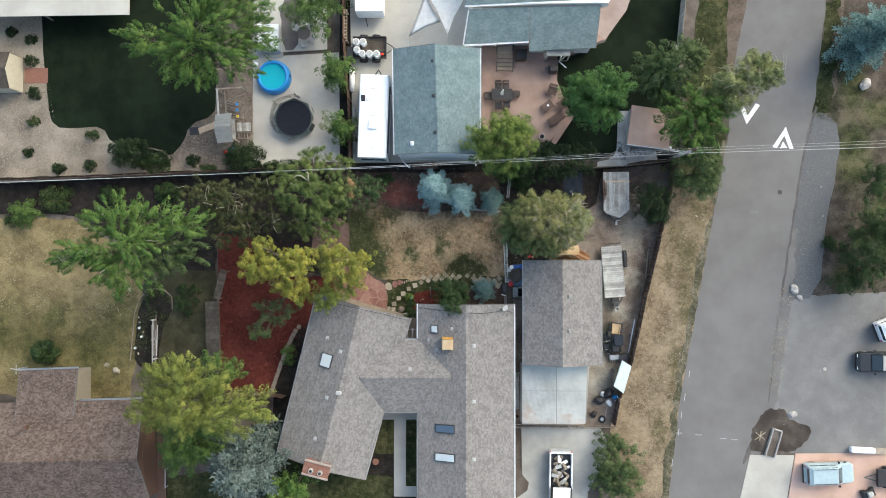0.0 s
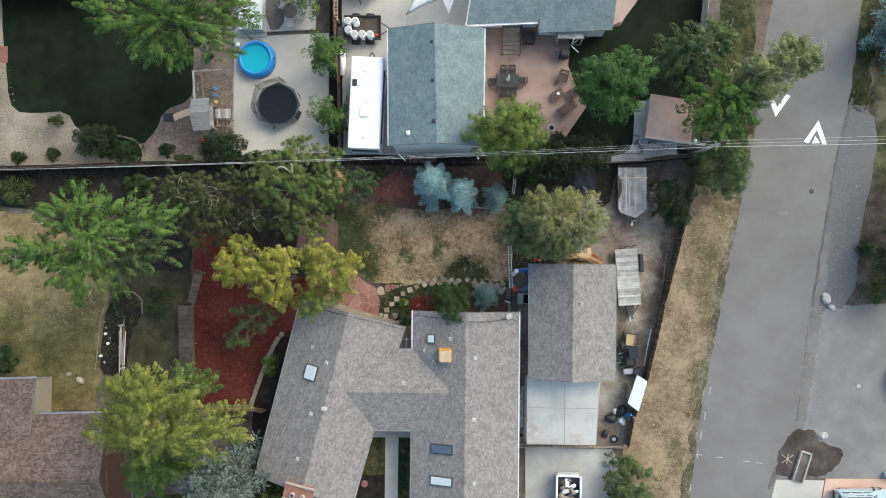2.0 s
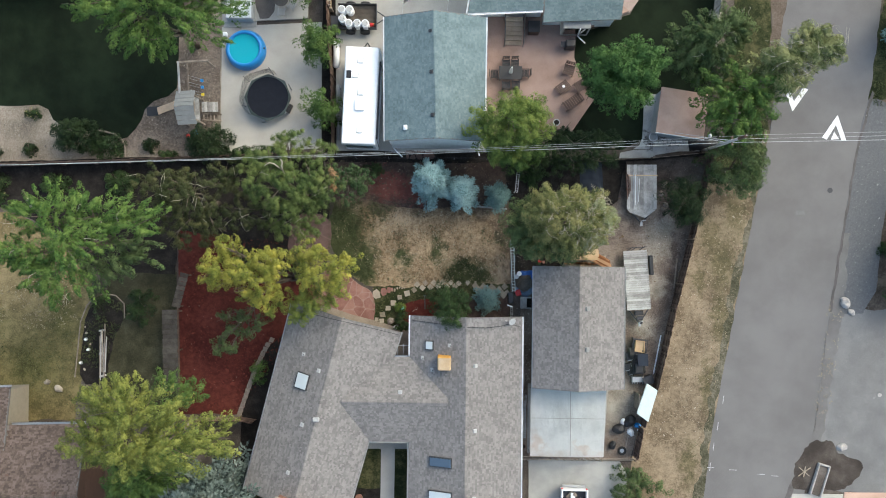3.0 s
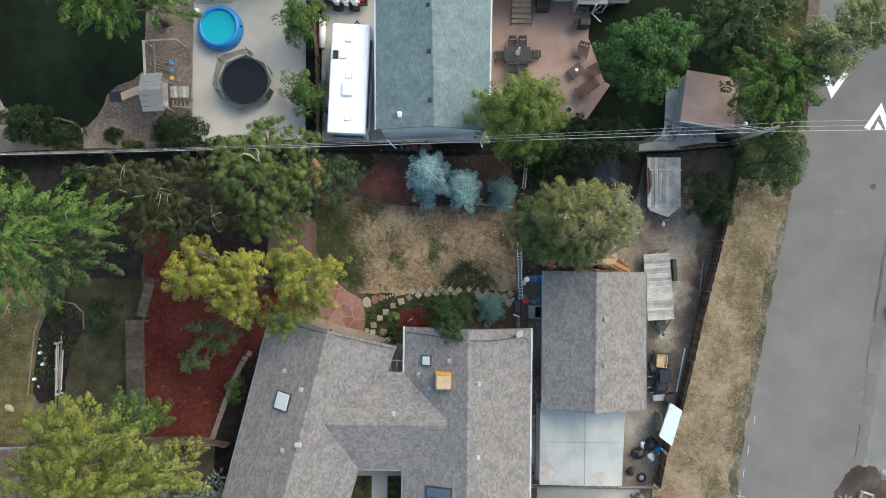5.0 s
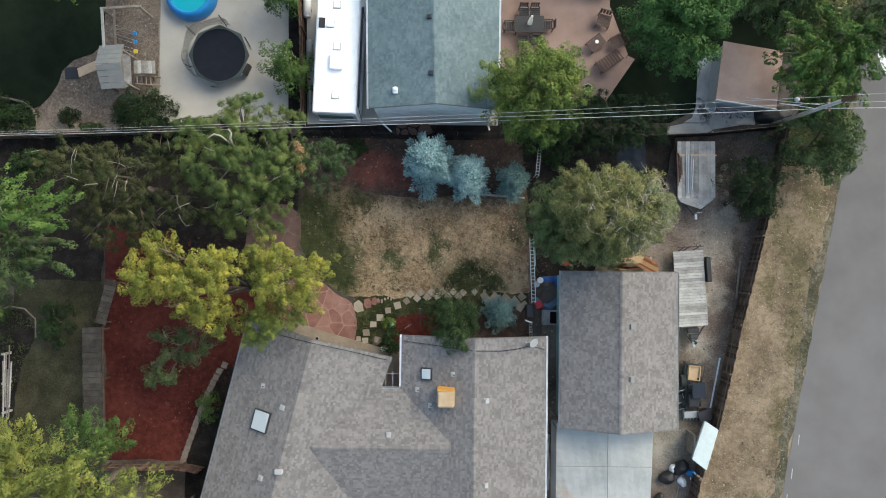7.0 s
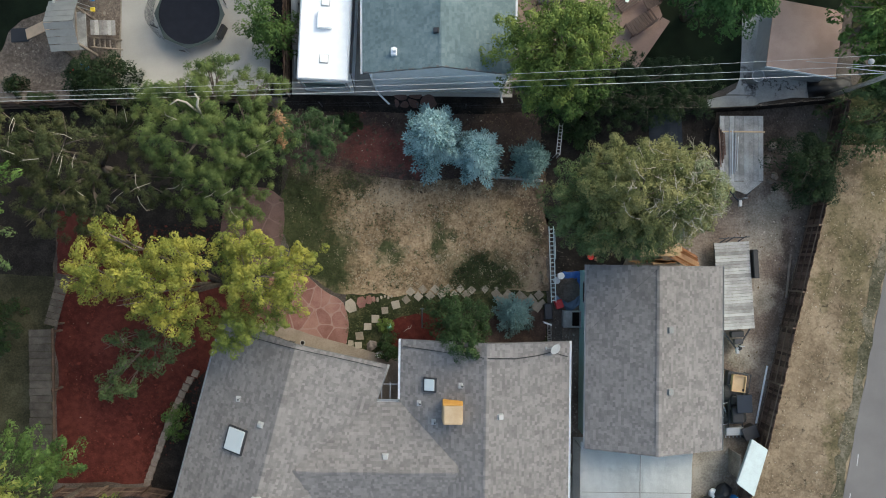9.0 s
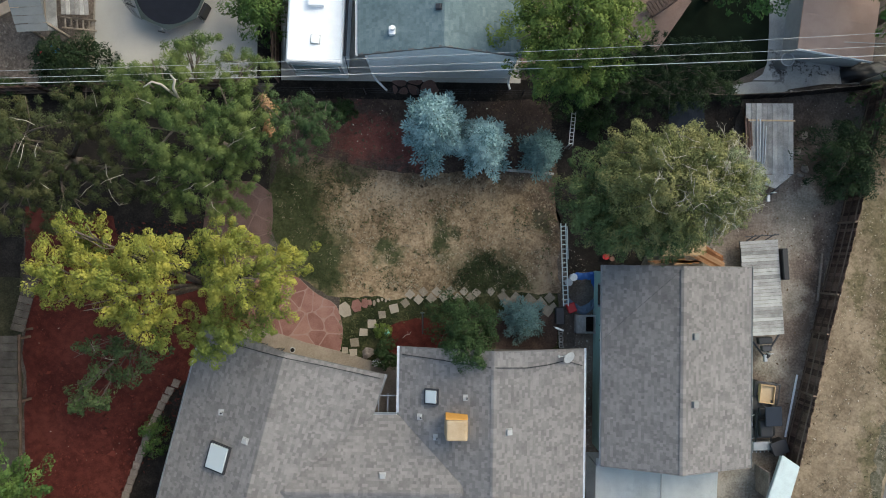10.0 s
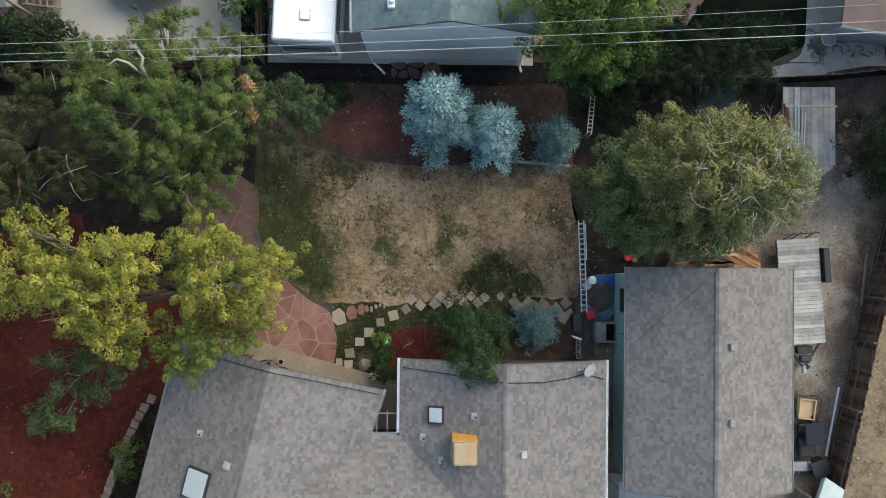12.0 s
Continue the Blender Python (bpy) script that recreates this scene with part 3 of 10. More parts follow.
# ---- plants ----
def leaves(name, centre, normal, size, aspect, material, parent, label="", rng=None, along=None):
    """One mesh of many small folded leaves."""
    n = len(centre)
    nor = normal / np.maximum(np.linalg.norm(normal, axis=1, keepdims=True), 1e-6)
    t = rng.normal(size=(n, 3)) if along is None else np.array(along, float)
    t -= nor * (t * nor).sum(1, keepdims=True)
    t /= np.maximum(np.linalg.norm(t, axis=1, keepdims=True), 1e-6)
    b = np.cross(nor, t)
    s = np.asarray(size)[:, None]
    w = s * aspect
    v = np.stack([centre - t * s, centre + b * w + nor * w * 0.35, centre + t * s, centre - b * w + nor * w * 0.35], 1).reshape(-1, 3)
    me = bpy.data.meshes.new(name)
    me.vertices.add(4 * n)
    me.vertices.foreach_set("co", v.astype(np.float32).ravel())
    me.loops.add(4 * n)
    me.loops.foreach_set("vertex_index", np.arange(4 * n, dtype=np.int32))
    me.polygons.add(n)
    me.polygons.foreach_set("loop_start", np.arange(0, 4 * n, 4, dtype=np.int32))
    me.update()
    me.validate()
    me.materials.append(material)
    ob = new(name, me)
    if parent is not None:
        ob.parent = parent
    if label:
        ob["label"] = label
    return ob


def clumps(rng, lobes, per_m2, clump, count, size, droop=0.0, inner=0.35, ragged=0.22, spray=1.5, tuft=False, reach=0.0, drop=0.38):
    """Places, directions, sizes and axes of leaves for a crown of lobes (x, y, rx, ry, top, depth): domed sprays drawn out along their boughs, or round tufts of needles."""
    cs, ns, ss, al = [], [], [], []
    for x, y, rx, ry, top, deep in lobes:
        k = max(6, int(math.pi * rx * ry * per_m2))
        a = rng.uniform(0, 2 * math.pi, k)
        r = np.sqrt(rng.uniform(0, 1, k))
        wave = 1 + ragged * (np.sin(a * 3 + x) * 0.5 + np.sin(a * 7 + y * 2) * 0.35 + rng.normal(size=k) * 0.3)
        depth = np.where(rng.uniform(size=k) < inner, rng.uniform(0.1, 0.75, k), 0.0)
        px, py = x + rx * r * wave * np.cos(a), y + ry * r * wave * np.sin(a)
        pz = top - deep * (1 - np.sqrt(np.maximum(0, 1 - r * r * 0.98))) - depth * deep - rng.exponential(drop, k) - droop * r * r
        rad = clump * rng.uniform(0.6, 1.25, k)
        for i in range(k):
            m = int(count * rng.uniform(0.6, 1.3))
            way = np.array([math.cos(a[i]) * (0.3 + r[i]) + 0.12 * px[i], math.sin(a[i]) * (0.3 + r[i]) + 0.12 * py[i], 0.0]) + rng.normal(size=3) * 0.35
            out = np.array([px[i], py[i], 0.0]) / max(0.5, math.hypot(px[i], py[i]))
            way = way * (1 - reach) + out * reach * 1.4
            way[2] = -0.25
            way /= np.linalg.norm(way)
            o = rng.normal(size=(m, 3))
            o /= np.linalg.norm(o, axis=1, keepdims=True)
            if tuft:
                o[:, 2] = np.abs(o[:, 2]) - 0.25
                cs.append(np.array([px[i], py[i], pz[i]]) + o * rad[i] * rng.uniform(0.35, 1.0, (m, 1)))
                ns.append(rng.normal(size=(m, 3)) * 0.35 + o + np.array([0, 0, 0.45]))
                al.append(o + rng.normal(size=(m, 3)) * 0.15)
            else:
                o[:, 2] = np.abs(o[:, 2]) * 0.95 - 0.25
                taper = 1 - 0.35 * np.clip(o @ way, 0, 1)[:, None]
                off = o * rad[i] * rng.uniform(0.62, 1.06, (m, 1)) * taper
                off += (off @ way)[:, None] * (spray - 1) * way
                cs.append(np.array([px[i], py[i], pz[i]]) + off)
                ns.append(o + rng.normal(size=(m, 3)) * 0.32 + np.array([0, 0, 0.25]))
                al.append(way + o * 0.4 + rng.normal(size=(m, 3)) * 0.6)
            ss.append(size * rng.uniform(0.6, 1.35, m))
    return np.concatenate(cs), np.concatenate(ns), np.concatenate(ss), np.concatenate(al)


def tree(name, label, seed, base, lobes, material, per_m2=9.0, clump=0.27, count=90, size=0.062, aspect=0.48, trunk=0.22, inner=0.35, ragged=0.22, droop=0.0, twigs=0, group="", spray=1.8, tuft=False, under=(), fill=0.5, twig_lobes=None, twig_scale=1.0, reach=0.0, drop=0.38):
    """A broadleaved tree: tapered trunk, limbs to every lobe, and a crown of many leaves in clumps. base: where the trunk stands."""
    rng = np.random.default_rng(seed)
    if not tuft:
        per_m2, clump, count, size = per_m2 * 0.62, clump * 1.5, int(count * 1.45), size * 1.18
    bx, by = base
    ob = thing(name, label, "tree", bx, by, 0, group=group)
    low = [(x - bx, y - by, rx, ry, top, deep) for x, y, rx, ry, top, deep in lobes]
    fork = min(t for *_, t, _ in low) * 0.35
    bm = bmesh.new()
    tube(bm, [Vector((0, 0, -0.2)), Vector((0.03, 0.02, fork * 0.5)), Vector((0.05, -0.04, fork + 0.2))], [trunk * 1.25, trunk, trunk * 0.8], 10)
    part("trunk", bm, M_BARK, ob, smooth=True)
    bm = bmesh.new()
    for x, y, rx, ry, top, deep in low:
        end = Vector((x, y, top - 0.5 * deep))
        mid = Vector((x * 0.45, y * 0.45, fork + (end.z - fork) * 0.55)) + Vector(rng.normal(size=3)) * 0.15
        tube(bm, [Vector((0.04, 0, fork - 0.1)), mid, end], [trunk * 0.55, trunk * 0.32, 0.03], 6)
        for _ in range(5):
            a, r = rng.uniform(0, 6.28), rng.uniform(0.5, 0.95)
            tip = Vector((x + rx * r * math.cos(a), y + ry * r * math.sin(a), top - deep * rng.uniform(0.25, 0.7)))
            s = mid.lerp(end, rng.uniform(0.2, 0.9))
            tube(bm, [s, s.lerp(tip, 0.5) + Vector(rng.normal(size=3)) * 0.12, tip], [trunk * 0.2, trunk * 0.13, 0.012], 5)
    part("branchwork", bm, M_BARK, ob, smooth=True)
    rows = [clumps(rng, low, per_m2, clump, count, size, droop, inner, ragged, spray, tuft, reach, drop)]
    if fill:
        rows.append(clumps(rng, [(x, y, rx * 0.9, ry * 0.9, top - 0.7 * deep, deep) for x, y, rx, ry, top, deep in low], per_m2 * fill, clump, 34 if tuft else 46, size * (1.2 if tuft else 1.4), droop, 0.5, ragged, spray, tuft))
    c, n, s, al = [np.concatenate(q) for q in zip(*rows)]
    leaves("crown", c, n, s, aspect, material, ob, rng=rng, along=al)
    for more, leaf, note in under:
        c, n, s, al = clumps(rng, [(x - bx, y - by, *q) for x, y, *q in more], per_m2 * 0.9, clump, count, size, droop, 0.3, ragged, spray, tuft, reach, drop)
        leaves("lower_crown", c, n, s, aspect, leaf, ob, note, rng=rng, along=al)
    if twigs:
        bm = bmesh.new()
        for _ in range(twigs):
            x, y, rx, ry, top, deep = low[rng.choice(twig_lobes or range(len(low)))]
            a, r = rng.uniform(0, 6.28), math.sqrt(rng.uniform(0, 0.6))
            p = Vector((x + rx * r * math.cos(a), y + ry * r * math.sin(a), top - deep * (1 - math.sqrt(1 - r * r)) + 0.12))
            pts = [p]
            way = Vector((rng.normal(), rng.normal(), 0.15)).normalized()
            for _ in range(3):
                way = (way + Vector(rng.normal(size=3)) * 0.35).normalized()
                pts.append(pts[-1] + way * rng.uniform(0.1, 0.3) * twig_scale)
            tube(bm, pts, [q * (0.4 + 0.6 * twig_scale) for q in (0.011, 0.009, 0.006, 0.003)], 4)
            for q in pts[1:3]:
                fork = (way + Vector(rng.normal(size=3)) * 0.8).normalized() * rng.uniform(0.1, 0.25)
                tube(bm, [q, q + fork * 0.5, q + fork + Vector((0, 0, 0.03))], [0.007, 0.005, 0.003], 4)
        tagged(part("dead_twig", bm, M_DEADWOOD, ob, "bleached bare twigs", smooth=True), kind="stuff")
    return ob


def spruce(name, label, seed, x, y, height, radius, material, group="", lean=(0.0, 0.0), finger=1.0):
    """A conifer: whorls of boughs that shorten to the tip, each bough a flat spray of branchlets set with pointed fingers of needles."""
    rng = np.random.default_rng(seed)
    ob = thing(name, label, "tree", x, y, 0, group=group)
    trunk = 0.04 + 0.012 * height
    top = Vector((lean[0], lean[1], height))
    part("trunk", tube(bmesh.new(), [Vector((0, 0, -0.2)), top * 0.5, top * 0.97], [trunk, trunk * 0.6, 0.01], 8), M_BARK, ob, smooth=True)
    wood = bmesh.new()
    cs, ns, ss, al = [], [], [], []

    def needle_finger(p, way, length):
        for f, wide in ((0.3, 1.0), (0.62, 1.0), (0.9, 0.8)):
            side = rng.normal(size=3) * 0.3
            cs.append(p + way * length * f + rng.normal(size=3) * 0.008 * finger)
            al.append(way + side * 0.5)
            ns.append(np.array([0, 0, 1.0]) + rng.normal(size=3) * 0.5)
            ss.append(length * 0.42 * wide)

    z, step = height * 0.1, 0.36 * finger
    turn = 0.0
    while z < height * 0.97:
        share = z / height
        reach = radius * min(1.0, 1.22 * (1 - share) ** 0.85)
        count = 6 if reach > 0.4 * radius else 4
        turn += 1.3
        for i in range(count):
            ang = turn + 6.283 * i / count + rng.normal() * 0.18
            out = np.array([math.cos(ang), math.sin(ang), 0.0])
            across = np.array([-out[1], out[0], 0.0])
            ln = reach * (1.12 - 0.62 * rng.uniform() ** 1.4) + 0.1
            z0 = z + rng.uniform(-0.5, 0.5) * step
            root = np.array([lean[0] * share, lean[1] * share, z0])
            rise = 0.24 + 0.5 * share + rng.normal() * 0.08
            spine = lambda u: root + out * ln * u + np.array([0, 0, ln * (rise * u - 0.42 * u * u)])
            if ln > 0.5:
                tube(wood, [Vector(spine(0)), Vector(spine(0.5)), Vector(spine(0.9))], [0.018, 0.012, 0.004], 4)
            d = 0.12 if ln > 0.5 else 0.04
            while d < ln:
                u = d / ln
                p = spine(u)
                for sgn in (-1, 1):
                    way = out * 0.75 + across * sgn * 0.75 + np.array([0, 0, 0.12]) + rng.normal(size=3) * 0.12
                    way /= np.linalg.norm(way)
                    l2 = (0.3 * (ln - d) + 0.09) * rng.uniform(0.6, 1.25)
                    e = 0.05
                    while e < l2:
                        q = p + way * e
                        for s2 in (-1, 1):
                            w2 = way * 0.8 + np.cross(way, (0, 0, 1)) * s2 * 0.6 + np.array([0, 0, rng.uniform(0.0, 0.4)])
                            needle_finger(q, w2 / np.linalg.norm(w2), rng.uniform(0.11, 0.18) * finger)
                        e += 0.13 * finger
                    needle_finger(p + way * l2, way + np.array([0, 0, 0.15]), 0.17 * finger)
                d += 0.15 * finger
            needle_finger(spine(1.0), out + np.array([0, 0, 0.25]), 0.2 * finger)
        z += step * (1 - 0.3 * share)
    for k in range(5):
        needle_finger(np.array([*top]) - np.array([0, 0, 0.3]), np.array([rng.normal() * 0.4, rng.normal() * 0.4, 0.9]), 0.22 * finger)
    part("branchwork", wood, M_BARK, ob, smooth=True)
    leaves("crown", np.array(cs), np.array(ns), np.array(ss), 0.5, material, ob, rng=rng, along=np.array(al))
    return ob


def shrub(name, label, seed, x, y, rx, ry, top, material, count=34, size=0.07, per_m2=7, group="", flowers=None, category="shrub"):
    rng = np.random.default_rng(seed)
    ob = thing(name, label, category, x, y, 0, group=group)
    bm = bmesh.new()
    for _ in range(6):
        a = rng.uniform(0, 6.28)
        tube(bm, [Vector((0, 0, -0.05)), Vector((rx * 0.3 * math.cos(a), ry * 0.3 * math.sin(a), top * 0.5)), Vector((rx * 0.7 * math.cos(a), ry * 0.7 * math.sin(a), top * 0.75))], [0.03, 0.02, 0.008], 5)
    part("stems", bm, M_BARK, ob)
    c, n, s, al = clumps(rng, [(0, 0, rx * 0.92, ry * 0.92, top, top * 0.75)], max(per_m2 * 2.6, 15 / (rx * ry)), min(0.36, min(rx, ry) * 0.36), count * 2, size * (0.72 if rx < 0.9 else 1.0), inner=0.5, ragged=0.12)
    c[:, 2] = np.maximum(c[:, 2], 0.03)
    leaves("foliage", c, n, s, 0.42, material, ob, rng=rng, along=al)
    if flowers is not None:
        k = int(70 * rx * ry) + 14
        a, r = rng.uniform(0, 6.28, k), np.sqrt(rng.uniform(0, 1, k))
        p = np.stack([rx * r * np.cos(a), ry * r * np.sin(a), top * (1 - 0.5 * r * r) + 0.08], 1)
        leaves("blossoms", p, rng.normal(size=(k, 3)) * 0.3 + np.array([0, 0, 1.0]), np.full(k, 0.032), 0.9, flowers, ob, rng=rng)
    return ob


def inside(px, py, poly):
    hit = False
    for i in range(len(poly)):
        (x1, y1), (x2, y2) = poly[i], poly[i - 1]
        if (y1 > py) != (y2 > py) and px < (x2 - x1) * (py - y1) / (y2 - y1) + x1:
            hit = not hit
    return hit


def tufts(name, label, seed, poly, per_m2, material, z=0.03, size=0.07, keep=0.5, scale=1.0):
    """Tufts of grass over an outline, thick where a noise is high."""
    rng = np.random.default_rng(seed)
    xs, ys = [p[0] for p in poly], [p[1] for p in poly]
    n = int((max(xs) - min(xs)) * (max(ys) - min(ys)) * per_m2)
    c = []
    for px, py in zip(rng.uniform(min(xs), max(xs), n), rng.uniform(min(ys), max(ys), n)):
        if inside(px, py, poly) and noise.noise(Vector((px * scale, py * scale, seed))) * 0.6 + 0.5 > keep * rng.uniform(0.7, 1.3):
            for _ in range(3):
                c.append((px + rng.normal() * 0.05, py + rng.normal() * 0.05, z + rng.uniform(0, 0.05)))
    c = np.array(c)
    nor = rng.normal(size=(len(c), 3)) * 0.7 + np.array([0, 0, 0.8])
    ob = leaves(name, c, nor, size * rng.uniform(0.5, 1.3, len(c)), 0.4, material, None, rng=rng)
    return tagged(ob, label, "grass", "", "stuff")


def litter(name, label, seed, poly, count, material, z=0.05, size=0.03, category="litter"):
    """Small flat scraps lying loose over an outline."""
    rng = np.random.default_rng(seed)
    xs, ys = [p[0] for p in poly], [p[1] for p in poly]
    c = []
    while len(c) < count:
        p = (rng.uniform(min(xs), max(xs)), rng.uniform(min(ys), max(ys)))
        if inside(*p, poly):
            c.append((*p, z + 0.012))
    nor = rng.normal(size=(count, 3)) * 0.25 + np.array([0, 0, 1.0])
    ob = leaves(name, np.array(c), nor, size * rng.exponential(0.6, count) + size * 0.35, 0.55, material, None, rng=rng)
    return tagged(ob, label, category, "", "stuff")


# ---- ground ----
bm = bmesh.new()
bmesh.ops.create_grid(bm, x_segments=40, y_segments=40, size=1500)
setting("ground", bm, M_DIRT, "brown bare dirt ground of the neighbourhood", "ground")

ROAD_W = [(26.5, 40), (24.62, 22.85), (23.52, 17.4), (22.84, 10.5), (21.39, 3.2), (20.09, -4.1), (18.74, -11.4), (17.63, -20.3), (15.8, -34)]
ROAD_E = [(33.4, 40), (31.41, 22.8), (30.35, 14.0), (29.4, 10.0), (28.25, 3.2), (27.24, -3.1), (26.3, -10.9), (25.6, -15.5), (24.9, -20.2), (23.3, -34)]
area("road", ROAD_W + ROAD_E[::-1], 0.05, M_ASPHALT, "worn grey asphalt street with faded markings", "road", 0.1, 0.4)
area("verge", [(18.1, 6.6), (17.5, 4.4), (16.9, 2.4), (15.9, -1.2), (15.2, -4.6), (14.2, -8.8), (13.2, -12.5), (12.7, -14.3), (11.9, -20), (11, -34), (15.9, -34), (17.7, -20.3), (18.8, -11.4), (20.15, -4.1), (21.45, 3.2), (22.0, 6.6)], 0.035, M_VERGE, "strip of dry straw-coloured grass beside the street", "verge", 0.15)
area("verge_shade", [(18.1, 6.5), (22.0, 6.5), (22.9, 10.5), (22.2, 14), (18.9, 9.0)], 0.033, M_GREENISH, "shaded weedy strip below roadside elms", "verge", 0.3, 0.3)
area("verge_edge", [(22.9, 10.5), (21.45, 3.2), (20.15, -4.1), (18.8, -11.4), (17.7, -20.3), (16.9, -20.3), (18.1, -11.4), (19.5, -4.1), (21.0, 3.2), (22.4, 10.5)], 0.042, M_SHOULDER, "dusty weedy stubble shoulder along the asphalt", "shoulder", 0.4, 0.25)
area("lot_edge", [(28.3, 3.0), (27.3, -3.1), (26.35, -10.9), (25.9, -13.0), (26.6, -13.0), (27.3, -10.0), (28.3, -3.0), (28.9, 3.0)], 0.053, M_DUST, "brown dirt edge between asphalt and gravel", "shoulder", 0.3, 0.25)
area("verge_north", [(20.6, 23.5), (23.2, 23.5), (22.6, 14.5), (20.4, 12.0), (19.0, 12.0), (19.6, 17)], 0.034, M_GREENISH, "patchy green grass strip by the street", "verge", 0.15)
area("shoulder_north", [(23.0, 23), (24.7, 23), (23.6, 17.4), (23.1, 12.5), (22.3, 13.5), (22.9, 18)], 0.038, M_EAST, "bare earth shoulder beside the asphalt", "shoulder", 0.2)
area("east_soil", [(31.4, 23), (30.4, 14), (29.4, 10), (28.2, 3), (27.2, -3), (60, -3), (60, 23)], 0.03, M_EASTSOIL, "dry bare soil with thin weeds", "ground", 0.1)
area("east_grass", [(31.6, 23), (33.0, 23), (32.2, 15), (31.4, 12.5), (30.0, 12.4), (30.6, 16)], 0.036, M_EAST, "weedy earth beside the street", "grass", 0.35, 0.4)
area("gravel_strip", rounded([(29.8, 12.9), (31.2, 13.0), (32.5, 11.6), (32.2, 8), (31.1, 3.2), (30.6, -3.0), (27.3, -3.2), (28.3, 3.2), (29.4, 10.0)], 1), 0.045, M_STRIP, "grey gravel parking strip along the street", "gravel", 0.12, 0.4)
area("gravel_lot", [(27.2, -2.9), (30.6, -2.8), (33, -2.6), (60, -2.0), (60, -16.2), (28.4, -16.35), (25.4, -15.4), (26.35, -10.9)], 0.04, M_GRAVEL, "dusty grey gravel parking lot", "gravel", 0.15, 0.5)
area("damp_soil", rounded([(25.1, -13.4), (26.0, -12.4), (27.3, -12.3), (28.3, -13.4), (30.0, -14.3), (29.4, -15.6), (28.2, -16.3), (24.9, -16.3), (24.5, -15.6)], 2), 0.058, M_DAMP, "patch of damp dark soil round a planter", "soil", 0.45, 0.15)
area("wet_streak", rounded([(24.9, -14.9), (25.2, -15.6), (24.6, -16.5), (24.1, -17.3), (23.9, -17.2), (24.3, -16.2)], 1), 0.056, M_WET, "wet streak running on to the asphalt", "stain", 0.2, 0.2)
area("weed_band", [(30.2, 12.9), (31.7, 13.3), (32.6, 23), (31.3, 23), (30.5, 17)], 0.038, M_GREENISH, "ragged band of green weeds by the street", "grass", 0.7, 0.2)
area("road_seam", [(30.4, 13.6), (29.4, 10.0), (28.25, 3.2), (27.26, -3.0), (27.46, -3.0), (28.43, 3.2), (29.58, 10.0), (30.55, 13.4)], 0.056, M_WET, "dark cracked seam between asphalt and gravel", "seam", 0.1, 0.3)
area("driveway_apron", [(24.6, -16.5), (28.35, -16.5), (27.4, -22), (26.5, -34), (22.0, -34), (23.3, -22)], 0.075, M_CONC, "pale concrete driveway apron", "driveway")
area("tinted_driveway", [(28.45, -16.35), (60, -16.0), (60, -34), (26.6, -34), (27.5, -22)], 0.07, M_SALMON, "salmon tinted concrete driveway", "driveway")
area("yard", [(11.0, 8.2), (18.4, 8.6), (17.2, 3.6), (16.2, -0.7), (15.5, -3.1), (14.6, -7.4), (13.4, -10.8), (12.5, -14.2), (4.4, -14.0), (4.3, -0.5), (4.2, 3.0), (8.5, 4.5)], 0.02, M_STAINED, "packed grey dirt side yard with pale stains and painted tree shade", "yard", 0.1)
area("driveway", [(5.0, -14.3), (11.8, -14.3), (12.35, -15.2), (12.3, -16.6), (11.6, -18.2), (10.7, -19.8), (10.4, -34), (4.4, -34), (4.4, -20.5), (5.5, -19.7), (5.65, -19.0), (5.05, -18.3)], 0.06, M_CONC_GREY, "grey concrete driveway", "driveway")
area("canopy_floor", [(4.9, -8.6), (10.9, -8.6), (10.6, -13.8), (4.9, -13.8)], 0.055, M_CONC_GREY, "grey concrete pad beneath a canopy", "slab")

# central back yard
LAWN = [(-10.3, 3.0), (-9.8, 5.0), (-8.2, 5.2), (-5.0, 4.6), (-3.0, 4.4), (3.3, 4.9), (3.55, 1.0), (3.5, -1.1), (-6.8, -1.5), (-7.3, -1.3), (-9.0, -0.2), (-10.0, 1.3)]
DRY_LAWN = [(-7.0, 3.7), (-3.0, 4.3), (3.2, 4.7), (3.4, -0.9), (-6.3, -1.2), (-7.2, 1.5)]
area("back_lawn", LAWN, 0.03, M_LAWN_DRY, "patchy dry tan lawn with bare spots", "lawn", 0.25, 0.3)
area("mulch_north", [(-10.5, 8.0), (4.4, 8.2), (4.4, 5.0), (3.2, 4.7), (-3.0, 4.3), (-5.0, 4.5), (-8.0, 5.1), (-10.0, 4.9)], 0.026, M_OLDMULCH, "faded red mulch bed behind a lawn", "mulch", 0.2, 0.3)
area("shade_bed", [(3.2, 8.2), (12, 8.2), (11.6, 5.2), (9, 3.6), (7.4, 0.3), (4.0, -0.3), (3.4, 2.2)], 0.03, M_SOIL, "bare soil beneath trees, their shade in its colour", "soil", 0.25)
area("stone_verge", [(-6.8, -1.5), (3.5, -1.0), (3.6, -3.9), (-7.0, -5.2), (-7.0, -2.6)], 0.022, M_GREENISH, "weedy ground round stepping stones", "ground", 0.1)
area("bed_south", rounded([(-2.6, -2.4), (0.0, -2.2), (1.6, -1.9), (3.5, -2.0), (3.5, -4.2), (-2.6, -4.2)], 1), 0.03, M_BEDSOIL, "brown soil bed along a house wall", "soil", 0.15, 0.25)
area("mulch_south", rounded([(-4.9, -2.9), (-3.6, -2.45), (-2.3, -2.4), (-1.0, -2.35), (-0.8, -4.2), (-4.2, -4.4)], 1), 0.034, M_MULCH_RED, "red mulch bed along a house wall", "mulch", 0.15, 0.25)
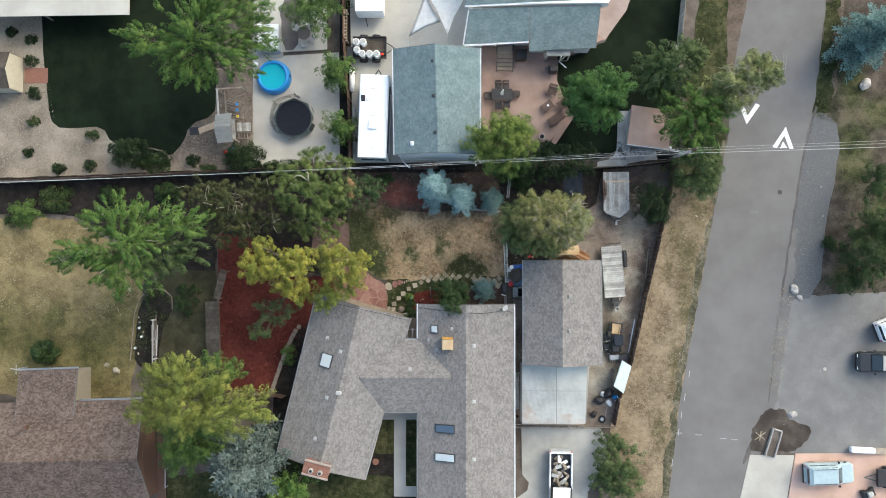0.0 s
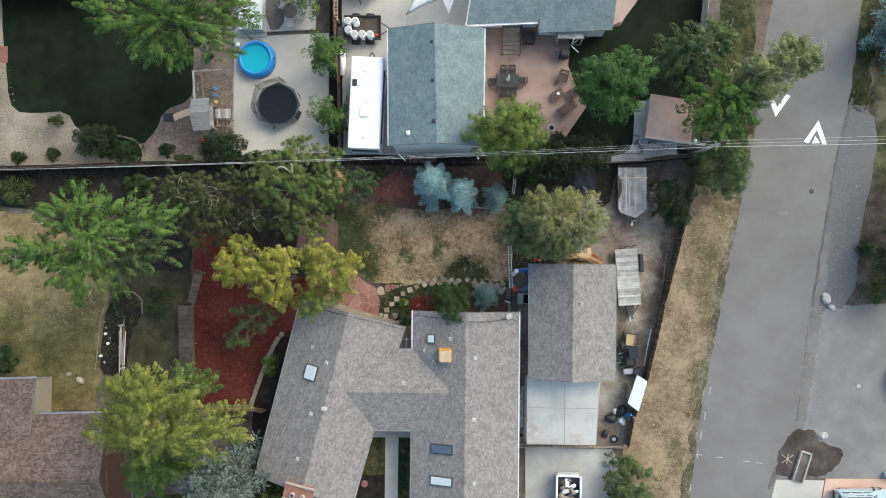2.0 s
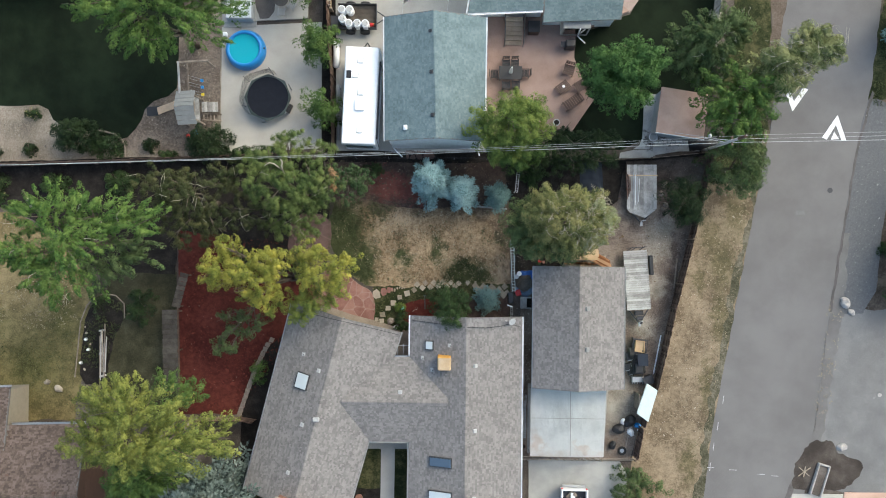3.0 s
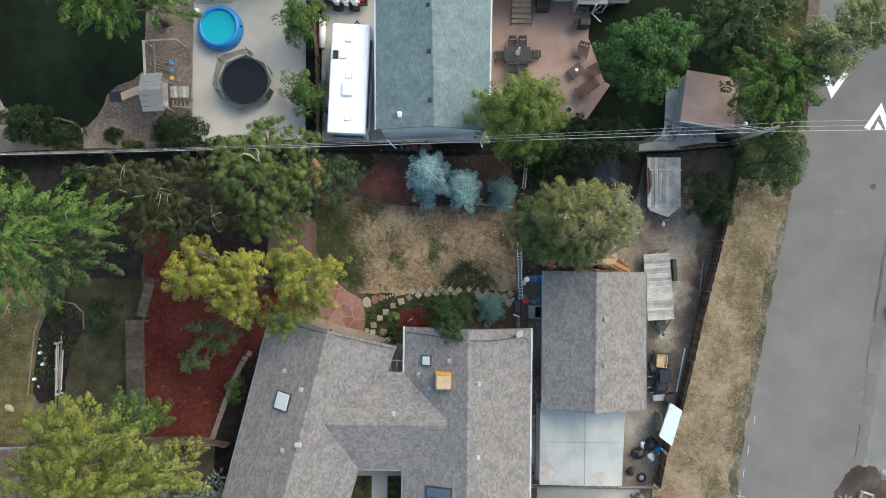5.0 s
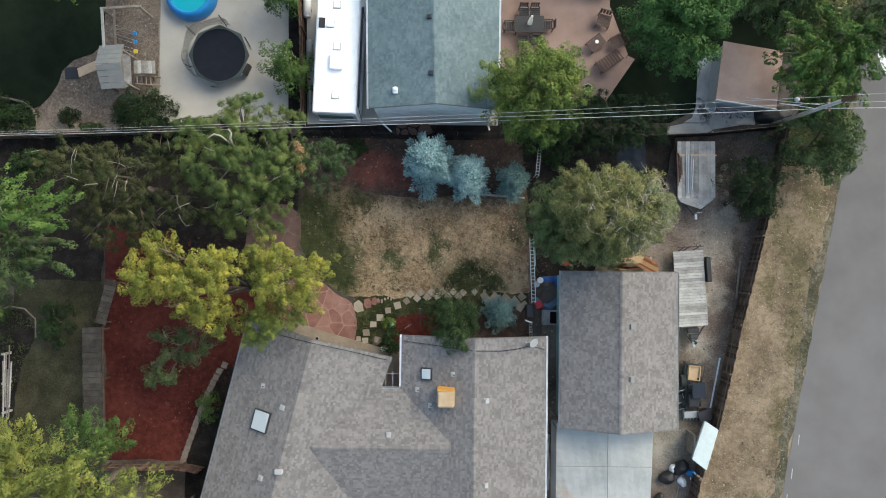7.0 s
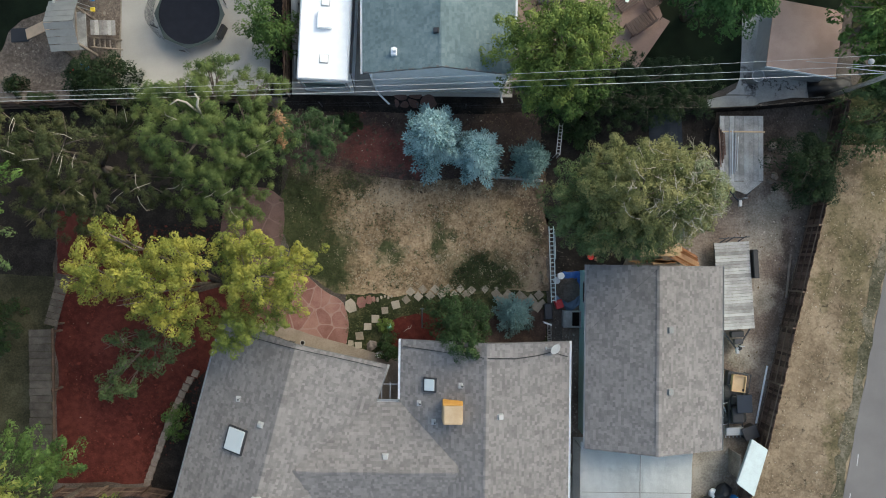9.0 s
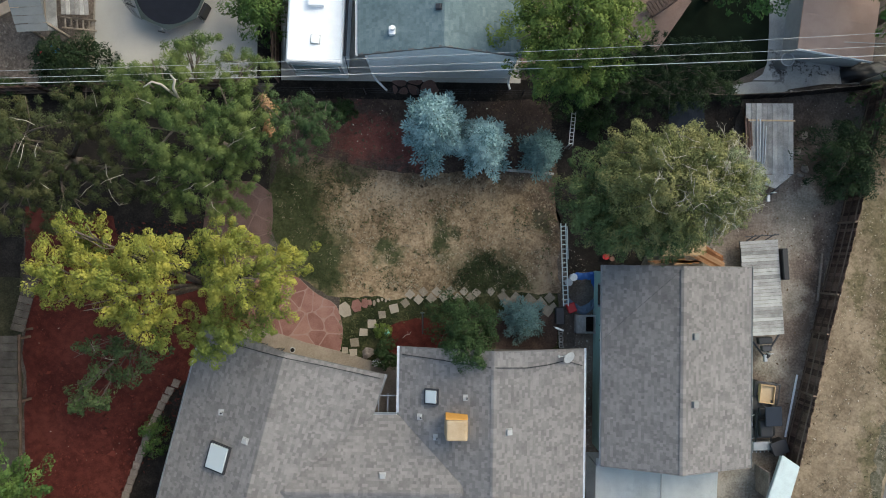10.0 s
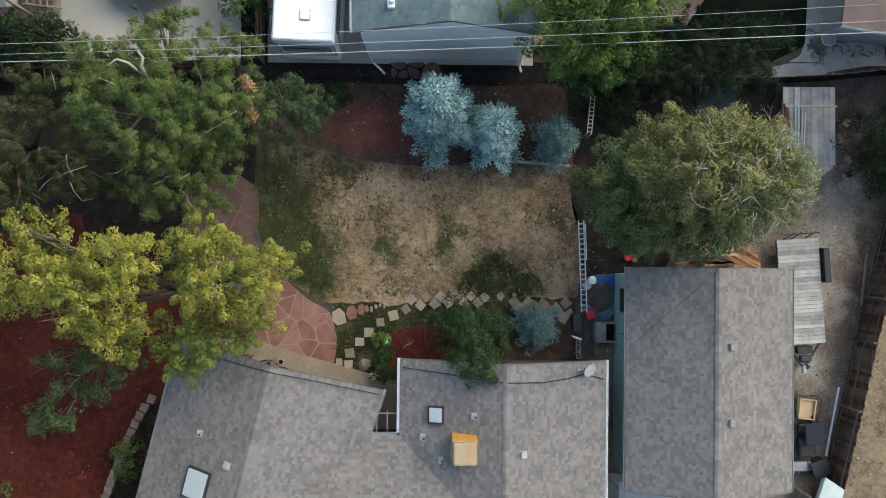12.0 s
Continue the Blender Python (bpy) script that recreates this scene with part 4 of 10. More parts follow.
area("mulch_west", [(-21.6, 2.6), (-17.6, 2.2), (-16.8, 0.0), (-12.2, -1.2), (-9.6, -1.6), (-9.9, -3.2), (-12.6, -4.4), (-14.6, -6.0), (-15.9, -8.0), (-16.7, -11.2), (-21.4, -11.2)], 0.03, M_MULCH, "wide red mulch garden bed", "mulch", 0.15, 0.4)
area("side_soil", [(-12.6, -4.2), (-14.5, -6.0), (-15.8, -8.0), (-16.6, -11.2), (-16.8, -20), (-14, -20)], 0.024, M_SOIL, "dark narrow strip of soil beside a house", "soil", 0.1)
area("west_bare", [(-27.0, -0.5), (-21.7, -0.5), (-21.5, -12), (-27.2, -12)], 0.022, M_BARE, "worn ground between garden beds, tree shade put into its colour", "soil", 0.2)
area("border_soil", rounded([(-28.95, -9.2), (-28.85, -6.3), (-28.7, -4.4), (-28.2, -3.1), (-27.2, -2.45), (-26.3, -2.6), (-25.8, -3.4), (-25.8, -4.6), (-26.6, -6.0), (-26.9, -9.2)], 1), 0.039, M_SOIL, "dark planted soil inside a curved edging", "soil", 0.2, 0.2)
area("west_lawn", [(-60, 4.2), (-34.5, 3.9), (-30.4, 1.5), (-28.2, -1.5), (-28.2, -4.0), (-28.9, -8.0), (-29.2, -11.8), (-60, -11.8)], 0.035, M_WEST, "half dry lawn fading from tan to green", "lawn", 0.3, 0.5)
area("west_shade", [(-60, 8.0), (-10.6, 8.2), (-10.2, 4.6), (-10.4, 0.0), (-12.0, -1.3), (-17.0, -0.2), (-17.7, 2.2), (-21.6, 2.2), (-21.8, -0.7), (-27.0, -0.7), (-28.6, 0.0), (-30.4, 1.8), (-34.5, 4.2), (-60, 4.4)], 0.024, M_SOIL, "soil beneath trees, darkened for their shade", "soil", 0.2)
area("courtyard_soil", [(-8.6, -12.6), (-3.9, -12.6), (-3.9, -34), (-14, -34), (-14, -18.5), (-8.4, -18.4)], 0.02, M_SOIL, "dark soil of a narrow courtyard", "soil", 0.05)
area("front_grass", [(-16.0, -17.0), (-8.6, -18.4), (-6.2, -18.6), (-6.2, -34), (-30, -34), (-26, -19)], 0.028, M_GREENISH, "shaded weedy front grass", "grass", 0.3)
area("courtyard_head", [(-7.25, -12.7), (-4.05, -12.7), (-4.05, -13.62), (-7.25, -13.66)], 0.062, M_CONC, "grey concrete strip at a courtyard wall", "slab")
area("courtyard_turf", [(-7.6, -13.4), (-6.0, -13.4), (-6.0, -16.6), (-8.6, -16.6)], 0.04, M_GREENISH, "dark green patchy courtyard grass", "lawn", 0.08, 0.3)
area("courtyard_border", [(-5.1, -13.4), (-4.0, -13.4), (-4.0, -19.4), (-5.1, -19.4)], 0.04, M_GREENISH, "dark green border beside a courtyard path", "lawn", 0.03, 0.3)
area("courtyard_walk", [(-6.05, -12.9), (-5.0, -12.9), (-5.03, -19.4), (-4.1, -19.4), (-4.1, -20.3), (-6.05, -20.3)], 0.07, M_CONC, "narrow grey concrete courtyard path", "path")
area("house_walk", [(-12.5, -3.2), (-10.4, -2.95), (-8.4, -3.6), (-6.6, -4.05), (-4.2, -4.75), (-4.0, -6.3), (-5.0, -6.3), (-8.8, -4.2), (-12.5, -4.4)], 0.06, M_TANWALK, "tan concrete path along a house wall", "path")

# neighbours to the north
area("nw_rock", [(-60, 24), (-37.4, 24), (-37.2, 22), (-19.6, 19.0), (-18.4, 21), (-18.4, 8.3), (-60, 6.9)], 0.026, M_ROCK, "pale landscape rock bed", "rock bed", 0.1)
area("play_gravel", rounded([(-22.0, 20), (-18.65, 20), (-18.6, 8.6), (-27.0, 8.6), (-26.4, 9.6), (-25.2, 10.6), (-24.4, 12.1), (-22.1, 13.1)], 1), 0.032, M_PEA, "grey pea gravel play area", "gravel", 0.06)
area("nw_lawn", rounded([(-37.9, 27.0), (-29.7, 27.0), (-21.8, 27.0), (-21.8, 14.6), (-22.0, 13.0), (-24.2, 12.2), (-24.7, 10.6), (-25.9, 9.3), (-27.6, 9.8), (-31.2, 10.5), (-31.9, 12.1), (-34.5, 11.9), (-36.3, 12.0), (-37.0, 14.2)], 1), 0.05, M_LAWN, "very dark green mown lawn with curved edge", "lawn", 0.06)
area("pool_slab", [(-18.55, 18.1), (-10.95, 18.5), (-10.85, 8.9), (-18.5, 8.5)], 0.07, M_CONC, "pale concrete pool patio slab", "slab")
area("upper_slab", [(-18.5, 24), (-12.0, 24), (-12.0, 18.75), (-18.5, 18.4)], 0.16, M_CONC, "pale concrete patio slab one step up", "slab")
area("wet_stain", rounded([(-16.1, 23.8), (-14.2, 23.8), (-14.4, 21.5), (-14.6, 18.8), (-16.0, 18.6)], 1), 0.165, M_WET, "damp dark stain on a concrete slab", "stain", 0.15, 0.2)
area("fence_bed", [(-10.9, 24), (-10.0, 24), (-9.7, 8.6), (-10.85, 8.6)], 0.03, M_SOIL, "narrow dark planting strip by a fence", "soil")
area("south_strip", [(-9.7, 8.75), (4.6, 8.9), (4.6, 7.9), (-10.6, 7.9)], 0.034, M_SOIL, "soil strip behind a workshop, darkened for shade", "soil", 0.1)
area("rv_pad", [(-10.0, 24), (1.6, 24), (1.6, 8.75), (-9.7, 8.75)], 0.06, M_CONC, "pale concrete yard and vehicle pad", "slab")
area("patio", [(1.6, 20), (11.5, 20), (12.2, 19.4), (8.2, 17.7), (8.1, 15.9), (9.2, 13.0), (8.6, 11.8), (7.5, 10.6), (1.6, 9.4)], 0.32, M_DECK, "dusty red patio raised above a lawn", "patio", bottom=-0.1)
area("patio_step", [(9.25, 12.95), (9.65, 12.75), (8.0, 10.3), (7.6, 10.55)], 0.17, M_DECK, "low dusty red patio step", "step")
area("flag_terrace", [(8.3, 17.9), (12.3, 19.4), (14.2, 22.0), (14.8, 24), (8, 24)], 0.12, M_TERR, "pinkish stone terrace beside a house", "terrace")
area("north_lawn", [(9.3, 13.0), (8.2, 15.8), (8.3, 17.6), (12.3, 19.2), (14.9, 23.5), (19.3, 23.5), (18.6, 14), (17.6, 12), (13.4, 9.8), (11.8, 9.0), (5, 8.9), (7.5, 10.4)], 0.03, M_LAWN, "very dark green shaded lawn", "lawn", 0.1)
area("shed_slab", [(13.4, 13.2), (14.3, 13.2), (14.4, 10.3), (17.9, 10.0), (18.25, 9.5), (18.2, 8.95), (16.0, 8.92), (14.2, 8.62), (13.9, 9.05), (12.6, 9.05), (13.1, 9.35), (13.3, 9.9), (13.38, 11.4)], 0.06, M_APRON, "stained grey concrete apron round a shed", "slab")
area("apron_kerb", [(11.6, 8.36), (13.9, 8.42), (14.25, 8.58), (13.95, 9.0), (12.6, 8.98), (11.65, 8.78)], 0.13, M_APRON, "raised concrete strip before a shed apron", "kerb", 0.03)
area("notch_floor", [(-5.0, -4.9), (-3.7, -4.6), (-3.7, -6.8), (-5.2, -6.8)], 0.066, M_TANWALK, "tan concrete in a narrow roof notch", "path")


# ---- roofs and houses ----
WIDTHS = (0.1, 0.15, 0.24)


def shingle_box(w, d=0.15, t=0.004):
    """Corners of one shingle tab lying up the slope: proud at its lower edge, thin at the upper."""
    h = w / 2 - 0.002
    return [(-h, 0, t + 0.004), (h, 0, t + 0.004), (h, d, 0.002), (-h, d, 0.002), (-h, 0, -0.004), (h, 0, -0.004), (h, d, -0.004), (-h, d, -0.004)]


SHINGLE_FACES = [(0, 1, 2, 3), (4, 5, 1, 0), (5, 6, 2, 1), (7, 4, 0, 3), (6, 7, 3, 2)]


def roof_frame(a, b, c):
    """Axes of the slope through eave corners a, b and the ridge corner c: along the eave, up the slope, outward."""
    a, b, c = Vector(a), Vector(b), Vector(c)
    u = (b - a).normalized()
    v = (c - a) - u * (c - a).dot(u)
    v.normalize()
    w = u.cross(v)
    if w.z < 0:
        w = -w
    return u, v, w


def shingles(corners, seed, keep=None):
    """Places of the tabs over a slope a, b (eave), c, d (ridge, c above b): (place, width)."""
    a, b, c, d = [Vector(p) for p in corners]
    u, v, w = roof_frame(a, b, d)
    rng = random.Random(seed)
    top = (d - a).dot(v)
    k, out = 0, []
    while k * 0.13 < top - 0.05:
        y = k * 0.13
        f = y / top
        lo, hi = (d - a).dot(u) * f, (b - a).dot(u) + ((c - b).dot(u)) * f
        x = lo + rng.uniform(0, 0.1)
        while x < hi - 0.1:
            wd = rng.choice(WIDTHS)
            if x + wd > hi + 0.03:
                wd = 0.1
            g = (x + wd / 2 - lo) / max(0.01, hi - lo)
            p = (a.lerp(d, f)).lerp(b.lerp(c, f), g) + w * 0.012
            if keep is None or keep(p + v * 0.07):
                out.append((p, wd))
            x += wd
        k += 1
    return out, (u, v, w)


def roof_slope(parent, corners, material, seed, keep=None, singles=None, thick=0.14, piece_mesh=None):
    """One slope: a deck with its tabs; tabs inside the plan window singles become pieces of their own."""
    a, b, c, d = [Vector(p) for p in corners]
    u, v, w = roof_frame(a, b, d)
    bm = bmesh.new()
    up = [bm.verts.new(p) for p in (a, b, c, d)]
    dn = [bm.verts.new(p - Vector((0, 0, thick))) for p in (a, b, c, d)]
    bm.faces.new(up)
    bm.faces.new(dn[::-1])
    for i in range(4):
        j = (i + 1) % 4
        bm.faces.new((up[i], dn[i], dn[j], up[j]))
    deck = part("roof", bm, M_SHINGLE_DARK, parent)
    pieces, (u, v, w) = shingles(corners, seed, keep)
    rot = Matrix((u, v, w)).transposed() if u.cross(v).dot(w) > 0 else Matrix((-u, v, w)).transposed()
    verts, faces, own = [], [], []
    for p, wd in pieces:
        if singles and singles[0] < p.x < singles[1] and singles[2] < p.y < singles[3] and len(own) < 150:
            own.append((p, wd))
            continue
        n = len(verts)
        verts += [tuple(p + rot @ Vector(q)) for q in shingle_box(wd)]
        faces += [tuple(n + i for i in f) for f in SHINGLE_FACES]
    tagged(lump("shingle_field", verts, faces, material, deck), kind="stuff")
    LATER.append((deck, own, rot, material))
    return deck


LATER = []


def ridge_cap(parent, p, q, material, width=0.13):
    """Folded cap tabs along a ridge."""
    p, q = Vector(p), Vector(q)
    d = (q - p).normalized()
    s = d.cross(Vector((0, 0, 1))).normalized()
    verts, faces = [], []
    n = int((q - p).length / 0.2)
    for i in range(n):
        o = p + d * 0.2 * i
        lift = Vector((0, 0, 0.03))
        k = len(verts)
        verts += [tuple(o + lift + Vector((0, 0, 0.012))), tuple(o + d * 0.22 + lift), tuple(o + s * width - Vector((0, 0, width * 0.33))), tuple(o + d * 0.22 + s * width - Vector((0, 0, width * 0.36))),
                  tuple(o - s * width - Vector((0, 0, width * 0.33))), tuple(o + d * 0.22 - s * width - Vector((0, 0, width * 0.36)))]
        verts[k + 2:k + 6] = [(x, y, z + 0.04) for x, y, z in verts[k + 2:k + 6]]
        faces += [(k, k + 2, k + 3, k + 1), (k, k + 1, k + 5, k + 4)]
    return tagged(lump("ridge_cap", verts, faces, material, parent), kind="stuff")


def gutter(parent, p, q, r=0.06, material=None, name="gutter"):
    p, q = Vector(p), Vector(q)
    bm = bmesh.new()
    d = (q - p).normalized()
    s = d.cross(Vector((0, 0, 1))).normalized()
    for a, b in ((-r, -r + 0.012), (r - 0.012, r)):
        vs = []
        for e in (p, q):
            for x in (a, b):
                for z in (-0.1, 0.0):
                    vs.append(bm.verts.new(e + s * x + Vector((0, 0, z))))
        bmesh.ops.convex_hull(bm, input=vs)
    vs = [bm.verts.new(e + s * x + Vector((0, 0, z))) for e in (p, q) for x in (-r, r) for z in (-0.1, -0.085)]
    bmesh.ops.convex_hull(bm, input=vs)
    return part(name, bm, material or M_WHITE_DULL, parent)


def wall_ring(parent, pts, z0, z1, material, t=0.16, name="wall"):
    """Upright walls along an outline, one mesh a side."""
    n = len(pts)
    for i in range(n):
        (x, y), (x2, y2) = pts[i], pts[(i + 1) % n]
        ln = math.hypot(x2 - x, y2 - y)
        m = pose(x, y, 0, 0, 0, math.degrees(math.atan2(y2 - y, x2 - x)))
        bm = bmesh.new()
        box(bm, 0.0, ln - t - 0.003, 0, t, z0, z1, m=m)
        part(name, bm, material, parent)


def gable(parent, a, b, peak, z0, material, t=0.12, name="gable_wall"):
    """A triangle of wall between eave points a and b, up to the peak."""
    a, b, peak = Vector(a), Vector(b), Vector(peak)
    off = (b - a).cross(Vector((0, 0, 1))).normalized() * t
    bm = bmesh.new()
    f = [bm.verts.new(p) for p in (Vector((a.x, a.y, z0)), Vector((b.x, b.y, z0)), b, peak, a)]
    g = [bm.verts.new(v.co - off) for v in f]
    bm.faces.new(f)
    bm.faces.new(g[::-1])
    for i in range(5):
        j = (i + 1) % 5
        bm.faces.new((f[i], g[i], g[j], f[j]))
    return part(name, bm, material, parent)


def roof_vent(parent, x, y, z, tilt=0.0, s=0.3, material=None, rz=0.0):
    """A square metal box vent on its flashing plate."""
    m = pose(x, y, z, 0, tilt, rz)
    bm = bmesh.new()
    box(bm, -s * 0.6, s * 0.6, -s * 0.6, s * 0.6, -0.02, 0.01, m=m)
    box(bm, -s / 2, s / 2, -s / 2, s / 2, 0.01, 0.12, 0.03, m=m, seg=2)
    return part("roof_vent", bm, material or M_WHITE_DULL, parent, "square pale metal roof vent")


def pipe_vent(parent, x, y, z, h=0.35):
    bm = bmesh.new()
    box(bm, x - 0.16, x + 0.1, y - 0.13, y + 0.13, z - 0.02, z + 0.02)
    cyl(bm, (x, y, z - 0.05), (x, y, z + h), 0.05, seg=12)
    v = part("pipe_vent", bm, M_WHITE_DULL, parent, "pale flashing with an upright vent pipe")
    part("pipe_mouth", cyl(bmesh.new(), (x, y, z + h), (x, y, z + h + 0.01), 0.04, seg=12), M_BLACK, v)


def skylight(parent, x, y, z, lx, ly, tilt, rz=0.0, material=None, label="white-curbed domed skylight"):
    m = pose(x, y, z, 0, tilt, rz)
    bm = bmesh.new()
    for r in ((-lx / 2, -lx / 2 + 0.05, -ly / 2, ly / 2), (lx / 2 - 0.05, lx / 2, -ly / 2, ly / 2), (-lx / 2 + 0.053, lx / 2 - 0.053, -ly / 2, -ly / 2 + 0.05), (-lx / 2 + 0.053, lx / 2 - 0.053, ly / 2 - 0.05, ly / 2)):
        box(bm, *r, -0.05, 0.13, m=m)
    fr = part("skylight", bm, M_DARKMETAL, parent, label)
    bm = box(bmesh.new(), -lx / 2 + 0.06, lx / 2 - 0.06, -ly / 2 + 0.06, ly / 2 - 0.06, 0.06, 0.17, 0.045, m=m, seg=3)
    part("pane", bm, material or M_SKYGLASS, fr, smooth=False)


# main house: two wings joined by a cross roof
house = thing("main_house", "single-storey grey-shingled house with angled wings and red chimney", "house", 0, 0, 0)
EZ, SL = 2.9, 0.375
E_W, E_E, E_N, E_S, E_R, E_RZ = -3.8, 4.2, -3.42, -23.0, 0.2, 4.4
WN, WP, WE = (-12.28, -2.52), (-8.45, -3.55), (-4.42, -4.65)
SN, SP, SE = (-15.6, -16.0), (-11.75, -16.9), (-8.25, -18.1)
CN, CS, CR, CRZ = -6.4, -12.42, -9.41, 4.04
W_RZ = 4.5


def plane_z(a, b, c):
    a, b, c = Vector(a), Vector(b), Vector(c)
    n = (b - a).cross(c - a)
    return lambda x, y: a.z - (n.x * (x - a.x) + n.y * (y - a.y)) / n.z


east_w = plane_z((E_W, E_N, EZ), (E_W, E_S, EZ), (E_R, E_N, E_RZ))
west_e = plane_z((*WE, EZ), (*SE, EZ), (*SP, W_RZ))
conn_n = plane_z((-9, CN, EZ), (0, CN, EZ), (0, CR, CRZ))
conn_s = plane_z((-9, CS, EZ), (0, CS, EZ), (0, CR, CRZ))


def on_conn(p):
    z = p.z + 0.015
    edge = WE[0] + (SE[0] - WE[0]) * (p.y - WE[1]) / (SE[1] - WE[1])
    if p.x > E_W and z < east_w(p.x, p.y):
        return False
    return not (p.x < edge and z < west_e(p.x, p.y))


def on_wing(p):
    if CS < p.y < CN:
        return p.z + 0.01 > (conn_n if p.y > CR else conn_s)(p.x, p.y) or p.x < -9.0
    return True


roof_slope(house, [(E_W, E_S, EZ), (E_W, E_N, EZ), (E_R, E_N, E_RZ), (E_R, E_S, E_RZ)], M_SHINGLE, 1, on_wing, (-3.2, 0.1, -5.4, -3.4))
roof_slope(house, [(E_E, E_N, EZ), (E_E, E_S, EZ), (E_R, E_S, E_RZ), (E_R, E_N, E_RZ)], M_SHINGLE, 2, None, (0.3, 3.2, -5.4, -3.4))
roof_slope(house, [(*WN, EZ), (*SN, EZ), (*SP, W_RZ), (*WP, W_RZ)], M_SHINGLE, 3)
roof_slope(house, [(*SE, EZ), (*WE, EZ), (*WP, W_RZ), (*SP, W_RZ)], M_SHINGLE, 4, on_wing)
roof_slope(house, [(-1.4, CN, EZ), (-8.9, CN, EZ), (-8.9, CR, CRZ), (-1.0, CR, CRZ)], M_SHINGLE, 5, on_conn)
roof_slope(house, [(-9.5, CS, EZ), (-1.4, CS, EZ), (-1.0, CR, CRZ), (-9.5, CR, CRZ)], M_SHINGLE, 6, on_conn)
ridge_cap(house, (E_R, E_S, E_RZ), (E_R, E_N, E_RZ), M_SHINGLE)
ridge_cap(house, (*SP, W_RZ), (*WP, W_RZ), M_SHINGLE)
ridge_cap(house, (-8.4, CR, CRZ), (-1.2, CR, CRZ), M_SHINGLE)
wall_ring(house, [(E_W + 0.4, E_N - 0.4), (E_W + 0.4, E_S), (E_E - 0.4, E_S), (E_E - 0.4, E_N - 0.4)], 0, 2.85, M_DARKWALL)
wall_ring(house, [(-12.2, -4.7), (-15.0, -16.0), (-8.6, -17.6), (-4.9, -5.0)], 0, 2.8, M_DARKWALL)
gable(house, (E_W + 0.3, E_N - 0.33, EZ - 0.1), (E_E - 0.3, E_N - 0.33, EZ - 0.1), (E_R, E_N - 0.33, E_RZ - 0.2), 2.0, M_DARKWALL)
gable(house, (-12.3, -4.6, EZ - 0.1), (-4.9, -4.9, EZ - 0.1), (-8.65, -3.9, W_RZ - 0.2), 2.0, M_DARKWALL)
part("wall", boxes((-8.0, -3.45, CS + 0.5, CS + 0.66, 0, 2.8)), M_DARKWALL, house)
part("wall", boxes((-6.0, -3.45, CN - 0.66, CN - 0.5, 0, 2.8)), M_DARKWALL, house)
gutter(house, (E_E + 0.05, E_N, EZ - 0.02), (E_E + 0.05, E_S, EZ - 0.02), 0.05, M_WHITE)
gutter(house, (E_W - 0.05, E_N, EZ - 0.02), (E_W - 0.05, CN, EZ - 0.02), material=M_WHITE)
gutter(house, (E_W - 0.05, CS, EZ - 0.02), (E_W - 0.05, E_S, EZ - 0.02))
gutter(house, (WE[0] + 0.05, WE[1], EZ - 0.02), (-4.95, CN, EZ - 0.02))
gutter(house, (-6.65, CS, EZ - 0.02), (SE[0] + 0.05, SE[1], EZ - 0.02))
gutter(house, (-4.95, CN + 0.05, EZ - 0.02), (E_W, CN + 0.05, EZ - 0.02), material=M_METAL)
gutter(house, (-6.7, CS - 0.05, EZ - 0.02), (E_W, CS - 0.05, EZ - 0.02))
gutter(house, (WN[0] - 0.04, WN[1], EZ - 0.02), (SN[0] - 0.04, SN[1], EZ - 0.02), 0.05, M_METAL)
T_E = math.degrees(math.atan(SL))
for x, y in ((0.85, -6.78), (0.85, -11.3), (0.85, -16.0)):
    roof_vent(house, x, y, E_RZ - (x - E_R) * SL + 0.02, T_E, 0.24)
west_w = plane_z((*WN, EZ), (*SN, EZ), (*WP, W_RZ))
for x, y in ((-10.07, -7.26), (-11.2, -11.05), (-12.15, -14.4)):
    roof_vent(house, x, y, west_w(x, y) + 0.03, -20, 0.24, rz=-14)
roof_vent(house, -4.4, -8.75, conn_n(-4.4, -8.75) + 0.02, 0, 0.24)
bm = box(bmesh.new(), -10.4, -9.95, -10.75, -10.45, 4.3, 4.7, 0.06)
part("roof_vent", bm, M_WHITE_DULL, house, "pale metal ridge vent")
for x, y in ((-2.84, -6.37), (-2.14, -7.18), (-0.91, -5.41)):
    pipe_vent(house, x, y, east_w(x, y) + 0.02, 0.3)
pipe_vent(house, -11.2, -6.2, west_w(-11.2, -6.2) + 0.02, 0.25)
skylight(house, -2.37, -5.47, east_w(-2.37, -5.47) + 0.03, 0.62, 0.66, -T_E)
skylight(house, -11.28, -8.05, west_w(-11.28, -8.05) + 0.05, 1.0, 1.15, -20, -14, label="large domed skylight with dark curb")
skylight(house, -1.5, -13.6, east_w(-1.5, -13.6) + 0.03, 1.7, 0.7, -T_E, 0, M_SOLAR, "dark glass flat skylight")
skylight(house, -1.5, -15.95, east_w(-1.5, -15.95) + 0.03, 1.75, 0.68, -T_E, 0, M_SKYGLASS, "pale flat skylight")

# roof-top cooler beneath its canvas cover, and the dish
cooler = thing("evaporative_cooler", "boxy cooler under a mustard canvas cover on the roof", "cooler", -1.33, -6.64, 3.8)
bm = box(bmesh.new(), -0.5, 0.5, -0.5, 0.5, -0.25, 0.95, 0.1, seg=2)
for v in bm.verts:
    if v.co.z > 0.4:
        v.co.x *= 0.88
        v.co.y *= 0.86
bmesh.ops.subdivide_edges(bm, edges=bm.edges, cuts=3, use_grid_fill=True)
roughen(bm, 0.025, 3)
part("cover", bm, M_YELLOWCOVER, cooler, smooth=False)
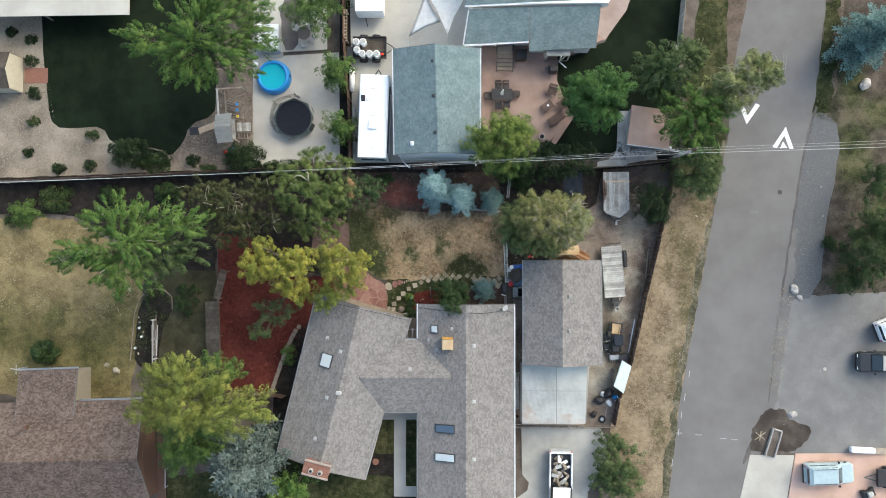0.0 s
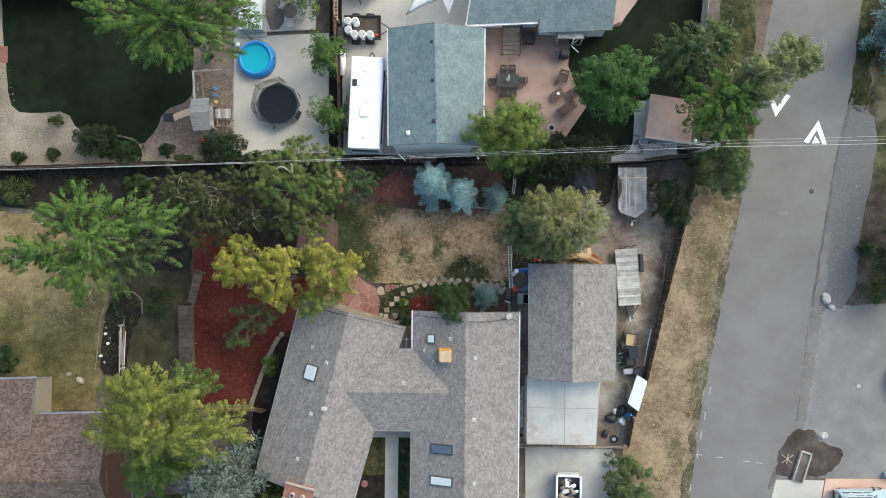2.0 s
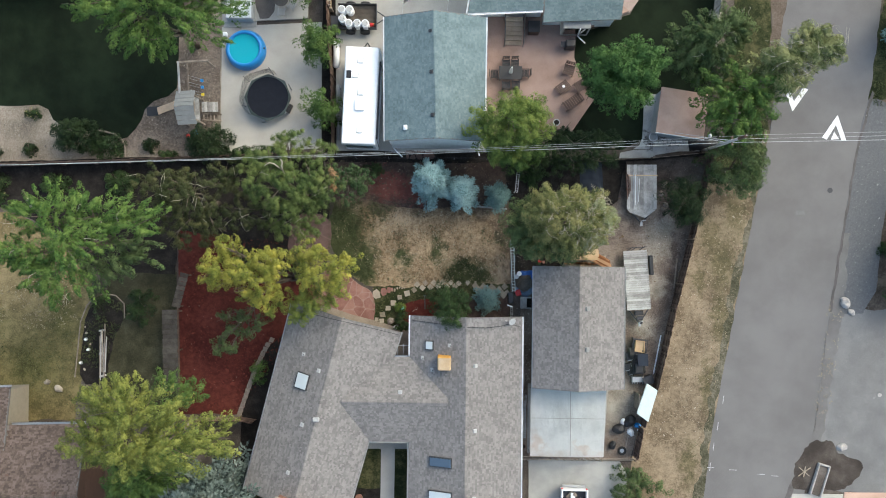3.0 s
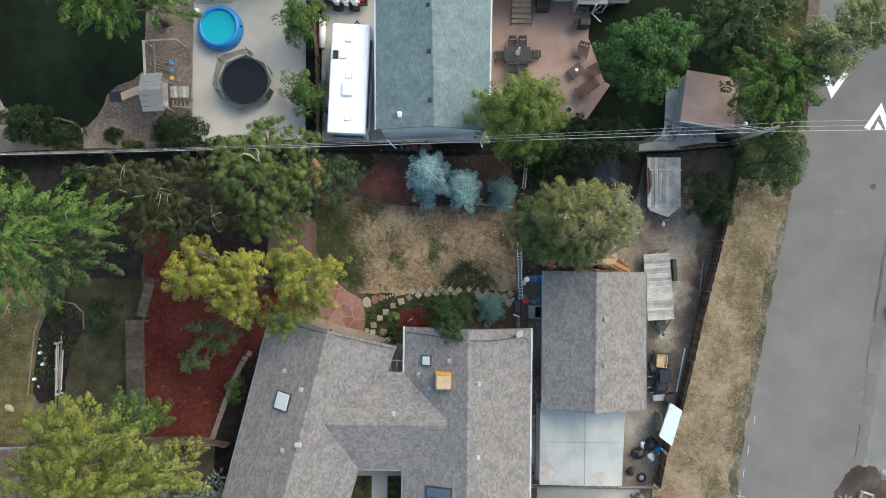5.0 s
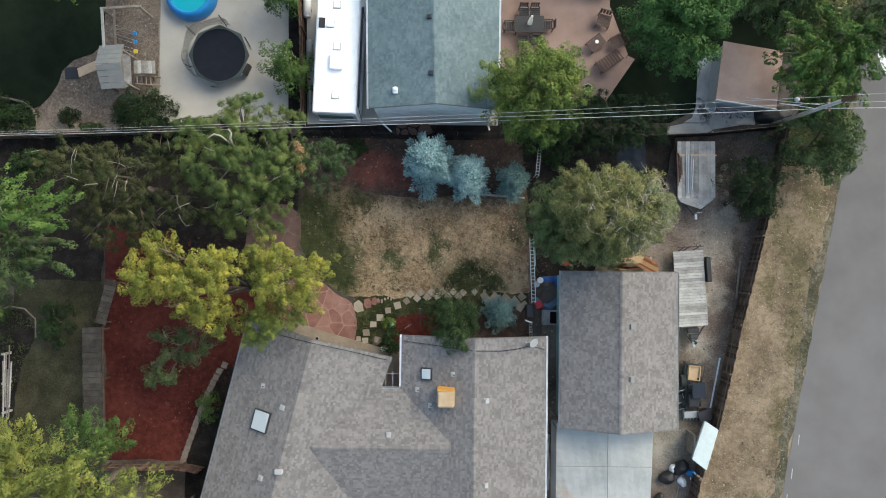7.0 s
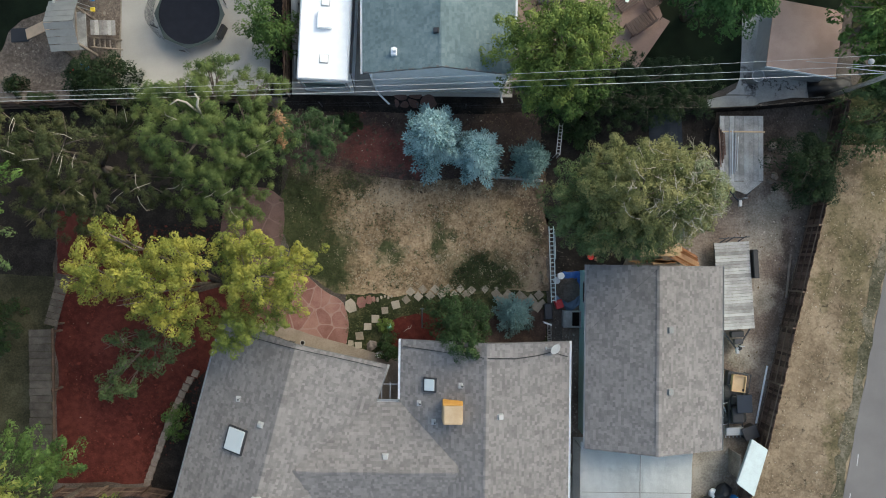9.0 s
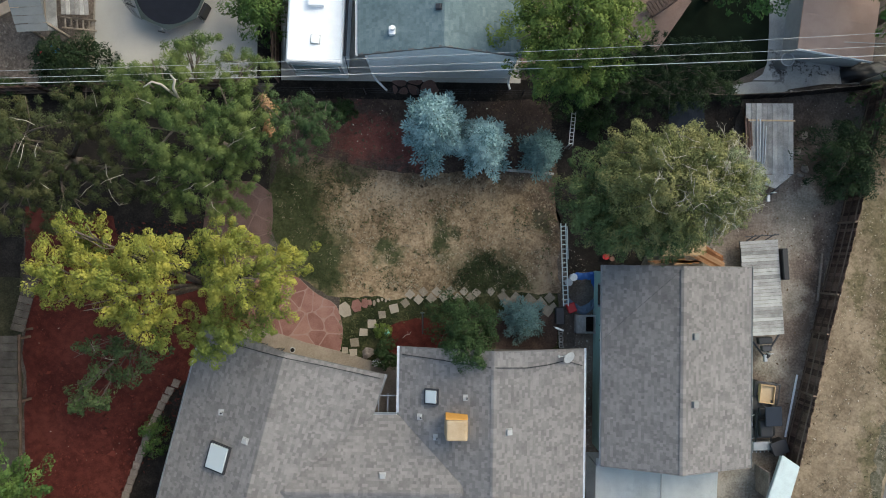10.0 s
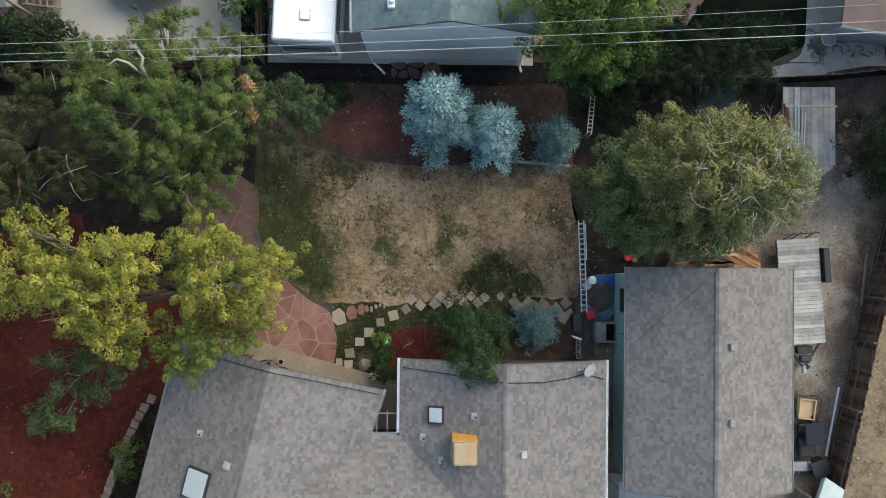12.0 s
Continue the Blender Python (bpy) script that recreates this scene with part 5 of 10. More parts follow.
bm = box(bmesh.new(), -0.46, 0.46, 0.5, 0.54, -0.2, 0.9, 0.015, m=pose(0, 0, 0, 4, 0, 0))
part("flap", bm, M_ORANGE, cooler, "orange canvas flap")
for y in (-0.49, 0.49):
    part("stand_bar", boxes((-0.55, 0.55, y - 0.03, y + 0.03, -0.4, -0.2)), M_METAL, cooler)

dish = thing("satellite_dish", "pale round satellite dish on a short mast at the eave", "satellite dish", 3.42, -3.72, 3.1)
part("mast", rods(((-0.25, 0.06, 0.0), (0, 0, 0.4), 0.025)), M_METAL, dish)
bm = bmesh.new()
bmesh.ops.create_cone(bm, cap_ends=True, segments=24, radius1=0.08, radius2=0.27, depth=0.06, matrix=pose(0, 0, 0.5, 25, 30, 0))
part("reflector", bm, M_WHITE_DULL, dish)
part("feed_arm", rods(((0, 0, 0.45), (-0.42, 0.06, 0.62), 0.018), ((-0.42, 0.0, 0.62), (-0.46, 0.1, 0.66), 0.04)), M_WHITE_DULL, dish)

cable = thing("roof_cable", "black cable lying loose across the shingles", "cable", 0, 0, 0)
bm = bmesh.new()
pts = [Vector((x, y, 0)) for x, y in ((-10.77, -3.34), (-9.42, -3.6), (-8.28, -3.79), (-6.87, -4.16), (-4.62, -4.8))]
for p in pts:
    p.z = (west_w(p.x, p.y) if p.x < -8.7 else west_e(p.x, p.y)) + 0.06
tube(bm, pts, [0.018] * 5, 5)
pts = [Vector((x, y, east_w(x, y) + 0.07)) for x, y in ((-3.7, -3.75), (-2.0, -3.9), (-0.6, -4.05))] + [Vector((x, y, E_RZ - abs(x - E_R) * SL + 0.07)) for x, y in ((0.3, -4.1), (1.6, -4.15), (2.6, -4.05), (3.3, -3.9), (4.1, -4.15))]
tube(bm, pts, [0.018] * 8, 5)
part("cable", bm, M_BLACK, cable)

# brick chimney
chimney = thing("chimney", "broad pinkish brick chimney with two round flues", "chimney", -11.9, -16.7, 0, -14)
part("core", boxes((-0.98, 0.98, -0.52, 0.52, 0.0, 4.95)), M_BRICK, chimney)
part("crown", roughen(box(bmesh.new(), -1.08, 1.08, -0.62, 0.62, 4.94, 5.02, 0.02), 0.02, 3), M_BRICK, chimney)
part("rim", boxes((-1.1, 1.1, 0.5, 0.66, 4.98, 5.16), bevel=0.02), M_MORTAR, chimney)
part("rim", boxes((-1.1, 1.1, -0.66, -0.5, 4.9, 5.06), bevel=0.02), M_MORTAR, chimney)
for x in (-0.38, 0.38):
    fl = part("flue", cyl(bmesh.new(), (x, -0.15, 5.05), (x, -0.15, 5.35), 0.2, 0.17, 18), M_PALESTONE, chimney)
    part("flue_mouth", cyl(bmesh.new(), (x, -0.15, 5.35), (x, -0.15, 5.36), 0.12, seg=18), M_BLACK, fl)

# notch beside the door: bare trellis beams
trellis = thing("trellis_beams", "thin grey bars spanning a roof notch", "trellis", -4.35, -6.0, 2.55)
for x in (-0.35, 0.05):
    part("beam", boxes((x - 0.016, x + 0.016, -0.38, 0.5, 0, 0.05)), M_METAL, trellis)
part("beam", boxes((-0.5, 0.5, 0.37, 0.402, -0.005, 0.045)), M_METAL, trellis)

# detached garage with teal walls
garage = thing("garage", "detached garage with grey shingle roof and teal walls", "garage")
GZ, GW, GE, GN, GS, GR, GRZ = 2.98, 4.95, 11.42, 0.22, -8.48, 8.05, 4.35
roof_slope(garage, [(GW, GS, GZ), (GW, GN, GZ), (GR, GN, GRZ), (GR, GS, GRZ)], M_SHINGLE, 11, None, (5.0, 8.0, -2.6, 0.2))
roof_slope(garage, [(GE, GN, GZ), (GE, GS, GZ), (GR, GS, GRZ), (GR, GN, GRZ)], M_SHINGLE, 12, None, (8.1, 11.3, -2.4, 0.2))
ridge_cap(garage, (GR, GS, GRZ), (GR, GN, GRZ), M_SHINGLE)
wall_ring(garage, [(GW + 0.21, GN - 0.3), (GW + 0.21, GS + 0.3), (GE - 0.38, GS + 0.3), (GE - 0.38, GN - 0.3)], 0, 2.95, M_TEAL)
gable(garage, (GW + 0.35, GN - 0.24, GZ - 0.05), (GE - 0.35, GN - 0.24, GZ - 0.05), (GR, GN - 0.24, GRZ - 0.18), 1.5, M_TEAL)
gable(garage, (GE - 0.35, GS + 0.24, GZ - 0.05), (GW + 0.35, GS + 0.24, GZ - 0.05), (GR, GS + 0.24, GRZ - 0.18), 1.5, M_TEAL)
gutter(garage, (GE + 0.04, GN, GZ - 0.02), (GE + 0.04, GS, GZ - 0.02), 0.045)
gutter(garage, (GW - 0.03, GN, GZ - 0.02), (GW - 0.03, GS, GZ - 0.02), 0.035, M_METAL)
for y in (-2.72, -5.55):
    roof_vent(garage, 8.6, y, 4.15, 22, 0.27, M_VENT)
for y in (-1.3, -2.45, -3.1):
    part("wall_bracket", boxes((4.97, 5.15, y - 0.03, y + 0.03, 2.3, 2.36)), M_DARKMETAL, garage)
wn = part("side_window", boxes((5.12, 5.155, -1.7, -0.6, 1.2, 2.1)), M_WHITE_DULL, garage)
part("pane", boxes((5.105, 5.118, -1.62, -0.68, 1.27, 2.03)), M_CARGLASS, wn)

# canvas canopy south of the garage
canopy = thing("canopy", "pale grey canvas canopy stretched on a metal frame", "canopy", 0, 0, 0)
bm = bmesh.new()
nx, ny = 16, 14
grid = [[bm.verts.new((4.92 + 5.45 * i / nx - 0.18 * j / ny * i / nx, -8.35 - 5.15 * j / ny, 2.12 + 0.14 * (1 - abs(i / nx * 2 - 1.1)) - 0.05 * math.sin(j / ny * 2 * math.pi) ** 2 + 0.012 * math.sin(i * 1.7 + j))) for j in range(ny + 1)] for i in range(nx + 1)]
for i in range(nx):
    for j in range(ny):
        bm.faces.new((grid[i][j], grid[i + 1][j], grid[i + 1][j + 1], grid[i][j + 1]))
bmesh.ops.solidify(bm, geom=bm.faces[:], thickness=0.012)
part("canvas", bm, M_CANVAS_STAINED, canopy, smooth=False)
part("seam", boxes((7.75, 7.79, -13.45, -8.4, 2.27, 2.29), bevel=0.004), M_CONC_GREY, canopy)
part("seam", boxes((4.95, 10.3, -10.74, -10.71, 2.28, 2.285)), M_CONC_GREY, canopy)
for x in (5.0, 10.2):
    for y in (-8.75, -13.4):
        part("leg", rods(((x, y, 0), (x, y, 2.02), 0.03)), M_METAL, canopy)
part("frame", rods(((5.0, -13.4, 2.0), (10.1, -13.4, 2.0), 0.03), ((5.0, -8.75, 2.0), (10.2, -8.75, 2.0), 0.03), ((5.0, -8.75, 2.0), (5.0, -13.4, 2.0), 0.03), ((10.2, -8.75, 2.0), (10.1, -13.4, 2.0), 0.03)), M_METAL, canopy)

# blue-roofed workshop to the north
workshop = thing("workshop", "tall workshop with blue-grey shingle roof and pale grey gable", "workshop")
BZ, BW, BE, BN, BS, BR, BRZ = 4.3, -5.65, 1.35, 17.6, 8.85, -2.1, 5.75
roof_slope(workshop, [(BW - 0.15, BN, BZ), (BW, BS, BZ), (BR + 0.1, BS, BRZ), (BR - 0.2, BN, BRZ)], M_BLUE_SHINGLE, 21)
roof_slope(workshop, [(BE - 0.05, BS, BZ), (BE, BN, BZ), (BR - 0.2, BN, BRZ), (BR + 0.1, BS, BRZ)], M_BLUE_SHINGLE, 22)
ridge_cap(workshop, (BR + 0.1, BS, BRZ), (BR - 0.2, BN, BRZ), M_BLUE_SHINGLE)
wall_ring(workshop, [(BW + 0.3, BN - 0.2), (BW + 0.3, BS + 0.12), (BE - 0.3, BS + 0.12), (BE - 0.3, BN - 0.2)], 0, 4.25, M_GREYSIDE)
gable(workshop, (BW + 0.25, BS + 0.1, BZ - 0.06), (BE - 0.25, BS + 0.1, BZ - 0.06), (BR + 0.1, BS + 0.1, BRZ - 0.18), 2.5, M_GREYSIDE)
gutter(workshop, (BW - 0.2, BN, BZ - 0.02), (BW - 0.04, BS, BZ - 0.02), 0.055, M_WHITE)
gutter(workshop, (BE + 0.05, BN, BZ - 0.02), (BE, BS, BZ - 0.02), 0.055, M_WHITE)
for x, y in ((-2.5, 16.2), (-2.4, 13.4), (-2.28, 10.45)):
    roof_vent(workshop, x, y, BZ + (BRZ - BZ) * (x - BW) / (BR - BW) + 0.04, -22, 0.22, M_DARKMETAL)
bm = box(bmesh.new(), -4.32, -4.05, 9.5, 9.85, 4.85, 5.1, 0.03)
cyl(bm, (-4.15, 9.72, 5.0), (-4.15, 9.72, 5.35), 0.09)
part("flue_cap", bm, M_WHITE, workshop, "white metal flue cap")
bm = bmesh.new()
tube(bm, [Vector(p) for p in ((-5.3, 8.82, 4.2), (-5.3, 8.85, 1.0), (-5.2, 8.75, 0.3), (-4.7, 8.3, 0.12))], [0.05] * 4, 8)
part("downspout", bm, M_WHITE, workshop, "white downspout with a kicked-out foot")
bm = bmesh.new()
tube(bm, [Vector(p) for p in ((1.0, 8.8, 4.2), (1.0, 8.83, 0.6), (1.02, 8.7, 0.15), (1.1, 8.45, 0.1))], [0.05] * 4, 8)
part("downspout", bm, M_WHITE, workshop)

# blue-roofed neighbour house
neighbour = thing("neighbour_house", "grey house with stepped blue-grey shingle roof and white gutters", "house")
roof_slope(neighbour, [(0.05, 18.3, 3.0), (5.5, 18.55, 3.0), (5.5, 21.1, 3.9), (0.5, 20.9, 3.9)], M_BLUE_SHINGLE, 31)
roof_slope(neighbour, [(5.5, 17.75, 2.75), (11.1, 18.0, 2.78), (11.3, 21.2, 3.9), (5.5, 21.1, 3.9)], M_BLUE_SHINGLE, 32)
roof_slope(neighbour, [(0.1, 21.2, 4.2), (12.0, 21.6, 4.2), (12.2, 27, 6.0), (0.1, 27, 6.0)], M_BLUE_SHINGLE, 33)
wall_ring(neighbour, [(0.6, 27), (0.6, 18.9), (5.7, 18.9), (5.7, 18.3), (10.8, 18.3), (10.8, 27)], 0, 2.7, M_GREYSIDE)
part("upper_wall", boxes((0.4, 11.9, 21.3, 21.5, 3.0, 4.2)), M_GREYSIDE, neighbour)
gutter(neighbour, (0.05, 18.22, 2.98), (5.45, 18.47, 2.98), 0.07, M_WHITE)
gutter(neighbour, (0.1, 21.12, 4.18), (12.0, 21.52, 4.18), 0.07, M_WHITE)
gutter(neighbour, (-0.02, 18.3, 2.98), (0.42, 20.9, 3.88), 0.05, M_WHITE)
bm = bmesh.new()
tube(bm, [Vector(p) for p in ((8.2, 17.3, 2.7), (8.3, 17.4, 0.6), (8.9, 16.9, 0.45))], [0.05] * 3, 8)
part("downspout", bm, M_WHITE, neighbour)
bw = part("bay_window", box(bmesh.new(), 7.0, 9.0, 17.45, 18.28, 0.5, 2.35, 0.04), M_CONC_GREY, neighbour, "pale grey bay window")
part("pane", boxes((7.15, 8.85, 17.43, 17.445, 0.9, 2.2)), M_CARGLASS, bw)

# brown-roofed house to the south-west
brown = thing("brown_house", "house with dark brown shingle roof and red-brown wall", "house")
BRZ2 = 5.0
roof_slope(brown, [(-26.9, -11.45, 3.0), (-46, -12.1, 3.0), (-46, -16.6, BRZ2), (-26.6, -16.0, BRZ2)], M_BROWN_SHINGLE, 41, lambda p: not (-37.4 < p.x < -32.5 and p.y > -12.4))
roof_slope(brown, [(-46, -21.2, 3.0), (-26.0, -20.6, 3.0), (-26.6, -16.0, BRZ2), (-46, -16.6, BRZ2)], M_BROWN_SHINGLE, 42)
roof_slope(brown, [(-32.45, -8.9, 3.1), (-37.45, -9.1, 3.1), (-37.45, -13.5, 3.75), (-32.45, -13.3, 3.75)], M_BROWN_SHINGLE, 43)
ridge_cap(brown, (-46, -16.6, BRZ2), (-26.6, -16.0, BRZ2), M_BROWN_SHINGLE)
wall_ring(brown, [(-45, -12.8), (-45, -20.2), (-26.6, -19.9), (-27.3, -12.2)], 0, 2.95, M_BROWNWALL)
wall_ring(brown, [(-37.1, -9.4), (-37.1, -12.9), (-32.8, -12.8), (-32.8, -9.2)], 0, 3.0, M_BEIGE)
gable(brown, (-26.9, -20.2, 2.9), (-27.1, -11.9, 2.9), (-26.9, -16.0, BRZ2 - 0.2), 2.0, M_BROWNWALL)
gutter(brown, (-32.4, -8.82, 3.08), (-37.5, -9.02, 3.08), 0.07, M_METAL)
gutter(brown, (-26.9, -11.38, 2.98), (-32.4, -11.55, 2.98), 0.07, M_METAL)
for x, y in ((-36.2, -13.6), (-31.8, -14.9), (-33.6, -16.2), (-28.2, -15.9)):
    bm = box(bmesh.new(), x - 0.1, x + 0.1, y - 0.16, y + 0.16, 3.7, 4.45 if y > -15 else 5.05, 0.01)
    part("roof_vent", bm, M_BROWNWALL, brown, "small brown roof vent")
wall_p = thing("side_porch", "red-brown timber side walk with pale rail", "porch", -26.3, -17.0)
part("joist", boxes((-0.46, 0.31, -3.55, 3.15, 0.0, 0.265)), M_WOOD_BLACK, wall_p)
for i in range(6):
    part("board", boxes((-0.5 + i * 0.142, -0.5 + i * 0.142 + 0.134, -3.6, 3.2, 0.267, 0.3)), M_BROWNWALL, wall_p)
part("rail", boxes((0.45, 0.52, -2.5, -0.9, 0.85, 0.92), (0.45, 0.52, -2.5, -2.42, 0.3, 0.85), (0.45, 0.52, -0.98, -0.9, 0.3, 0.85)), M_WHITE_DULL, wall_p)

# house at the top left and its garden shed
far_house = thing("corner_house", "house corner with pale low-slope roof", "house")
part("roof", prism(bmesh.new(), [(-50, 21.0), (-28.5, 21.15), (-28.4, 30), (-50, 30)], 2.55, 2.65), M_CONC, far_house)
part("wall", boxes((-49, -28.8, 23.6, 29, 0, 2.54)), M_BEIGE, far_house)
for x in (-44, -36.5):
    part("post", boxes((x - 0.06, x + 0.06, 21.5, 21.62, 0, 2.54)), M_BEIGE, far_house)
part("roof_mat", boxes((-33.2, -28.6, 22.6, 29, 2.654, 2.68)), M_CONC_GREY, far_house, "grey roofing strip")

playhouse = thing("garden_shed", "small cream board shed with grey gabled roof", "shed", -39.25, 16.6, 0, 0)
part("wall", boxes((-2.6, -0.05, -1.5, 1.5, 0, 2.1)), M_CREAM, playhouse)
gable(playhouse, (0.03, 1.5, 2.1), (0.03, -1.5, 2.1), (0.03, 0, 2.75), 0.02, M_CREAM, 0.06)
for k in range(7):
    y = -1.4 + 0.42 * k
    part("wall_board", box(bmesh.new(), 0.033, 0.05, y, y + 0.3, 0.03, 2.1 + 0.6 * (1 - abs(y + 0.15) / 1.5), 0.004), M_CREAM, playhouse)
for sgn in (-1, 1):
    bm = bmesh.new()
    box(bm, -2.75, 0.12, -0.02, 1.72, -0.02, 0.02, 0.006, m=pose(0, 0, 2.78, -23.5, 0, 0))
    if sgn < 0:
        bmesh.ops.transform(bm, matrix=Matrix.Diagonal((1, -1, 1, 1)), verts=bm.verts)
    part("roof_panel", bm, M_WOOD_DUSK, playhouse)
area("shed_walk", [(-39.0, 15.95), (-36.9, 15.95), (-36.9, 17.3), (-39.0, 17.3)], 0.07, M_BRICK, "red brick shed path", "path")

# tan-roofed shed by the street
tan_shed = thing("storage_shed", "low shed with one slope of pinkish-tan roll roofing", "shed", 15.7, 11.4, 0, -7)
ROOF_W, ROOF_E = 2.15, 1.75
for i in range(4):
    y0, y1 = -1.62 + i * 0.82, -1.62 + (i + 1) * 0.82 + 0.03
    bm = bmesh.new()
    lift = 0.004 * i
    vs = [(-1.75, y0, ROOF_W + lift), (1.85, y0, ROOF_E + lift), (1.85, y1, ROOF_E + lift), (-1.75, y1, ROOF_W + lift)]
    up = [bm.verts.new(v) for v in vs]
    dn = [bm.verts.new((x, y, z - 0.05 - lift)) for x, y, z in vs]
    bm.faces.new(up)
    bm.faces.new(dn[::-1])
    for k in range(4):
        bm.faces.new((up[k], dn[k], dn[(k + 1) % 4], up[(k + 1) % 4]))
    part("roofing_strip", bm, M_TANROOF, tan_shed)
wall_ring(tan_shed, [(-1.6, 1.6), (-1.6, -1.5), (1.7, -1.5), (1.7, 1.6)], 0, 1.72, M_WHITE_DULL, 0.1)
part("fascia", box(bmesh.new(), -1.82, 1.84, -0.02, 0.02, -0.1, 0.1, 0.005, m=pose(0.05, -1.65, 1.9, 0, math.degrees(math.atan2(0.4, 3.6)), 0)), M_WHITE, tan_shed, "white roof edge board")


# ---- trees ----
tree("maple_tree", "tall bright green maple over the pool patio corner", 1, (-20.4, 16.6), [(-19.9, 18.2, 3.1, 2.1, 11.0, 2.0), (-22.6, 16.4, 2.3, 1.6, 10.0, 1.8), (-21.4, 14.6, 1.8, 1.3, 9.2, 1.8), (-18.1, 15.9, 1.9, 1.8, 10.0, 1.9), (-16.5, 17.8, 1.8, 1.9, 9.5, 1.9), (-25.3, 17.7, 2.0, 1.1, 9.0, 1.6), (-17.9, 19.9, 3.3, 1.5, 10.5, 1.7)], L_BRIGHT, ragged=0.45, spray=3.4, clump=0.155, per_m2=7.0, count=105, size=0.058, reach=0.75, drop=0.6)
# lower_crown takes the darker L_ELM to paint shade on the low boughs
tree("maple_tree", "tall bright green maple between the back yards", 2, (-24.6, 1.6), [(-26.4, 3.3, 2.3, 1.5, 12.0, 1.8), (-23.2, 3.4, 2.0, 1.5, 11.5, 1.8), (-21.1, 2.8, 1.6, 1.3, 11.0, 1.7), (-28.3, 0.6, 2.7, 1.2, 12.0, 1.7), (-26.0, -0.8, 2.4, 1.7, 11.0, 1.9), (-24.1, 1.4, 2.2, 1.4, 12.5, 1.7), (-29.6, 0.2, 1.6, 0.8, 11.0, 1.5)], L_BRIGHT, ragged=0.45, spray=3.4, clump=0.155, per_m2=7.0, count=105, size=0.058, reach=0.5, drop=0.6, twigs=18, twig_scale=1.3,
     under=[([(-22.6, 0.2, 2.0, 1.1, 9.0, 1.7), (-24.3, -0.4, 1.4, 1.0, 9.0, 1.6), (-21.6, 1.4, 1.6, 1.0, 8.8, 1.6)], L_ELM, "lower boughs in a darker leaf, shade put into the colour")])
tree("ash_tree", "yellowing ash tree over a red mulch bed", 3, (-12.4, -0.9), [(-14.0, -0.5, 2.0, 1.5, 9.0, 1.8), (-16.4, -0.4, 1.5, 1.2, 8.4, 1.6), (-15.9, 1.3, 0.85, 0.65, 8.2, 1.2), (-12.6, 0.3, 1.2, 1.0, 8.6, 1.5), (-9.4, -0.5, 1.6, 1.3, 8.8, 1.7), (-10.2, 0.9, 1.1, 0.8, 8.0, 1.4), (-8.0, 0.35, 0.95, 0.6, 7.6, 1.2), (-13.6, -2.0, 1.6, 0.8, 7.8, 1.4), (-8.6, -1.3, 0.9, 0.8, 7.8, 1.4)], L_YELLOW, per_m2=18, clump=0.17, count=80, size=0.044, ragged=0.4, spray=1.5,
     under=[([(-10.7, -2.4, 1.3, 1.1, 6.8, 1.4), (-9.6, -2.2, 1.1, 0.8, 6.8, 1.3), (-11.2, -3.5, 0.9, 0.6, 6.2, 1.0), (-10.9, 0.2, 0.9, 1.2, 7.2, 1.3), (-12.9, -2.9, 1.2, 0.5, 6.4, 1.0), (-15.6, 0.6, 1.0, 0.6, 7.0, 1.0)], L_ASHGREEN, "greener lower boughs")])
tree("locust_tree", "sparse green limb of a small tree above mulch", 4, (-15.4, -3.0), [(-16.9, -3.6, 0.8, 0.5, 4.4, 0.8), (-15.7, -3.6, 1.0, 0.6, 4.5, 0.9), (-14.6, -3.9, 0.7, 0.5, 4.3, 0.8), (-16.2, -4.6, 0.7, 0.4, 4.2, 0.7), (-17.2, -5.3, 0.5, 0.4, 4.0, 0.6), (-16.5, -5.9, 0.6, 0.35, 3.9, 0.6), (-17.6, -6.1, 0.45, 0.35, 3.8, 0.6), (-15.2, -4.7, 0.5, 0.35, 4.0, 0.6)], L_ELM, trunk=0.07, ragged=0.6, per_m2=8, size=0.046, clump=0.15, count=56, fill=0.3, twigs=2)
tree("pine_tree", "broad olive-green pine with bleached dead branches", 5, (-12.0, 5.4), [(-12.4, 5.3, 2.5, 1.9, 8.0, 2.0), (-13.4, 7.0, 1.8, 1.1, 7.6, 1.6), (-10.1, 5.6, 1.6, 1.8, 7.0, 1.8), (-11.9, 3.4, 2.4, 1.5, 6.0, 1.8), (-12.2, 8.5, 1.2, 0.95, 6.2, 1.2), (-10.2, 8.0, 1.1, 0.9, 5.8, 1.2)], L_PINE, size=0.07, aspect=0.2, count=150, clump=0.27, per_m2=10.5, twigs=12, twig_scale=1.2, tuft=True, fill=0.6, ragged=0.35)
tree("pine_tree", "olive-brown pine with thin grey branches", 6, (-18.6, 4.6), [(-18.8, 4.9, 2.7, 1.8, 7.5, 1.9), (-17.4, 2.9, 1.4, 1.2, 6.0, 1.6), (-21.0, 5.4, 2.0, 1.4, 7.0, 1.7), (-15.2, 3.9, 1.8, 1.6, 6.0, 1.7), (-19.6, 2.6, 1.8, 1.3, 5.8, 1.7), (-16.2, 6.2, 1.6, 1.0, 6.2, 1.5)], L_PINE_BROWN, size=0.07, aspect=0.2, count=130, clump=0.27, per_m2=8.5, twigs=16, twig_scale=1.5, tuft=True, fill=0.5, ragged=0.4)
tree("pine_tree", "dark green pine beside the faded mulch bed", 7, (-8.4, 6.2), [(-8.3, 6.0, 1.5, 1.4, 5.6, 1.9), (-7.4, 6.2, 0.9, 0.9, 4.8, 1.5)], L_PINE_DARK, size=0.048, aspect=0.3, count=120, clump=0.22, per_m2=13, trunk=0.14, tuft=True, fill=0.6)
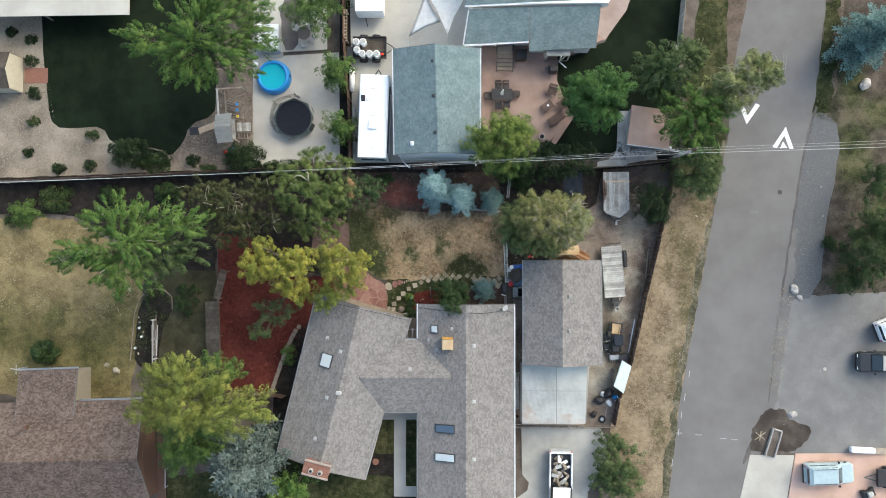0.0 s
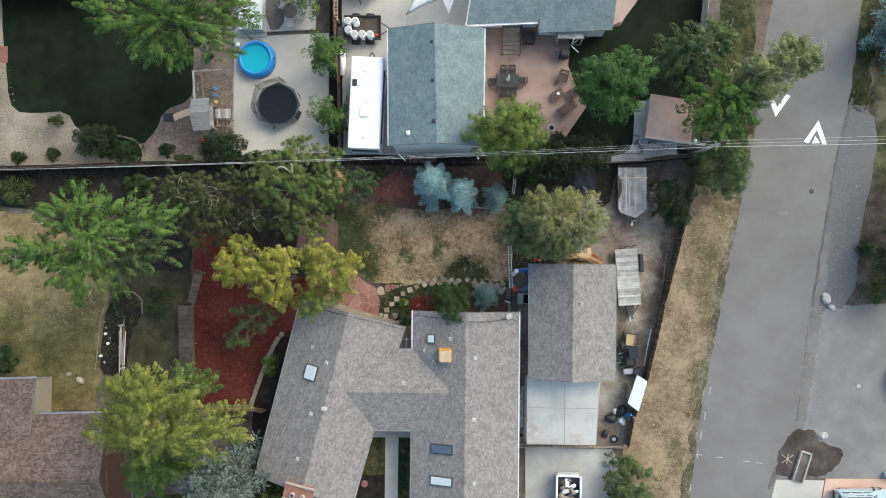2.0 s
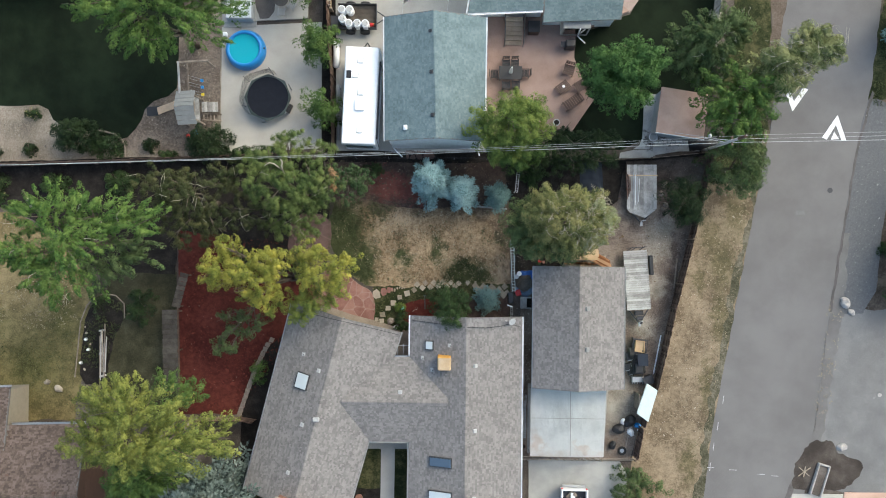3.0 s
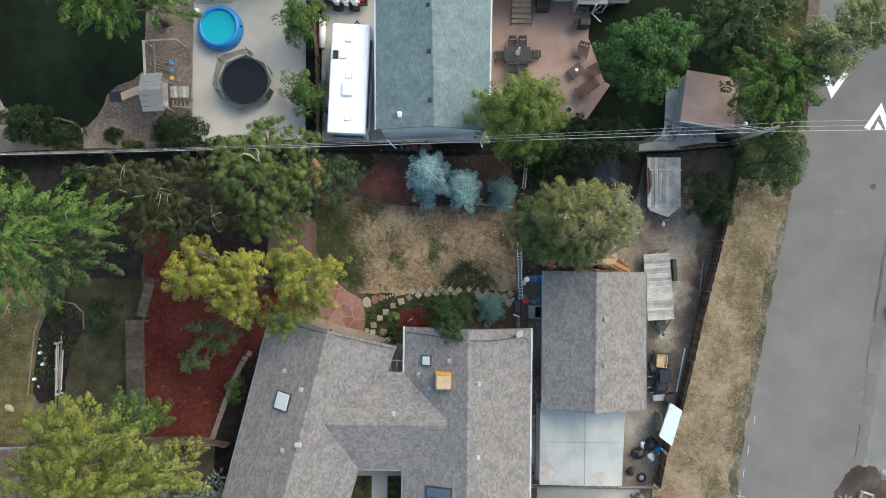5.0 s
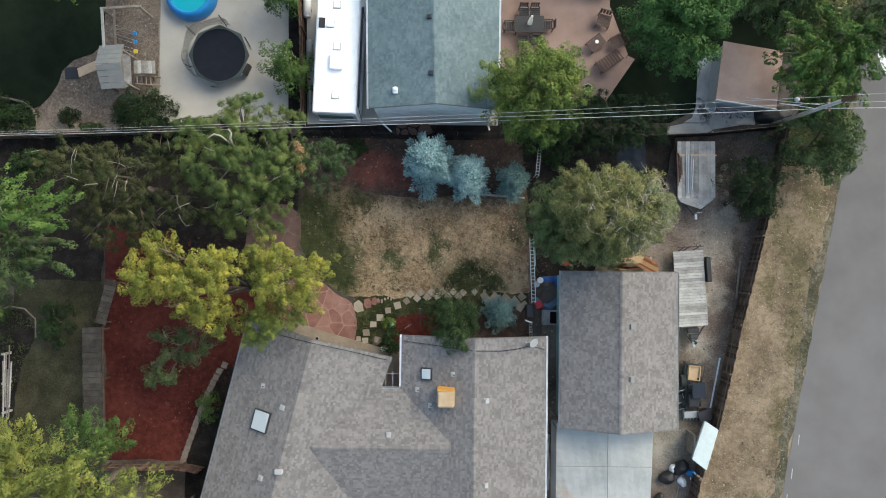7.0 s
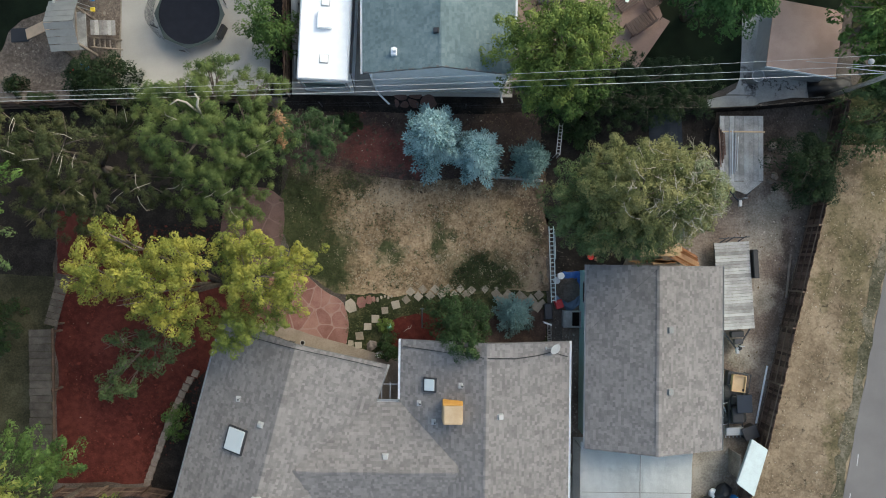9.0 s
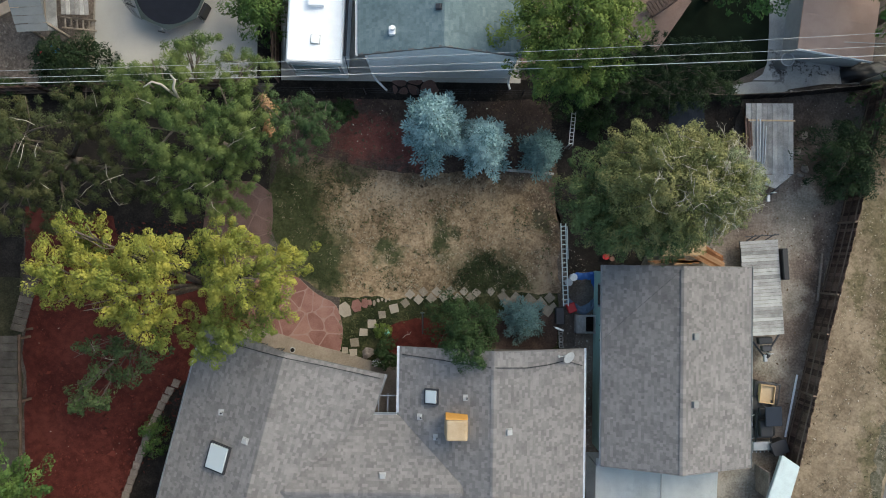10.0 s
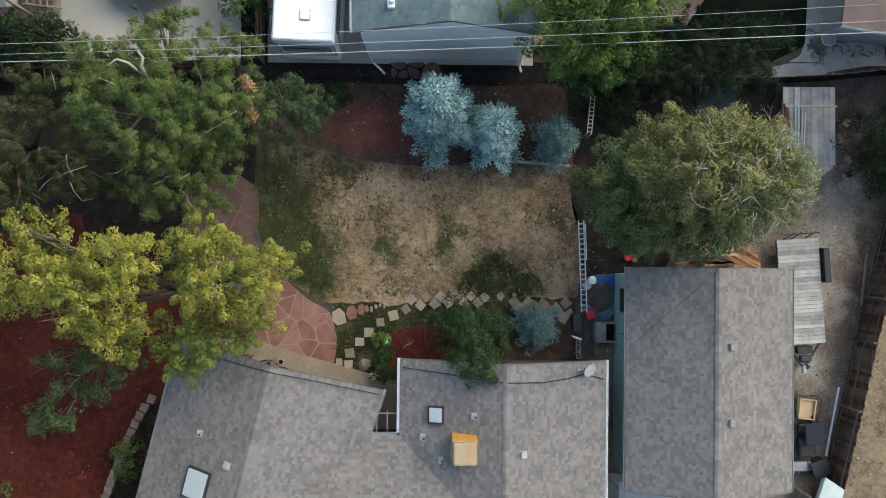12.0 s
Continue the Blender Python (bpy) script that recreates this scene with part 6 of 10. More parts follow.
tree("olive_tree", "dense rounded olive-green tree with silvery twigs", 8, (6.4, 3.2), [(6.4, 3.1, 2.6, 2.0, 10.6, 2.8), (4.9, 3.3, 1.7, 1.7, 8.4, 2.8), (7.9, 2.9, 1.8, 1.6, 9.6, 2.6), (6.2, 4.5, 1.9, 1.2, 9.2, 2.2), (5.4, 1.7, 1.8, 1.0, 8.2, 2.4), (9.2, 3.2, 1.0, 1.1, 7.6, 2.0), (7.6, 1.6, 1.4, 0.7, 8.0, 2.0), (8.6, 4.6, 1.0, 0.8, 8.0, 1.8)], L_OLIVE, size=0.039, aspect=0.42, count=112, clump=0.18, per_m2=19, twigs=270, ragged=0.14, spray=2.0, twig_lobes=[0, 2, 2, 2, 5, 5, 6, 7], twig_scale=0.95,
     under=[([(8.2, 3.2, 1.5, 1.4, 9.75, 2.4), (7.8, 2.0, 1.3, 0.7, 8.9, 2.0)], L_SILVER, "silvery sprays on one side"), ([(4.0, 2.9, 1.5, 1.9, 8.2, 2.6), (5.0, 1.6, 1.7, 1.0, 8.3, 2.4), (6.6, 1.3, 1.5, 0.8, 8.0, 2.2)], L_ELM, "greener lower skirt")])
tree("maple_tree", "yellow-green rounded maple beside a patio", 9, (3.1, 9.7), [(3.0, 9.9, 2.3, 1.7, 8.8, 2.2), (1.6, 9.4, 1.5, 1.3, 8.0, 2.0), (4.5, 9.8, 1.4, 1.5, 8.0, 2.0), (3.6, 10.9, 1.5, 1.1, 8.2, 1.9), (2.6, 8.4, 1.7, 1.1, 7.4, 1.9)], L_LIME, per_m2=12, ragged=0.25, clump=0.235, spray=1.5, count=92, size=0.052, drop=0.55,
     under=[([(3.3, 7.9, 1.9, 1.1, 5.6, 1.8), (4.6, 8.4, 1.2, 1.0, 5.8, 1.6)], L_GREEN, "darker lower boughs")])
tree("plum_tree", "dense rounded mid-green tree on a dark lawn", 10, (10.4, 13.0), [(10.3, 13.0, 2.5, 2.0, 9.0, 2.4), (9.6, 13.7, 1.5, 1.5, 8.5, 2.0), (11.5, 13.7, 1.6, 1.5, 8.6, 2.0), (10.5, 12.0, 1.7, 1.5, 8.3, 2.2)], L_PLUM, per_m2=10, clump=0.26, count=100, ragged=0.15)
tree("elm_tree", "dark grey-green elm near the street", 11, (16.3, 15.6), [(16.4, 15.6, 2.3, 1.9, 8.0, 2.2), (15.0, 15.0, 1.5, 1.5, 7.2, 1.9), (17.6, 16.3, 1.5, 1.5, 7.6, 1.9), (16.6, 14.0, 1.6, 1.2, 7.0, 1.8)], L_ELM, ragged=0.3, spray=2.4, clump=0.2, twigs=16, reach=0.4, drop=0.5)
tree("elm_tree", "yellow-green elm leaning over the street edge", 12, (18.4, 11.9), [(18.2, 12.4, 2.2, 1.5, 8.5, 2.0), (16.8, 11.2, 1.7, 1.4, 8.0, 2.0), (19.4, 11.0, 1.6, 1.7, 7.6, 2.0), (18.0, 10.0, 1.5, 1.2, 7.2, 1.8), (20.2, 12.6, 1.4, 1.2, 7.8, 1.7)], L_BRIGHT, ragged=0.4, spray=2.8, clump=0.17, per_m2=8, reach=0.5, drop=0.55)
tree("willow_tree", "pale thin-leaved willow overhanging the asphalt", 13, (20.6, 13.6), [(22.3, 14.4, 2.1, 1.3, 9.0, 1.9), (20.2, 13.7, 1.8, 1.3, 9.0, 1.8), (23.5, 14.6, 1.4, 1.0, 8.6, 1.6), (22.9, 15.6, 1.1, 0.8, 8.6, 1.4), (21.4, 12.3, 1.1, 0.7, 8.2, 1.4)], L_WILLOW, size=0.09, aspect=0.25, ragged=0.4, twigs=30, twig_scale=1.6)
tree("elm_tree", "low green elm beside the roadside fence", 14, (19.3, 7.5), [(19.3, 7.6, 1.9, 2.0, 5.2, 2.4), (19.9, 6.6, 1.1, 1.0, 4.6, 1.8), (18.9, 9.3, 1.2, 1.1, 5.4, 1.8)], L_ELM, trunk=0.13)
# lower_crown draws a darker green tree behind, joined to the cottonwood
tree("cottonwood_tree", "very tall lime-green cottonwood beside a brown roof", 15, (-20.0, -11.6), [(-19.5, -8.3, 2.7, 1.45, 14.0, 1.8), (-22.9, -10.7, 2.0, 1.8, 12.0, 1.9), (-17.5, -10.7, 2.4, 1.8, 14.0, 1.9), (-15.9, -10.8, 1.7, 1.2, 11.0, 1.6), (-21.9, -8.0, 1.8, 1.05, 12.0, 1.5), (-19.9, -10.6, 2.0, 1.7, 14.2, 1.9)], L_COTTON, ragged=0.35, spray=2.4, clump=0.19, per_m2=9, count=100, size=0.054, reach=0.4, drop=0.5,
     under=[([(-19.6, -8.6, 1.6, 1.4, 8.0, 1.8), (-18.3, -8.6, 0.9, 0.9, 7.0, 1.4)], L_GREEN, "darker green lower foliage")])
tree("elm_tree", "mid-green undergrowth tree below a cottonwood", 16, (-23.2, -16.0), [(-22.9, -15.2, 2.2, 2.0, 6.4, 2.2), (-21.2, -14.4, 1.8, 1.8, 6.6, 1.9), (-20.4, -12.8, 1.6, 1.4, 6.4, 1.8)], L_GREEN, trunk=0.14)
tree("elm_tree", "bright green small tree below a chimney", 17, (-14.1, -18.6), [(-14.1, -18.5, 1.7, 1.1, 5.0, 2.0), (-15.4, -19.4, 1.4, 1.1, 4.6, 1.8)], L_BRIGHT, trunk=0.12)
for s, x, y, r, h in ((18, -10.9, 16.3, 1.3, 4.5), (19, -10.6, 11.7, 1.2, 4.0)):
    tree("pear_tree", "small green tree in a narrow fence-side bed", s, (x, y), [(x, y, r, r * 1.05, h, 2.0), (x + 0.5, y - 0.6, r * 0.6, r * 0.6, h - 0.5, 1.4)], L_GREEN, trunk=0.08, ragged=0.35, group="fence-side trees")
tree("pear_tree", "small green tree over the upper patio slab", 20, (-12.0, 21.2), [(-12.6, 20.8, 2.0, 1.6, 6.0, 2.0), (-11.4, 22.2, 1.5, 1.5, 6.0, 2.0)], L_GREEN, trunk=0.1, group="fence-side trees")
tree("mulberry_bush_tree", "dense dark green small tree against the house eave", 21, (-1.1, -2.3), [(-1.15, -2.3, 1.4, 1.1, 4.3, 2.4), (-0.6, -3.3, 1.0, 0.9, 4.6, 1.4), (-1.6, -3.1, 0.7, 0.6, 4.2, 1.3), (-0.1, -2.5, 0.8, 0.8, 4.0, 1.6), (-0.8, -3.75, 0.8, 0.5, 4.95, 1.0)], L_MULB, trunk=0.09, per_m2=14, size=0.045, clump=0.2, ragged=0.45, spray=1.9)
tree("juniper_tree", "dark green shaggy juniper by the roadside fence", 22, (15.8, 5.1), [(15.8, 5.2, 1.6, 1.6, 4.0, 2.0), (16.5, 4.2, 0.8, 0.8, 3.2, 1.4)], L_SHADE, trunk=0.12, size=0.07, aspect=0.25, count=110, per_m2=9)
# south lobes and near-black leaves fill in the darkness before the fence
tree("pine_tree", "dark pine behind a fence, deep shade put into its colour", 23, (6.9, 8.9), [(7.9, 8.8, 1.8, 1.4, 5.6, 2.0), (5.6, 8.5, 2.1, 1.2, 5.2, 1.8), (3.4, 8.1, 1.4, 0.8, 4.2, 1.6), (9.9, 8.9, 1.4, 1.1, 4.8, 1.8), (5.2, 7.5, 1.8, 0.8, 4.2, 1.6), (7.7, 7.6, 1.6, 0.8, 4.2, 1.6), (3.5, 7.3, 0.9, 0.6, 3.4, 1.3), (9.7, 7.7, 1.3, 0.7, 3.8, 1.4)], L_SHADE, trunk=0.12, size=0.065, aspect=0.2, count=90, clump=0.26, per_m2=10, tuft=True, fill=0.6)
tree("elm_tree", "spreading green tree at the far side of the street", 24, (33.6, 1.0), [(33.4, 0.6, 2.0, 2.4, 4.5, 2.0), (34.4, 3.2, 1.8, 1.4, 4.8, 2.0), (34.0, 6.7, 0.9, 1.8, 4.0, 1.8), (32.2, -1.6, 1.2, 0.9, 3.0, 1.4)], L_DARK, trunk=0.16)
tree("lilac_tree", "dense green shrubby tree beside the driveway", 25, (12.8, -16.9), [(12.9, -17.0, 1.9, 2.2, 3.2, 1.9), (13.6, -18.5, 1.4, 1.5, 2.8, 1.6), (12.6, -15.3, 1.3, 0.9, 2.4, 1.3), (11.9, -18.4, 1.2, 1.4, 2.6, 1.5)], L_ELM, trunk=0.09, per_m2=13, clump=0.16, count=70, size=0.05)
spruce("spruce_tree", "tall pale blue spruce behind a dry lawn", 31, -2.45, 6.1, 6.2, 1.6, L_BLUE, "blue spruces", (0.0, 0.25))
spruce("spruce_tree", "mid-sized pale blue spruce behind a dry lawn", 32, -0.28, 5.45, 5.0, 1.33, L_BLUE, "blue spruces")
spruce("spruce_tree", "shorter grey-blue spruce behind a dry lawn", 33, 2.4, 5.3, 3.6, 0.98, L_TEAL, "blue spruces", finger=0.9)
spruce("spruce_tree", "small young blue spruce near the house corner", 34, 1.75, -2.3, 2.1, 1.0, L_TEAL, "blue spruces", finger=0.72)
spruce("spruce_tree", "large silvery spruce beside the angled wing", 35, -17.5, -16.4, 10.6, 3.7, L_GREYBLUE, finger=2.5)
spruce("spruce_tree", "broad blue spruce beyond the street", 36, 33.6, 18.7, 8.0, 2.7, L_TEAL, finger=1.6)

# shrubs
for i, (x, y, rx, ry, h) in enumerate(((-35.8, 8.3, 0.6, 0.55, 0.8), (-33.0, 8.6, 0.55, 0.55, 0.8), (-23.8, 9.0, 0.6, 0.55, 0.8), (-38.6, 9.8, 0.45, 0.45, 0.5), (-38.4, 19.8, 0.65, 0.45, 0.8), (-38.3, 17.9, 0.6, 0.5, 0.9), (-38.0, 15.0, 0.65, 0.55, 0.9), (-40.2, 20.5, 0.6, 0.4, 0.7))):
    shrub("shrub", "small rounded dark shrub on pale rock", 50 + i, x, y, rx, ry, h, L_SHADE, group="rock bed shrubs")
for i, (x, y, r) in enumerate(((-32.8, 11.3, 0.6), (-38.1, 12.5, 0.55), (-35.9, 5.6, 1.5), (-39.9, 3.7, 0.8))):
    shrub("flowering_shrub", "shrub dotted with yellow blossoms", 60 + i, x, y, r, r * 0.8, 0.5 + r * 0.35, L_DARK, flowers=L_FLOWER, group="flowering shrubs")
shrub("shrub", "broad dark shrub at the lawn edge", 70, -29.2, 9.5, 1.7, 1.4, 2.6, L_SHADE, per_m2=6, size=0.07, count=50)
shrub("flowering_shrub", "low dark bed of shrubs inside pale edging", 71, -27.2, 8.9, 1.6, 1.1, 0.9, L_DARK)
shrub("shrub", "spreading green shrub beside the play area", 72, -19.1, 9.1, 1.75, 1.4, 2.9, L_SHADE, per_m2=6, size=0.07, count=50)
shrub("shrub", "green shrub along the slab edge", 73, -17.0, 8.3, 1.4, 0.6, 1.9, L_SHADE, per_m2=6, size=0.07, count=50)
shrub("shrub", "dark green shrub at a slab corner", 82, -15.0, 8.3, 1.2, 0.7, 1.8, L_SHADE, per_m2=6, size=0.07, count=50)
shrub("shrub", "soft dark green round shrub on a dry lawn", 74, -36.5, -7.8, 0.95, 1.05, 2.2, L_DARK, per_m2=14, size=0.09)
shrub("shrub", "mid-green shrub in a shaded border", 75, -38.5, 4.4, 1.5, 1.2, 1.8, L_GREEN, per_m2=5)
shrub("shrub", "small clipped round shrub on bare soil", 76, 31.3, 1.7, 0.62, 0.62, 0.9, L_DARK)
shrub("shrub", "green shrub against the house side", 77, -15.2, -8.0, 0.6, 1.1, 1.5, L_GREEN, per_m2=8)
shrub("flowering_shrub", "broad-leaved dark green plant by the path end", 78, -4.5, -4.0, 0.52, 0.9, 1.3, L_MULB, per_m2=9)
shrub("flowering_shrub", "small clump of white blossoms beside a path", 83, -5.0, -4.5, 0.2, 0.16, 0.7, L_GREEN, per_m2=9, flowers=L_WHITEFLOWER)
shrub("shrub", "spiky yellow-green plant in red mulch", 79, -4.75, -3.0, 0.42, 0.4, 0.7, L_LIME, per_m2=12)
shrub("shrub", "shaggy shrub in dark border soil", 80, -24.2, -3.2, 1.2, 1.4, 1.6, L_DARK, per_m2=4)
shrub("shrub", "dark shrub among border soil by white ornaments", 81, -27.6, -2.6, 0.8, 1.6, 1.0, L_DARK, per_m2=4)
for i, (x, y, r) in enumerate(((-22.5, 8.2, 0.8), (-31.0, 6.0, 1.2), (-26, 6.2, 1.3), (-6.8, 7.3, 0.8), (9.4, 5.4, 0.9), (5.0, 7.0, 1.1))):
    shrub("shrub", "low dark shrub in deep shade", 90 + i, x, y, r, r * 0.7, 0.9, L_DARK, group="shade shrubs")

tufts("lawn_tufts", "straw-coloured tufts over a dry lawn", 5, DRY_LAWN, 26, L_STRAW, 0.035, 0.06, 0.45, 1.3)
LAWN_WEST = [(-9.9, 3.0), (-9.6, 4.9), (-7.0, 4.8), (-6.3, 3.6), (-6.6, 1.0), (-6.6, -1.2), (-7.3, -1.2), (-9.0, 0.0)]
tufts("lawn_green", "dark green clumps along the edge of a dry lawn", 18, LAWN_WEST, 40, L_TURF, 0.035, 0.055, 0.53, 0.9)
tufts("lawn_pale", "pale dead tufts along the edge of a dry lawn", 19, LAWN_WEST, 26, L_STRAW, 0.035, 0.045, 0.55, 1.3)
tufts("lawn_clods", "dark dead clumps scattered over a dry lawn", 16, DRY_LAWN, 7, L_CLOD, 0.035, 0.045, 0.5, 2.2)
tufts("lawn_weeds", "green weeds scattered through a dry lawn", 6, DRY_LAWN, 6, L_GRASS, 0.035, 0.08, 0.62, 0.8)
tufts("turf_tufts", "dark green turf at the lawn edge", 7, [(-10.2, 0.8), (-10.3, 5.0), (-7.6, 5.1), (-7.9, 3.2), (-7.2, 1.4), (-6.6, -1.2), (-9, -0.4)], 130, L_TURF, 0.04, 0.045, 0.42, 0.9)
tufts("turf_tufts", "dark green turf spreading into dry lawn", 17, [(-8.2, 5.1), (-5.2, 4.9), (-5.0, 3.9), (-6.2, 3.4), (-7.4, 3.6), (-7.9, 2.0)], 120, L_TURF, 0.04, 0.045, 0.48, 1.1)
tufts("turf_tufts", "scattered dark green turf on a dry lawn", 18, [(-7.0, 3.2), (-3.0, 3.2), (3.2, 2.8), (3.2, -1.0), (-6.4, -1.2)], 80, L_TURF, 0.04, 0.045, 0.66, 0.75)
tufts("patch_tufts", "dark green weeds in a leafy patch", 8, [(-1.7, -1.1), (-1.3, -0.3), (-0.5, 0.4), (0.4, 0.9), (0.8, 0.2), (1.9, -0.3), (2.3, -0.9), (0.5, -1.2)], 200, L_TURF, 0.045, 0.06, 0.26, 1.0)
tufts("bed_edge_tufts", "dead leaves and stubble along a bed edge", 19, [(-8, 5.4), (-3, 4.9), (3.4, 5.2), (3.9, 1.0), (3.0, 1.0), (2.8, 4.2), (-3, 3.8), (-6, 4.2)], 30, L_CLOD, 0.035, 0.055, 0.45, 1.2)
tufts("stone_weeds", "weeds between stepping stones", 9, [(-6.8, -1.5), (3.5, -1.1), (3.3, -2.0), (-4.5, -2.6), (-6.8, -4.0)], 24, L_GRASS, 0.03, 0.06, 0.4, 1.0)
tufts("verge_tufts", "straw tufts on the roadside verge", 10, [(18.6, 8.5), (16.9, 2.4), (15.3, -4.6), (14.3, -8.8), (12.9, -14.0), (17.3, -14.0), (18.5, -11.4), (19.9, -4.1), (21.2, 3.2), (22, 8.5)], 16, L_STRAW, 0.04, 0.05, 0.45, 0.7)
tufts("verge_clods", "dark dead clumps on the roadside verge", 17, [(18.6, 8.5), (16.9, 2.4), (15.3, -4.6), (14.3, -8.8), (12.9, -14.0), (17.3, -14.0), (18.5, -11.4), (19.9, -4.1), (21.2, 3.2), (22, 8.5)], 6, L_CLOD, 0.04, 0.055, 0.55, 1.6)
tufts("verge_weeds", "green weeds along the asphalt edge", 11, [(21.0, 8.5), (19.5, 0.0), (18.2, -6.5), (17.2, -13.5), (17.9, -13.5), (19.4, -6.5), (20.8, 0), (22.2, 8.5)], 8, L_GRASS, 0.045, 0.055, 0.5, 0.6)

litter("yard_litter", "pale scraps and chips on packed dirt", 21, [(14.3, 8.0), (18.0, 8.2), (16.2, 0.5), (14.2, 0.5)], 260, L_PALE, 0.02, 0.022)
litter("yard_chips", "brown chips on packed dirt", 22, [(11.5, 8.0), (18.0, 8.2), (14.6, -7.0), (12.2, -13.5), (11.6, -8.0)], 900, L_BROWN, 0.02, 0.03)
litter("mulch_litter", "pale leaves fallen on red mulch", 23, [(-21, 0), (-13, 0), (-16.5, -11), (-21, -11)], 70, L_PALE, 0.03, 0.02)
litter("mulch_chips", "dark red chips over red mulch", 24, [(-21, 2), (-12, 2), (-12.5, -4.4), (-16.5, -11), (-21, -11)], 4200, L_REDCHIP, 0.03, 0.045)
litter("bed_litter", "pale leaves in a shaded bed", 25, [(-9.5, 8), (3.5, 8), (3.2, 5), (-8, 5.2)], 260, L_PALE, 0.03, 0.022)
litter("bed_chips", "brown chips over faded mulch", 26, [(-9.8, 8), (3.5, 8), (3.2, 5), (-8, 5.2)], 2200, L_CLOD, 0.03, 0.035)
litter("lawn_litter", "brown leaves on a dry lawn", 27, DRY_LAWN, 560, L_BROWN, 0.035, 0.035)
litter("lawn_bits", "pale straw bits on a dry lawn", 28, DRY_LAWN, 700, L_STRAW, 0.035, 0.035)
litter("verge_litter", "pale scraps on a roadside verge", 29, [(17.6, 8), (13.2, -13), (17.6, -13), (21.5, 8)], 500, L_PALE, 0.045, 0.028)
litter("gutter_leaves", "brown leaves along the clutter by the garage", 30, [(3.5, 2), (5.2, 0), (5.3, -4), (3.4, -3.8)], 420, L_PALE, 0.03, 0.016)
litter("passage_pebbles", "pale pebbles in a narrow side passage", 36, [(4.3, -3.4), (5.1, -3.4), (5.1, -8.6), (4.3, -8.6)], 320, L_PALE, 0.03, 0.03)
litter("gravel_stones", "pale stones on a gravel strip", 32, [(29.6, 12), (31.8, 12), (30.4, -3), (28, -3)], 900, L_GREYCHIP, 0.045, 0.026)
litter("lot_stones", "grey stones on a gravel lot", 33, [(28, -4), (40, -4), (40, -15.5), (27, -14)], 1500, L_GREYCHIP, 0.045, 0.024)
litter("rock_stones", "pale stones in a landscape bed", 34, [(-41, 20), (-37.6, 20), (-36, 11.5), (-32.5, 11.5), (-31, 8.2), (-41, 7.6)], 4200, L_ROCKCHIP, 0.03, 0.04)
litter("play_stones", "pale pebbles in a play area", 35, [(-21.5, 18.5), (-18.7, 18.5), (-18.7, 9), (-24, 9), (-24, 11.5), (-21.5, 12.8)], 2400, L_ROCKCHIP, 0.034, 0.03)

tufts("east_weeds", "thin green weeds beside the street", 41, [(31.6, 23), (33.4, 23), (32.8, 15), (32.4, 12.0), (30.4, 12.6), (30.8, 16)], 60, L_TURF, 0.035, 0.07, 0.4, 0.5)
tufts("east_weeds", "patchy green weeds on bare soil", 42, [(32.2, 12), (40, 14), (40, -2.5), (31.5, -2.5), (32.6, 8)], 12, L_TURF, 0.035, 0.06, 0.6, 0.35)
tufts("shoulder_weeds", "dry stubble along the gravel lot edge", 43, [(27.2, -2), (28.4, -2), (27.4, -10), (26.8, -12), (26.1, -11)], 14, L_STRAW, 0.045, 0.06, 0.5, 0.8)
tufts("west_turf", "darker green turf on a half dry lawn", 44, [(-41, -3), (-34, -3.5), (-29.3, -5), (-29.5, -11), (-32, -11), (-38, -8.4), (-41, -8.6)], 60, L_GRASS, 0.04, 0.05, 0.55, 0.4)
tufts("west_straw", "straw tufts on a half dry lawn", 45, [(-41, 3.8), (-35, 3.6), (-30, 0), (-28.8, -5), (-36, -5), (-41, -4)], 24, L_STRAW, 0.04, 0.06, 0.5, 0.6)
tufts("border_weeds", "dark weeds in a garden border", 46, [(-28.4, -3.2), (-27.2, -2.3), (-25.7, -3.1), (-25.7, -4.5), (-26.6, -6), (-27.2, -8), (-28.8, -7.5)], 60, L_TURF, 0.03, 0.08, 0.4, 0.9)


